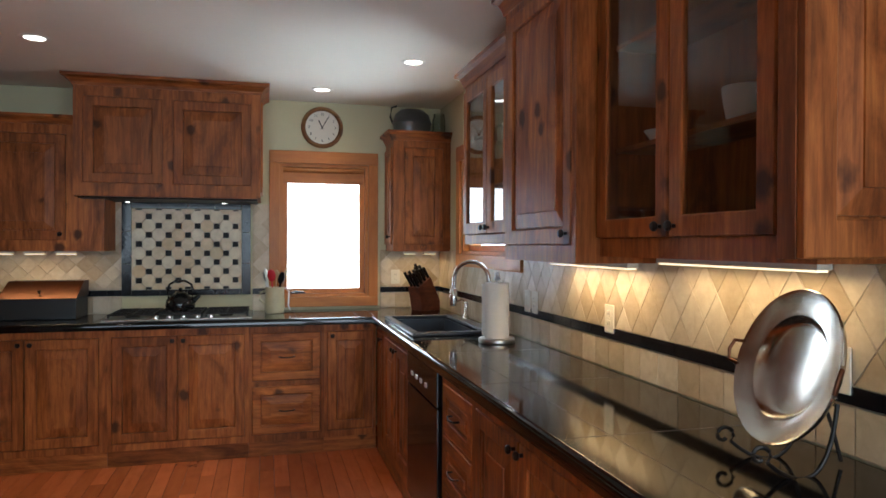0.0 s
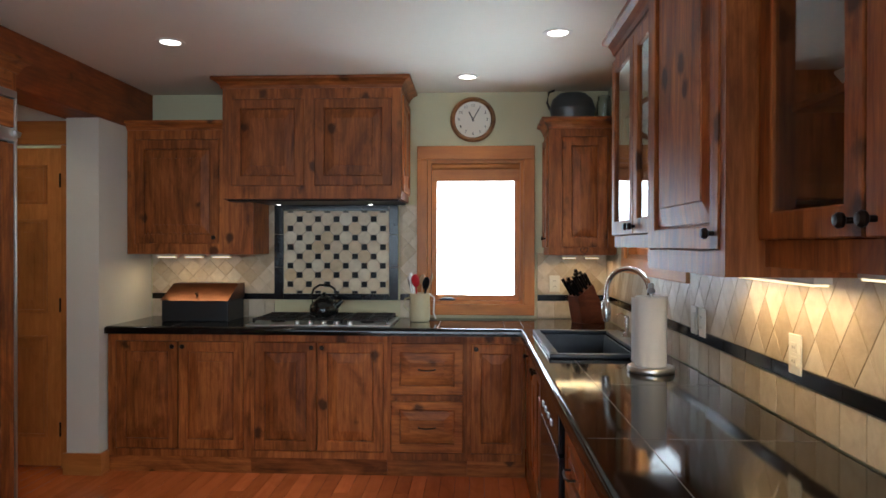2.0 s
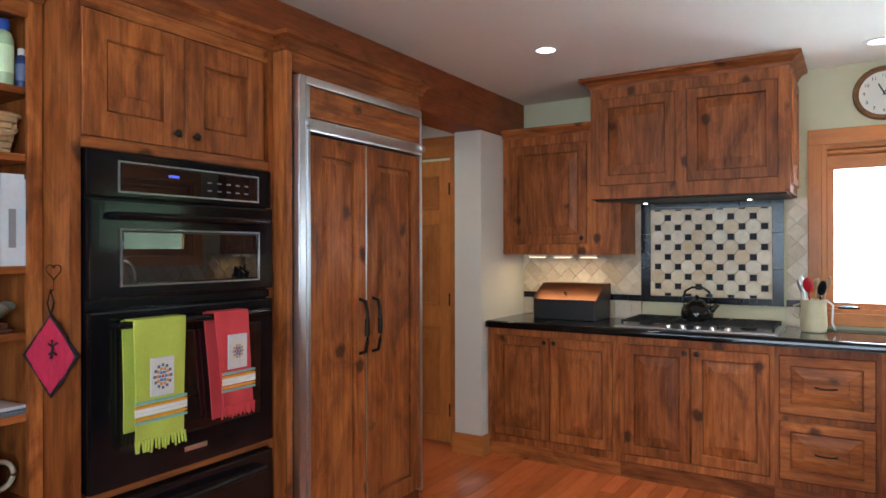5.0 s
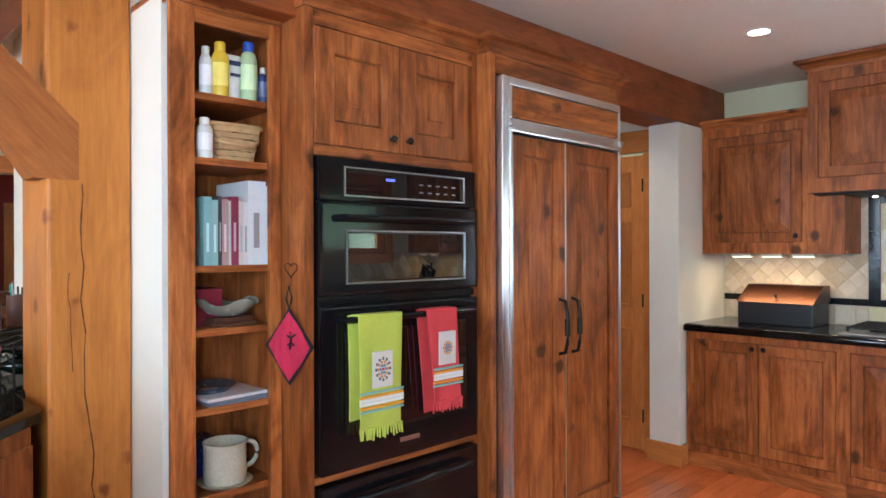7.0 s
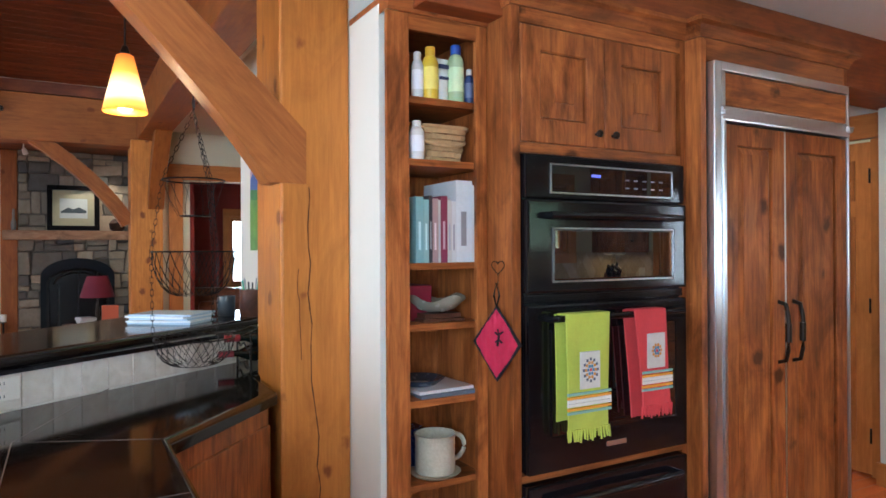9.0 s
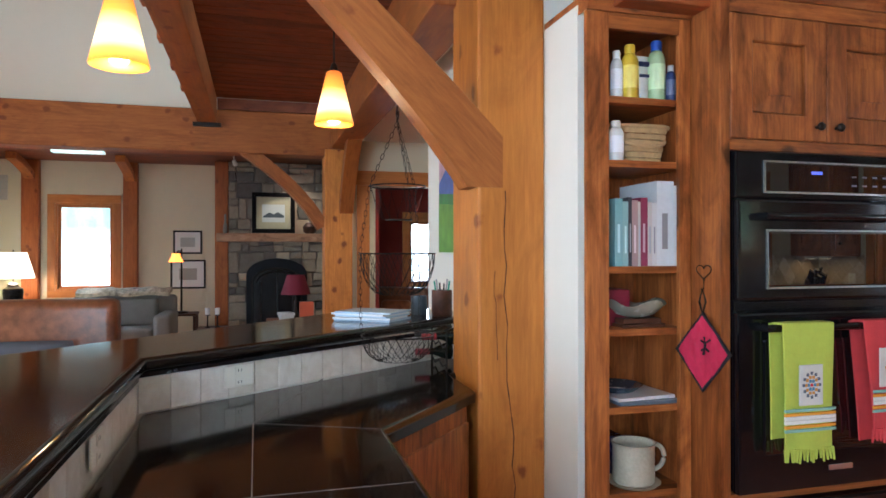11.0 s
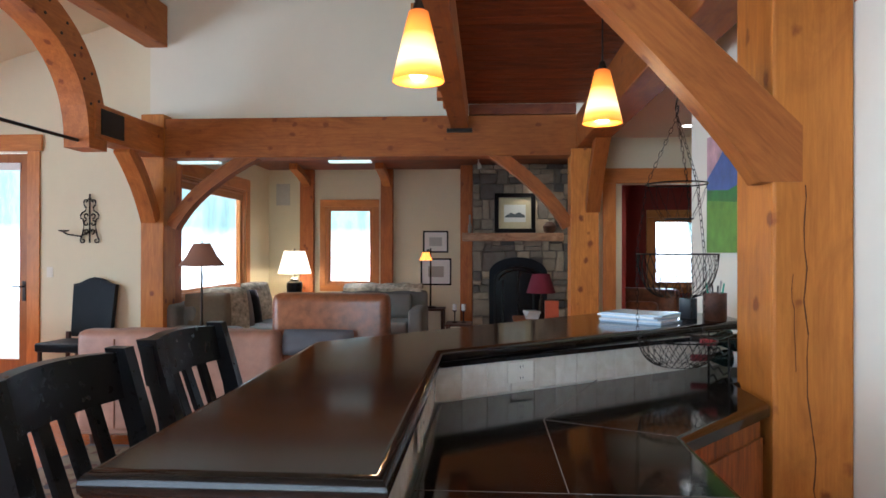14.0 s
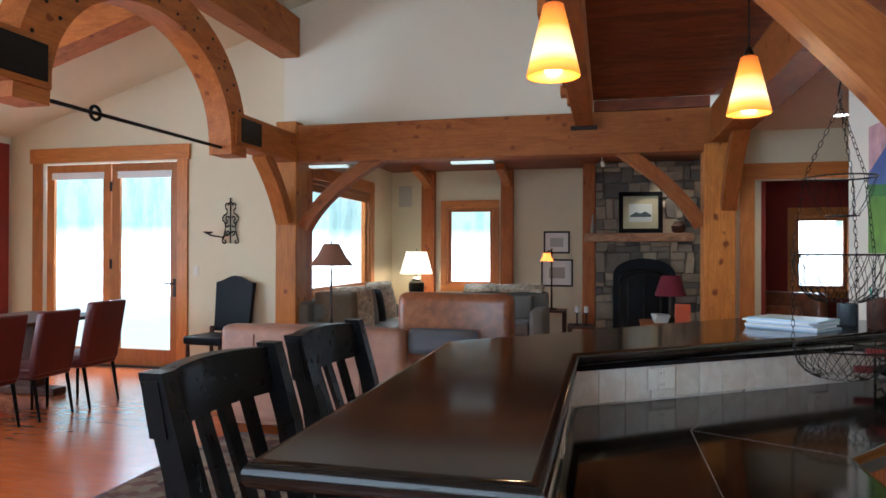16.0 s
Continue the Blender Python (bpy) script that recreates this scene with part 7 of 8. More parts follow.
part("dish", b, silver, pl, smooth=True, m=pm)
for s in (-1, 1):
    b = BM()
    tube(b, [(0.188 * s, -0.03, 0.03), (0.21 * s, -0.025, 0.045), (0.214 * s, 0.0, 0.05), (0.21 * s, 0.025, 0.045), (0.188 * s, 0.03, 0.03)], 0.005, 8)
    part("lug_handle", b, copper, pl, smooth=True, m=pm)
ea = thing("plate_easel", "black wrought-iron easel with scrolled feet", "easel", pose(1.22, 1.42, CT + 0.006, 0, 0, -101))
for s in (-1, 1):
    b = BM()
    a0, a1, a2 = Vector((0.06 * s, 0.045, 0.15)), Vector((0.062 * s, 0.02, -0.09)), Vector((0.08 * s, -0.125, 0.03))
    pts = [(1 - u) ** 2 * a0 + 2 * u * (1 - u) * a1 + u * u * a2 for u in [k / 14 for k in range(15)]]
    for k in range(1, 15):
        a = -0.35 + k * 0.42
        rr = 0.026 * (1 - k / 20)
        pts.append((0.08 * s, -0.142 + rr * math.cos(a), 0.044 + rr * math.sin(a)))
    tube(b, pts, 0.005, 8)
    part("scroll_leg", b, iron, ea, smooth=True)
b = BM()
tube(b, [(-0.06, 0.044, 0.145), (0.0, 0.05, 0.15), (0.06, 0.044, 0.145)], 0.0045, 8)
tube(b, [(0, 0.05, 0.15), (0, 0.075, 0.08), (0, 0.095, 0.004)], 0.0045, 8)
part("rear_strut", b, iron, ea, smooth=True)

# clock on the stove wall
ck = thing("wall_clock", "round wall clock in an oak rim reading five past eleven", "clock", pose(0.455, 5.395, 2.325, 90, 0, 0))
b = BM()
lathe(b, [(0.128, 0.0), (0.158, 0.0), (0.16, 0.012), (0.15, 0.03), (0.138, 0.034), (0.128, 0.022), (0.128, 0.0)], seg=44)
part("rim", b, wood("oak_rim", (0.30, 0.15, 0.06), (0.20, 0.09, 0.03), 0, 0.35, 0.0), ck, "oak rim", True)
b = BM()
cyl(b, (0, 0, 0.0), (0, 0, 0.012), 0.127, seg=44)
part("dial", b, plain("cream_dial", (0.70, 0.66, 0.56), 0.6, 0, 0.03, 20), ck)


def word(parent, text, size, m, material, depth=0.0006):
    cu = bpy.data.curves.new("lettering", "FONT")
    cu.body, cu.size, cu.align_x, cu.align_y, cu.extrude = text, size, "CENTER", "CENTER", depth
    ob = new("numeral", cu)
    ob.data.materials.append(material)
    ob.parent, ob.matrix_basis = parent, m
    return ob


for h in range(1, 13):
    a = math.radians(90 - 30 * h)
    word(ck, str(h), 0.028, pose(0.10 * math.cos(a), 0.10 * math.sin(a), 0.0128), iron)
for a, ln, w in ((90 - 30 * (11 + 5 / 60), 0.062, 0.004), (90 - 30, 0.092, 0.003)):
    b = BM()
    box(b, -0.015, ln, -w, w, 0.0150, 0.0162)
    part("hand", b, iron, ck, m=pose(0, 0, 0, 0, 0, a))
b = BM()
cyl(b, (0, 0, 0.012), (0, 0, 0.02), 0.006, seg=12)
part("pin", b, iron, ck)

# on top of the corner cabinet
roa = thing("enamel_roaster", "dark oval roasting pan with a lid on the cabinet top", "roasting pan", pose(1.13, 5.24, 2.277))
b = BM()
seg = 28
rings = [[b.verts.new((0.15 * r * math.cos(2 * math.pi * k / seg), 0.10 * r * math.sin(2 * math.pi * k / seg), z)) for k in range(seg)] for r, z in ((0.8, 0.0), (0.95, 0.01), (1.0, 0.07), (1.05, 0.085), (1.0, 0.10), (0.9, 0.15), (0.6, 0.19), (0.15, 0.20))]
for r0, r1 in zip(rings, rings[1:]):
    for k in range(seg):
        b.faces.new((r0[k], r0[(k + 1) % seg], r1[(k + 1) % seg], r1[k]))
b.faces.new(rings[0][::-1])
b.faces.new(rings[-1])
part("pan", b, plain("grey_speckled_enamel", (0.05, 0.055, 0.055), 0.3, 0, 0.3, 90), roa, smooth=True)
b = BM()
tube(b, [(-0.15, 0, 0.08), (-0.17, 0, 0.13), (-0.16, 0, 0.20), (-0.12, 0, 0.215)], 0.008, 8)
part("handle", b, iron, roa, smooth=True)
b = BM()
lathe(b, [(0.045, 0), (0.05, 0.01), (0.05, 0.12), (0.04, 0.14), (0.042, 0.16), (0.036, 0.16), (0.045, 0.12), (0.045, 0.012), (0, 0.012)], seg=20)
solid("glass_jar", b, glass("jar_glass", (0.85, 0.9, 0.88)), "clear glass jar on top of the cabinet", "jar", smooth=True, m=pose(1.335, 5.20, 2.277))

# ---- great room furniture ----
leather = plain("saddle_leather", (0.20, 0.070, 0.028), 0.3, 0, 0.75, 16, 0.35)
paleleather = plain("rosy_worn_leather", (0.33, 0.175, 0.125), 0.42, 0, 0.35, 8, 0.2)
blackleather = plain("black_leather", (0.010, 0.0105, 0.013), 0.4, 0, 0.25, 12, 0.12, spec=0.08)
greycloth = plain("grey_linen", (0.20, 0.19, 0.17), 0.95, 0, 0.12, 80, 0.3)
taupe = plain("taupe_velvet", (0.17, 0.13, 0.085), 0.9, 0, 0.2, 30, 0.2)
navycloth = plain("charcoal_cloth", (0.10, 0.10, 0.115), 0.95, 0, 0.12, 80, 0.3)
floral = plain("floral_cloth", (0.44, 0.37, 0.26), 0.95, 0, 0.95, 22, 0.3)


def soft(w, d, h, bev=0.05):
    b = BM()
    box(b, -w / 2, w / 2, -d / 2, d / 2, 0, h)
    bmesh.ops.bevel(b, geom=list(b.edges), offset=bev, segments=4, affect="EDGES", profile=0.55)
    return b


def pillow(label, m, w, material):
    b = BM()
    n = 10
    g = {}
    for s in (0, 1):
        for i in range(n + 1):
            for j in range(n + 1):
                u, v = 2 * i / n - 1, 2 * j / n - 1
                t = 0.075 * ((1 - u ** 4) * (1 - v ** 4)) ** 0.6
                k = 1 - 0.05 * (u * u * v * v)
                if s and (i in (0, n) or j in (0, n)):
                    g[s, i, j] = g[0, i, j]
                else:
                    g[s, i, j] = b.verts.new((u * w / 2 * k, t if s else -t, v * w / 2 * k + w / 2))
        for i in range(n):
            for j in range(n):
                f = [g[s, i, j], g[s, i + 1, j], g[s, i + 1, j + 1], g[s, i, j + 1]]
                b.faces.new(f if not s else f[::-1])
    return solid("throw_pillow", b, material, label, "pillow", "sofa pillows", smooth=True, m=m)


def sofa(name, label, m, w, material, d=0.92, back=0.84, arm=0.62, seats=3, cat="sofa"):
    t = thing(name, label, cat, m)
    part("base", soft(w, d - 0.06, 0.24, 0.03), material, t, smooth=True, m=pose(0, 0, 0.08))
    part("backrest", soft(w - 0.02, 0.22, back - 0.10, 0.07), material, t, smooth=True, m=pose(0, d / 2 - 0.12, 0.10))
    for s in (-1, 1):
        part("armrest", soft(0.20, d - 0.04, arm - 0.08, 0.07), material, t, smooth=True, m=pose(s * (w / 2 - 0.10), -0.01, 0.08))
    sw = (w - 0.42) / seats
    for k in range(seats):
        x = -w / 2 + 0.21 + sw * (k + 0.5)
        part("seat_cushion", soft(sw - 0.008, d - 0.26, 0.17, 0.05), material, t, smooth=True, m=pose(x, -0.07, 0.315))
        part("back_cushion", soft(sw - 0.008, 0.17, 0.36, 0.06), material, t, smooth=True, m=pose(x, d / 2 - 0.31, 0.47, -8))
    for x in (-w / 2 + 0.1, w / 2 - 0.1):
        for y in (-d / 2 + 0.1, d / 2 - 0.1):
            b = BM()
            cyl(b, (x, y, 0), (x, y, 0.085), 0.02, 0.028, 10)
            part("foot", b, darkwood, t)
    return t


# leather sofa with its back to the bar, facing the alcove
s1 = sofa("leather_sofa", "rosy worn leather sofa, its back towards the bar", pose(-5.05, -2.0, 0, 0, 0, -90), 1.50, paleleather, 0.90, 0.84, 0.62, 2)
for x in (-0.42, 0.02, 0.44):
    b = BM()
    cyl(b, (x, 0.4405, 0.14), (x, 0.4405, 0.78), 0.006, seg=8)
    part("seam", b, leather, s1, "stitched vertical seam", True)
s2 = sofa("leather_armchair", "saddle-brown leather armchair with a high rolled back", pose(-5.25, -0.93, 0, 0, 0, -90), 0.90, leather, 0.86, 1.10, 0.66, 1, "armchair")
pillow("charcoal lumbar pillow leaning on the armchair", pose(-4.70, -0.98, 0.66, -10, 0, 90) @ Matrix.Diagonal((1.15, 1, 0.42, 1)), 0.46, navycloth)
s3 = sofa("sectional_sofa", "grey linen sofa under the picture window", pose(-8.05, -2.72, 0, 0, 0, 180), 2.9, greycloth, 0.92, 0.86, 0.64, 3)
s4 = sofa("sectional_sofa", "grey linen armchair near the hearth", pose(-9.1, -1.22, 0, 0, 0, 90), 1.25, greycloth, 0.95, 0.86, 0.66, 1, "armchair")
pillow("floral throw pillow on the window sofa", pose(-7.30, -2.66, 0.50, -15, 0, 130), 0.52, floral)
pillow("taupe round-cornered throw pillow on the window sofa", pose(-6.90, -2.72, 0.50, -15, 0, 115), 0.48, taupe)
pillow("grey throw pillow on the window sofa", pose(-7.75, -2.70, 0.5, -15, 0, 145), 0.46, greycloth)
pillow("black throw pillow on the window sofa", pose(-8.15, -2.72, 0.5, -15, 0, 150), 0.44, blackleather)
pillow("patterned throw pillow on the window sofa", pose(-8.65, -2.74, 0.50, -15, 0, 155), 0.52, floral)
b = BM()
n = 12
g = {}
for i in range(n + 1):
    for j in range(7):
        u, v = i / n, j / 6
        g[i, j] = b.verts.new((-9.62 + 0.36 * v, -1.78 + 1.1 * u, 0.90 + 0.035 * math.sin(u * 14) * math.sin(v * 5 + 1) + 0.05 * math.sin(v * math.pi)))
for i in range(n):
    for j in range(6):
        b.faces.new((g[i, j], g[i + 1, j], g[i + 1, j + 1], g[i, j + 1]))
r = bmesh.ops.extrude_face_region(b, geom=list(b.faces))
bmesh.ops.translate(b, vec=(0, 0, -0.045), verts=[v for v in r["geom"] if isinstance(v, bmesh.types.BMVert)])
solid("throw_blanket", b, floral, "folded patterned throw over the grey armchair", "blanket", smooth=True)


def table_lamp(label, m, base, shade, base_prof, shade_prof, power, group="table lamps"):
    t = thing("table_lamp", label, "lamp", m, group)
    b = BM()
    lathe(b, base_prof, seg=22)
    part("base", b, base, t, smooth=True)
    b = BM()
    lathe(b, shade_prof, seg=26)
    part("shade", b, shade, t, smooth=True)
    b = BM()
    z = shade_prof[len(shade_prof) // 2][1]
    cyl(b, (0, 0, base_prof[-1][1] - 0.01), (0, 0, shade_prof[len(shade_prof) // 2][1] + 0.03), 0.006, seg=8)
    part("stem", b, bronze, t)
    if power:
        la = bpy.data.lights.new("lamp_light", "POINT")
        la.energy, la.color, la.shadow_soft_size = power, (1.0, 0.72, 0.42), 0.05
        p = m @ Vector((0, 0, shade_prof[0][1] - 0.02))
        new("lamp_light", la).location = p
    return t


def lit_cloth(name, colour, e):
    m = plain(name, colour, 0.9, 0, 0.05, 60)
    p = m.node_tree.nodes["Principled BSDF"]
    p.inputs["Emission Color"].default_value = (*colour, 1)
    p.inputs["Emission Strength"].default_value = e
    return m


def side_table(label, m, w, d, h, material=darkwood):
    t = thing("side_table", label, "table", m)
    b = BM()
    box(b, -w / 2, w / 2, -d / 2, d / 2, h - 0.03, h, 0.006)
    part("tabletop", b, material, t)
    for x in (-w / 2 + 0.03, w / 2 - 0.03):
        for y in (-d / 2 + 0.03, d / 2 - 0.03):
            b = BM()
            box(b, x - 0.02, x + 0.02, y - 0.02, y + 0.02, 0, h - 0.031, 0.003)
            part("leg", b, material, t)
    b = BM()
    box(b, -w / 2 + 0.03, w / 2 - 0.03, -d / 2 + 0.03, d / 2 - 0.03, 0.15, 0.17, 0.002)
    part("shelf", b, material, t)
    return t


side_table("dark wooden side table between the sofas", pose(-6.0, -2.42, 0), 0.45, 0.4, 0.62)
table_lamp("slim bronze buffet lamp with a flared brown shade", pose(-6.0, -2.40, 0.62), bronze, lit_cloth("brown_silk_shade", (0.20, 0.09, 0.055), 0.25),
           [(0.07, 0), (0.07, 0.012), (0.03, 0.03), (0.022, 0.10), (0.012, 0.16), (0.009, 0.60), (0.004, 0.62)],
           [(0.205, 0.655), (0.207, 0.657), (0.135, 0.75), (0.075, 0.865), (0.072, 0.865), (0.132, 0.748), (0.203, 0.655)], 0)
side_table("dark wooden corner table under the lamp", pose(-9.85, -2.63, 0), 0.5, 0.5, 0.52)
table_lamp("dark urn table lamp with a lit cream shade", pose(-9.8, -2.63, 0.52) @ Matrix.Scale(1.2, 4), blackwood, lit_cloth("cream_lit_shade", (1.0, 0.86, 0.62), 1.5),
           [(0.065, 0), (0.07, 0.02), (0.085, 0.15), (0.10, 0.31), (0.095, 0.355), (0.05, 0.385), (0.06, 0.40), (0.02, 0.415)],
           [(0.205, 0.465), (0.207, 0.467), (0.13, 0.745), (0.127, 0.745), (0.203, 0.465)], 24)
side_table("dark wooden cabinet table below the pictures", pose(-10.05, -0.582, 0), 0.44, 0.38, 0.56)
fl = thing("floor_lamp", "craftsman reading lamp with an amber shade, lit", "lamp", pose(-10.0, -0.607, 0.56) @ Matrix.Scale(1.2, 4))
b = BM()
lathe(b, [(0.07, 0), (0.07, 0.02), (0.012, 0.03), (0.009, 0.75), (0, 0.76)], seg=16)
part("stand", b, iron, fl, smooth=True)
b = BM()
tube(b, [(0, 0, 0.72), (0.06, -0.03, 0.73), (0.10, -0.05, 0.70)], 0.007, 8)
part("arm", b, iron, fl)
b = BM()
lathe(b, [(0.085, 0.60), (0.05, 0.66), (0.045, 0.70), (0, 0.70)], (0.10, -0.05, 0), 4)
part("shade", b, lit_cloth("amber_mica_shade", (1.0, 0.30, 0.04), 2.5), fl)
for (y0, y1, z0, z1, c) in ((-0.76, -0.362, 1.392, 1.734, (0.45, 0.47, 0.46)), (-0.796, -0.313, 0.884, 1.306, (0.40, 0.38, 0.34))):
    t = thing("framed_picture", "small framed print with a pale mount in a black frame", "picture", pose(XF + 0.002, (y0 + y1) / 2, z0, 0, 0, 90), "pictures by the hearth")
    w, h = y1 - y0, z1 - z0
    b = BM()
    for x0, x1, a, c2 in ((-w / 2, w / 2, 0, 0.025), (-w / 2, w / 2, h - 0.025, h), (-w / 2, -w / 2 + 0.025, 0.025, h - 0.025), (w / 2 - 0.025, w / 2, 0.025, h - 0.025)):
        box(b, x0, x1, -0.022, 0, a, c2, 0.002)
    part("frame", b, blackwood, t)
    b = BM()
    box(b, -w / 2 + 0.025, w / 2 - 0.025, -0.008, -0.002, 0.025, h - 0.025)
    part("mount", b, paper, t)
    b = BM()
    box(b, -w / 4, w / 4, -0.0095, -0.0082, h * 0.3, h * 0.7)
    part("print", b, dyed("faded_print", c, 0.8), t)

# ---- fireplace ----
fp = thing("fireplace", "fieldstone fireplace with an arched black insert and timber mantel", "fireplace", kind="structure")
FPX, FY0, FY1 = -9.79, 0.03, 1.495
b = BM()
box(b, XF, FPX - 0.06, FY0, FY1, 0, 2.695)
part("core", b, darkgrout, fp)
rs = random.Random(5)


def stone(y, z, w, h):
    if y > 0.25 and y + w < 1.13 and z < 1.15:
        return
    b = BM()
    box(b, -0.05, rs.uniform(0.01, 0.05), 0.006, w - 0.006, 0.006, h - 0.006, 0.014)
    k1, k2 = rs.uniform(-0.12, 0.12), rs.uniform(-0.08, 0.08)
    for v in b.verts:
        v.co.y, v.co.z = v.co.y + k1 * (v.co.z - h / 2), v.co.z + k2 * (v.co.y - w / 2)
        v.co.x += rs.uniform(-0.008, 0.008)
        v.co.y += rs.uniform(-0.007, 0.007)
        v.co.z += rs.uniform(-0.007, 0.007)
    part("stone", b, fieldstone, fp, m=pose(FPX, y, z))


z = 0.0
while z < 2.66:
    course = min(rs.uniform(0.20, 0.30), 2.69 - z)
    y = FY0
    while y < FY1 - 0.03:
        w = min(rs.choice((0.10, 0.14, 0.18, 0.24, 0.32)) * rs.uniform(0.9, 1.1), FY1 - y)
        if FY1 - y - w < 0.06:
            w = FY1 - y
        if rs.random() < 0.62 and course > 0.15:
            k = rs.uniform(0.3, 0.7)
            stone(y, z, w, course * k)
            if w > 0.2 and rs.random() < 0.5:
                q = rs.uniform(0.35, 0.65)
                stone(y, z + course * k, w * q, course * (1 - k))
                stone(y + w * q, z + course * k, w * (1 - q), course * (1 - k))
            else:
                stone(y, z + course * k, w, course * (1 - k))
        else:
            stone(y, z, w, course)
        y += w
    z += course
ins = part("insert", prism(BM(), [(0.272, 0.20)] + [(0.69 - 0.418 * math.cos(math.pi * k / 14), 1.10 + 0.23 * math.sin(math.pi * k / 14)) for k in range(15)] + [(1.108, 0.20)], 0, FPX - 0.02, FPX + 0.085), plain("slate_iron", (0.008, 0.010, 0.014), 0.5, 0.0, 0.25, 40, spec=0.12), fp, "slate-black iron fireplace insert")
b = BM()
prism(b, [(0.37, 0.30)] + [(0.69 - 0.32 * math.cos(math.pi * k / 12), 1.0 + 0.18 * math.sin(math.pi * k / 12)) for k in range(13)] + [(1.01, 0.30)], 0, FPX + 0.086, FPX + 0.093)
part("fire_glass", b, plain("smoked_glass", (0.003, 0.0035, 0.005), 0.2, 0, 0.3, 20, spec=0.2), ins)
b = BM()
box(b, FPX + 0.094, FPX + 0.106, 0.682, 0.698, 0.30, 1.17)
part("door_mullion", b, iron, ins)
for o in (0.0, 0.075):
    b = BM()
    tube(b, [(FPX + 0.096, 0.69 - (0.345 - o) * math.cos(math.pi * k / 16), 0.99 + (0.20 - 0.6 * o) * math.sin(math.pi * k / 16)) for k in range(17)], 0.014, 6)
    part("arched_trim", b, iron, ins, smooth=True)
for y in (0.35, 0.47, 0.91, 1.03):
    b = BM()
    box(b, FPX + 0.094, FPX + 0.108, y - 0.012, y + 0.012, 0.30, 1.0, 0.003)
    part("door_stile", b, iron, ins)
b = BM()
box(b, FPX - 0.05, FPX + 0.26, -0.118, 1.325, 1.563, 1.679, 0.012)
part("mantel", b, wood("pale_mantel", (0.60, 0.38, 0.24), (0.45, 0.26, 0.15), 1, 0.55, 0.4), fp, "pale rough timber mantel")
timber("timber_post", "slim timber strip at the hearth edge", timber_dark, (XF, FPX - 0.05, -0.155, 0.025, 0, 2.695))
for y0, y1 in ((-2.691, -2.477), (-1.414, -1.224)):
    timber("timber_post", "slim timber upright on the alcove wall", timber_dark, (XF, XF + 0.12, y0, y1, 0, 2.695))
    curved("knee_brace", "small brace from the alcove upright to the ceiling", (XF + 0.10, 2.46), (XF + 0.35, 2.58), (XF + 0.85, 2.65), ((y0 + y1) / 2 - 0.06, (y0 + y1) / 2 + 0.06), 0.09, 1)
mp = thing("framed_picture", "dark framed landscape print on the mantel", "picture", pose(FPX + 0.14, 0.64, 1.681, -6, 0, 90) @ Matrix.Scale(1.2, 4))
b = BM()
for x0, x1, a, c2 in ((-0.245, 0.245, 0, 0.05), (-0.245, 0.245, 0.43, 0.48), (-0.245, -0.195, 0.05, 0.43), (0.195, 0.245, 0.05, 0.43)):
    box(b, x0, x1, -0.03, 0, a, c2, 0.005)
part("frame", b, blackwood, mp)
b = BM()
box(b, -0.195, 0.195, -0.012, -0.004, 0.05, 0.43)
part("mount", b, plain("ivory_mount", (0.40, 0.37, 0.24), 0.9), mp)
b = BM()
box(b, -0.13, 0.13, -0.014, -0.0125, 0.13, 0.34)
art = part("print", b, dyed("pale_sky", (0.50, 0.54, 0.52), 0.8), mp, "landscape print")
b = BM()
prism(b, [(-0.12, 0.20), (-0.05, 0.245), (0.0, 0.225), (0.05, 0.25), (0.12, 0.21), (0.12, 0.185), (-0.12, 0.185)], 1, -0.0152, -0.0142)
part("hills", b, dyed("dark_hills", (0.06, 0.08, 0.09), 0.8), art)
b = BM()
lathe(b, [(0.02, 0), (0.03, 0.03), (0.028, 0.10), (0.012, 0.16), (0.016, 0.20), (0.012, 0.26), (0, 0.27)], seg=16)
solid("mantel_figurine", b, dyed("patchy_ceramic", (0.25, 0.22, 0.18)), "slim dark ornament on the mantel", "ornament", smooth=True, m=pose(FPX + 0.12, -0.008, 1.6795))
b = BM()
lathe(b, [(0.06, 0), (0.09, 0.03), (0.10, 0.10), (0.05, 0.16), (0, 0.17)], seg=14)
solid("mantel_pot", b, darkwood, "squat dark carved pot on the mantel", "pot", smooth=True, m=pose(FPX + 0.12, 1.141, 1.6795))
hs = thing("hearth_bench", "dark stone hearth bench", "hearth", kind="structure")
b = BM()
box(b, FPX + 0.1, FPX + 0.45, -0.15, 1.4, 0, 0.2, 0.01)
part("slab", b, fieldstone, hs)
side_table("dark low table at the hearth side", pose(-9.1, -0.14, 0), 0.46, 0.36, 0.44)
for y in (-0.20, -0.08):
    t = thing("candle_holder", "iron candle holder with a white pillar candle", "candle", pose(-9.1, y, 0.44) @ Matrix.Scale(1.15, 4), "hearth candles")
    b = BM()
    lathe(b, [(0.035, 0), (0.03, 0.01), (0.008, 0.02), (0.008, 0.13), (0.03, 0.14), (0.03, 0.146), (0, 0.146)], seg=14)
    part("stand", b, iron, t, smooth=True)
    b = BM()
    cyl(b, (0, 0, 0.1465), (0, 0, 0.22), 0.026, seg=14)
    part("candle", b, paper, t)
side_table("reddish side table beside the hearth", pose(-7.0, 0.72, 0), 0.5, 0.42, 0.72, alder)
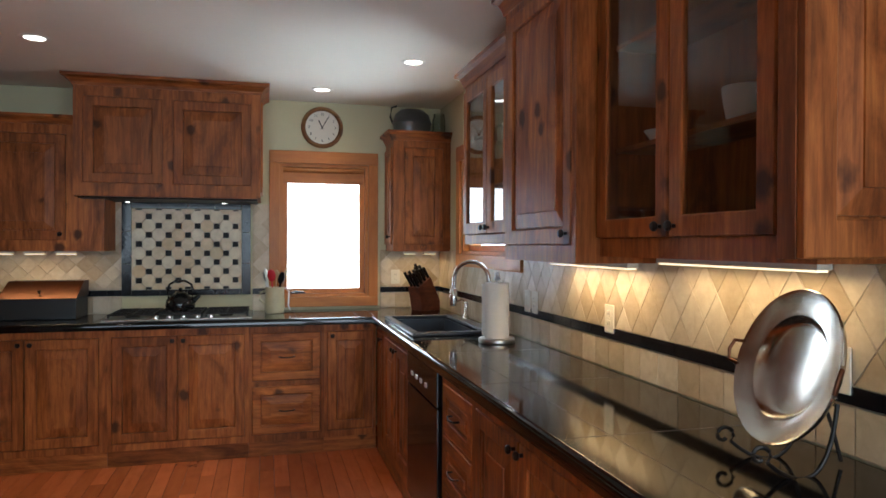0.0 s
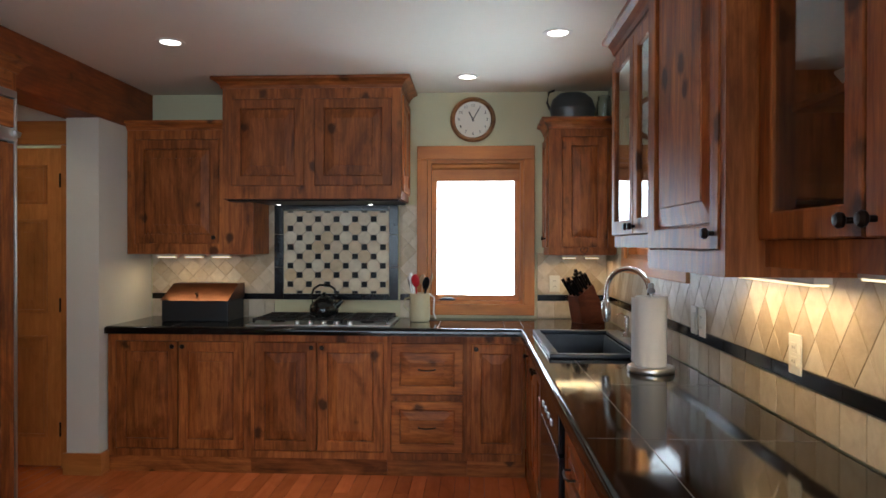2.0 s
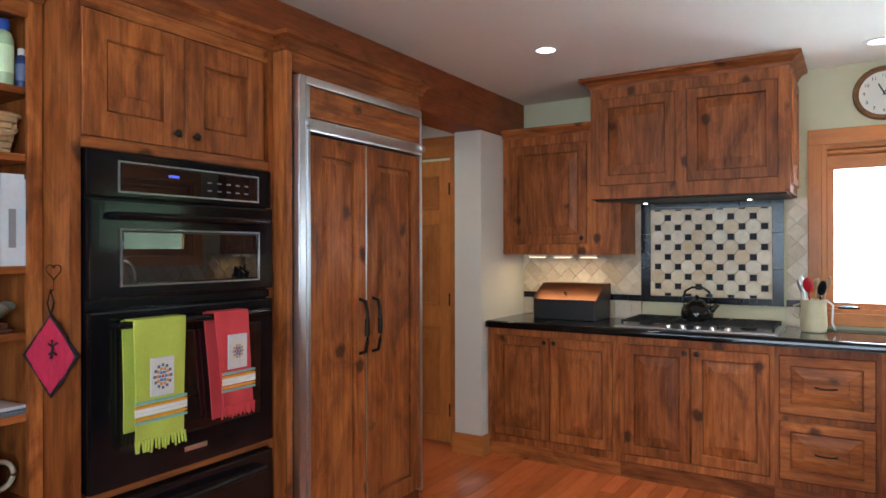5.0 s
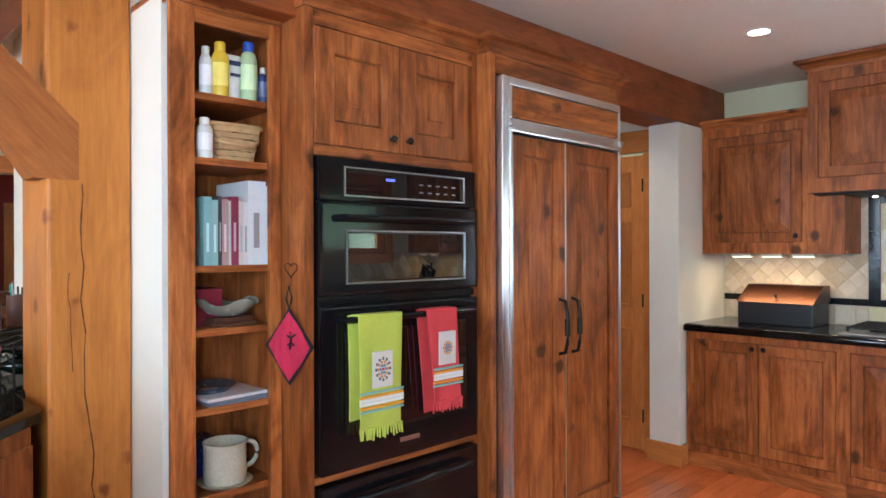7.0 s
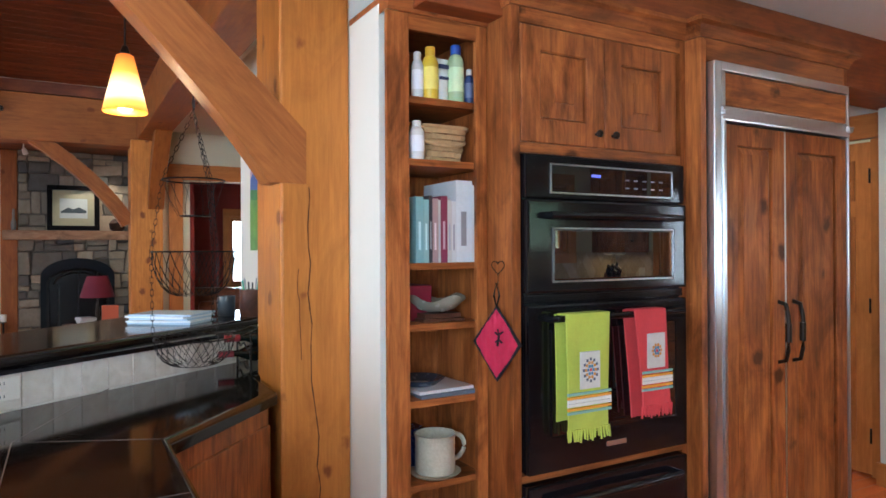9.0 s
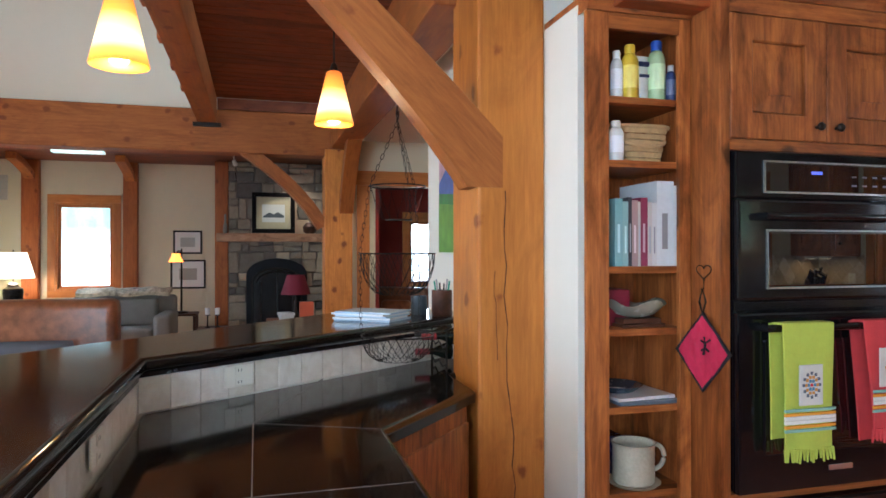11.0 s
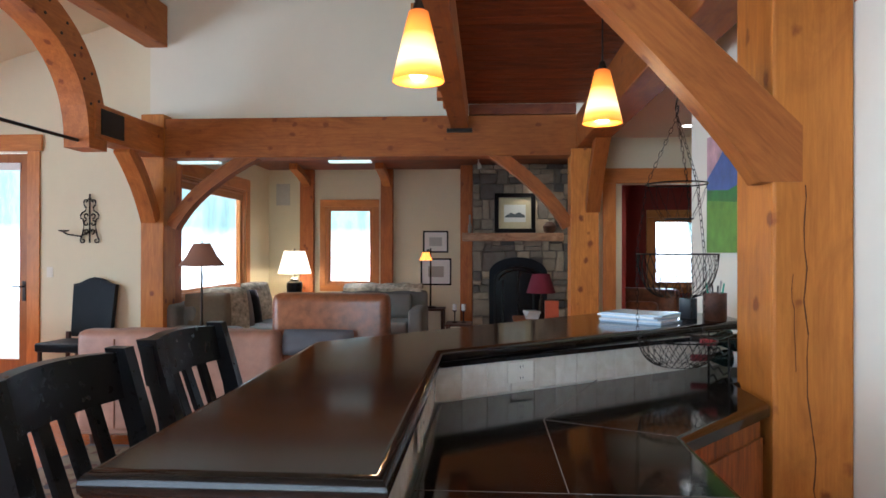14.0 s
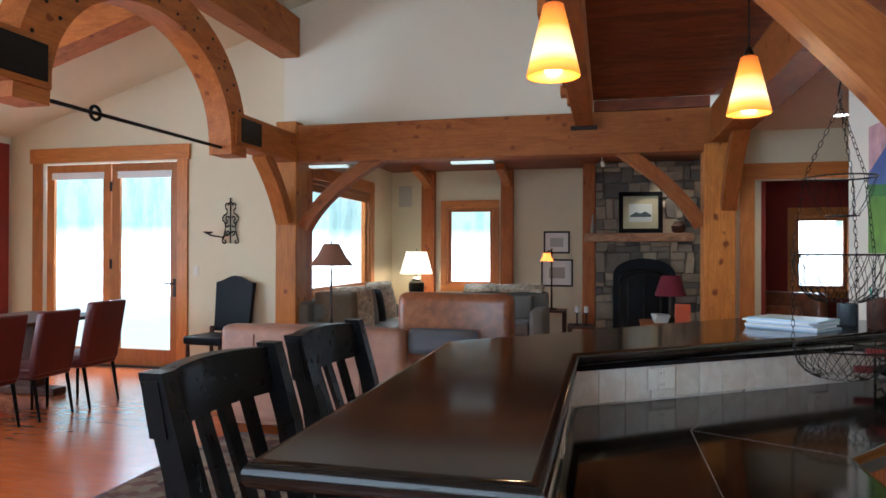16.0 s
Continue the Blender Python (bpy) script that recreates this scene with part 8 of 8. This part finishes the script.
table_lamp("table lamp with a dark red shade", pose(-7.02, 0.80, 0.72), bronze, plain("maroon_shade", (0.16, 0.015, 0.03), 0.9), [(0.08, 0), (0.06, 0.03), (0.02, 0.08), (0.012, 0.2)], [(0.15, 0.26), (0.152, 0.262), (0.09, 0.46), (0.087, 0.46), (0.148, 0.26)], 0)
b = BM()
box(b, -0.03, 0.03, -0.07, 0.07, 0, 0.19, 0.003)
bx = solid("orange_box", b, dyed("orange_card", (0.55, 0.10, 0.03)), "orange and cream boxed card on the side table", "box", m=pose(-6.88, 0.90, 0.7205))
for k in range(3):
    b = BM()
    box(b, -0.09, 0.09, -0.065, 0.065, 0, 0.026, 0.002)
    solid("book", b, dyed("pale_cover", (0.55, 0.56, 0.55)), "pale book stacked on the side table", "book", "books by the hearth", m=pose(-6.95, 0.70, 0.7205 + 0.0265 * k, 0, 0, 8 * k))
sp = thing("wall_speaker", "white flush wall speaker", "speaker", pose(XF + 0.002, -2.99, 2.31, 0, 0, 90))
b = BM()
box(b, -0.11, 0.11, -0.01, 0, -0.17, 0.17, 0.003)
part("grille", b, plain("white_mesh", (0.5, 0.48, 0.42), 0.9), sp)
for y, hl in ((-2.80, 0.22), (-1.19, 0.22)):
    t = thing("recessed_light", "flush rectangular ceiling fixture under the beam", "ceiling light", pose(-6.86, y, 2.358), "alcove lights")
    b = BM()
    box(b, -0.05, 0.05, -hl, hl, -0.02, 0, 0.003)
    part("diffuser", b, glow("cool_diffuser", (0.85, 1.0, 0.85), 0.8), t)
sl = thing("spot_light", "small white spot lamp on the hearth", "light", pose(-9.2, 0.12, 2.63))
b = BM()
cyl(b, (0, 0, 0), (-0.03, 0.02, -0.06), 0.025, 0.03, 14)
part("can", b, whiteplastic, sl)
b = BM()
cyl(b, (0, 0, 0), (0, 0, 0.069), 0.008, seg=8)
part("stem", b, whiteplastic, sl)
spot_lamp("hearth_light", (-9.5, 0.95, 2.62), 30, (1.0, 0.8, 0.55), 1.6)

# ---- dining end ----
def upholstered_chair(label, m, material, group="dining chairs"):
    t = thing("dining_chair", label, "chair", m, group)
    part("seat", soft(0.47, 0.46, 0.12, 0.035), material, t, smooth=True, m=pose(0, 0, 0.38))
    b = soft(0.47, 0.09, 0.58, 0.03)
    for v in b.verts:
        v.co.y += 0.10 * (v.co.z / 0.58) ** 1.3
        v.co.z += 0.02 * (1 - (v.co.x / 0.235) ** 2) * (v.co.z > 0.5)
    part("backrest", b, material, t, smooth=True, m=pose(0, 0.20, 0.42))
    for x in (-0.20, 0.20):
        for y, q in ((-0.19, 0), (0.20, 0.07)):
            b = BM()
            cyl(b, (x, y + q, 0), (x, y, 0.385), 0.016, 0.024, 4)
            part("leg", b, blackwood, t)
    return t


redleather = plain("oxblood_leather", (0.11, 0.014, 0.012), 0.4, 0, 0.25, 10, 0.1)
dc = upholstered_chair("oxblood leather dining chair with black legs", pose(-5.21, -4.55, 0, 0, 0, 3) @ Matrix.Scale(0.95, 4), redleather)
copy_thing(dc, pose(-4.71, -4.58, 0, 0, 0, 2) @ Matrix.Scale(0.95, 4))
copy_thing(dc, pose(-4.18, -4.60, 0, 0, 0, 4) @ Matrix.Scale(0.95, 4))
dt = thing("dining_table", "dark wooden pedestal dining table", "table", pose(-4.7, -5.35, 0))
b = BM()
box(b, -1.25, 1.05, -0.5, 0.5, 0.725, 0.76, 0.01)
part("tabletop", b, darkwood, dt)
for x in (-0.75, 0.55):
    b = BM()
    box(b, x - 0.09, x + 0.09, -0.13, 0.13, 0.08, 0.724, 0.012)
    part("pedestal", b, darkwood, dt)
    b = BM()
    box(b, x - 0.08, x + 0.08, -0.36, 0.36, 0, 0.079, 0.015)
    part("foot", b, darkwood, dt)
b = BM()
box(b, -0.66, 0.46, -0.04, 0.04, 0.22, 0.32, 0.006)
part("stretcher", b, darkwood, dt)
bk = thing("side_chair", "black leather side chair with a nailed arched back", "chair", pose(-6.55, -4.0, 0, 0, 0, 84))
part("seat", soft(0.50, 0.46, 0.09, 0.03), blackleather, bk, smooth=True, m=pose(0, 0, 0.40))
b = BM()
prism(b, [(-0.23, 0.50), (0.23, 0.50), (0.25, 1.06)] + [(0.25 - 0.5 * k / 10, 1.06 + 0.075 * math.sin(math.pi * k / 10) ** 2) for k in range(11)] + [(-0.25, 1.06)], 1, -0.03, 0.03)
bmesh.ops.remove_doubles(b, verts=b.verts, dist=1e-4)
part("backrest", b, blackleather, bk, m=pose(0, 0.235, 0, -7))
for x in (-0.21, 0.21):
    for y in (-0.19, 0.20):
        b = BM()
        lathe(b, [(0.016, 0), (0.022, 0.10), (0.016, 0.14), (0.025, 0.2), (0.02, 0.41)], (x, y, 0), 12)
        part("leg", b, darkwood, bk, smooth=True)
    b = BM()
    box(b, x - 0.02, x + 0.02, 0.19, 0.23, 0.40, 0.56, 0.004)
    part("back_post", b, darkwood, bk)

for k in range(13):
    x = -0.225 + 0.45 * k / 12
    b = BM()
    lathe(b, [(0.007, 0), (0.006, 0.003), (0, 0.005)], seg=8)
    part("nailhead", b, bronze, bk, "", True, pose(0, 0.235, 0, -7) @ pose(x, -0.031, 1.045 + 0.07 * math.sin(math.pi * k / 12) ** 2, 90))
# wrought iron sconce on the west wall
sc = thing("wall_sconce", "black wrought-iron scroll sconce with a candle arm", "sconce", pose(XW + 0.012, -4.06, 1.74, 0, 0, 90))


def scroll(cx, cz, r, start, turn, n=16, grow=0.75):
    return [(cx + r * (1 - grow * k / n) * math.cos(start + turn * k / n), -0.012, cz + r * (1 - grow * k / n) * math.sin(start + turn * k / n)) for k in range(n + 1)]


for s in (-1, 1):
    b = BM()
    tube(b, [(s * x, -0.012, z) for x, z in ((0.022, 0.205), (0.03, 0.225), (0.055, 0.225), (0.068, 0.20), (0.06, 0.165), (0.04, 0.14), (0.045, 0.11), (0.085, 0.085), (0.105, 0.055), (0.10, 0.025), (0.075, 0.015), (0.065, -0.03), (0.07, -0.10), (0.085, -0.16), (0.10, -0.20))] + [(s * x, y, z) for x, y, z in scroll(0.075, -0.215, 0.032, 0.5, -5.5)], 0.008, 6)
    part("lyre_scroll", b, iron, sc, smooth=True)
    for cx, cz, r, st, tn in ((0.034, 0.055, 0.034, -1.6, 5.2), (0.036, -0.03, 0.036, 1.6, -5.2), (0.03, -0.115, 0.032, -1.6, 5.0)):
        b = BM()
        tube(b, [(s * x, y, z) for x, y, z in scroll(cx, cz, r, st, tn)], 0.008, 6)
        part("scroll", b, iron, sc, smooth=True)
b = BM()
tube(b, [(0, -0.012, 0.29), (0, -0.012, 0.22), (0, -0.012, -0.24)], 0.009, 8)
tube(b, [(-0.04, -0.012, 0.20), (0, -0.012, 0.25), (0.04, -0.012, 0.20)], 0.007, 6)
part("stem", b, iron, sc, smooth=True)
b = BM()
tube(b, [(0, -0.012, -0.12), (-0.08, -0.05, -0.17), (-0.2, -0.09, -0.15), (-0.235, -0.10, -0.13)], 0.008, 8)
part("arm", b, iron, sc, smooth=True)
b = BM()
lathe(b, [(0.01, -0.13), (0.05, -0.115), (0.055, -0.105), (0, -0.108)], (-0.235, -0.10, 0), 14)
part("drip_pan", b, iron, sc, smooth=True)
wall_plate("cream switch plate beside the french doors", pose(XW + 0.002, -4.52, 1.18, 0, 0, 90), "switch")

# rug by the stools
rg = thing("area_rug", "dark patterned wool rug under the sofa", "rug", pose(-3.6, -1.75, 0.001))
rugm, n_, l_, p_ = mat("persian_wool")
v_ = coords(n_, l_, (1, 1, 1))
vo_ = n_.new("ShaderNodeTexVoronoi")
vo_.inputs["Scale"].default_value = 14
l_.new(v_, vo_.inputs["Vector"])
r_ = ramp(n_, [(0.0, (0.02, 0.015, 0.015)), (0.3, (0.10, 0.035, 0.025)), (0.6, (0.22, 0.16, 0.10)), (1.0, (0.03, 0.03, 0.04))])
l_.new(vo_.outputs["Color"], r_.inputs[0])
l_.new(r_.outputs[0], p_.inputs["Base Color"])
p_.inputs["Roughness"].default_value = 0.95
b = BM()
box(b, -1.0, 1.3, -0.9, 0.95, 0, 0.012, 0.003)
part("weave", b, rugm, rg)
b = BM()
box(b, -1.06, -1.0, -0.9, 0.95, 0, 0.008, 0.002)
part("border", b, navycloth, rg)

# landscape painting on the side of the post wall
pa = thing("landscape_painting", "unframed canvas of a blue mountain over a flowering meadow", "painting", pose(-3.26, 1.463, 1.41) @ Matrix.Diagonal((1, 1, 0.94, 1)))
b = BM()
box(b, -0.42, 0.42, -0.035, 0, 0, 0.66, 0.003)
cv = part("canvas", b, paper, pa)


def paint_layer(name, outline, colour, k):
    b = BM()
    prism(b, outline, 1, -0.0362 - 0.0006 * k, -0.0355 - 0.0006 * k)
    part(name, b, plain("paint_" + name, colour, 0.6, 0, 0.45, 12), cv)


paint_layer("sky", [(-0.42, 0.30), (0.42, 0.30), (0.42, 0.66), (-0.42, 0.66)], (0.52, 0.32, 0.36), 0)
paint_layer("mountain", [(-0.42, 0.30), (-0.42, 0.42), (-0.22, 0.52), (-0.05, 0.64), (0.08, 0.54), (0.25, 0.47), (0.42, 0.40), (0.42, 0.30)], (0.07, 0.11, 0.30), 1)
paint_layer("hill", [(-0.42, 0.22), (-0.42, 0.36), (-0.1, 0.33), (0.2, 0.37), (0.42, 0.32), (0.42, 0.22)], (0.05, 0.16, 0.05), 2)
paint_layer("meadow", [(-0.42, 0.0), (0.42, 0.0), (0.42, 0.29), (0.0, 0.26), (-0.42, 0.30)], (0.13, 0.26, 0.05), 3)

# side hall: recessed light; study: armchair and a dark desk
t = thing("recessed_light", "round recessed hall light, switched on", "ceiling light", pose(-6.15, 2.06, 2.56), "recessed lights")
b = BM()
lathe(b, [(0.06, -0.002), (0.06, -0.006), (0.085, -0.004), (0.088, 0.0), (0.06, -0.0005)], seg=28)
part("trim_ring", b, whiteplastic, t, "", True)
b = BM()
cyl(b, (0, 0, -0.0035), (0, 0, -0.001), 0.059, seg=28)
part("lens", b, can_glow, t)
spot_lamp("can_light", (-6.15, 2.06, 2.53), 25, (1.0, 0.84, 0.62), 2.2)
sofa("study_armchair", "worn dark leather armchair in the study", pose(-7.9, 2.0, 0, 0, 0, 60), 0.8, leather, 0.8, 0.98, 0.6, 1, "armchair")

# ---- floor boards ----
bd_root = thing("floor_boards", "warm orange-red fir strip floor with a satin finish", "floor", kind="structure")
BWD = 0.088
rb = random.Random(11)
base_meshes = {}


def board_mesh(ln):
    if ln not in base_meshes:
        b = BM()
        box(b, 0.0008, BWD - 0.0008, 0.0008, ln - 0.0008, -0.0215, 0.0, 0.0015)
        base_meshes[ln] = mesh("board", b, boards)
    return base_meshes[ln]


far = BM()
count = 0
x = -6.95
while x < 1.4:
    y = -7.2 - rb.choice((0.0, 0.3, 0.6, 0.9))
    while y < 5.4:
        ln = rb.choice((0.9, 1.2, 1.5, 1.8))
        near = -2.1 < x < 0.75 and y + ln > 1.6
        if near and count < 300:
            o = new("board", board_mesh(ln))
            o.parent, o.location = bd_root, (x, y, 0)
            count += 1
        else:
            vs = [far.verts.new(p) for p in ((x + 0.0012, y + 0.001, -0.002), (x + BWD - 0.0012, y + 0.001, -0.002), (x + BWD - 0.0012, y + ln - 0.001, -0.002), (x + 0.0012, y + ln - 0.001, -0.002))]
            far.faces.new(vs)
        y += ln
    x += BWD
fb = part("more_boards", far, boards, bd_root)
fb["kind"] = "stuff"
bx = BM()
box(bx, XF, -6.955, AY, 1.62, -0.0215, -0.002)
box(bx, -9.05, -6.955, 1.66, 4.2, -0.0215, -0.002)
part("alcove_boards", bx, boards, bd_root)
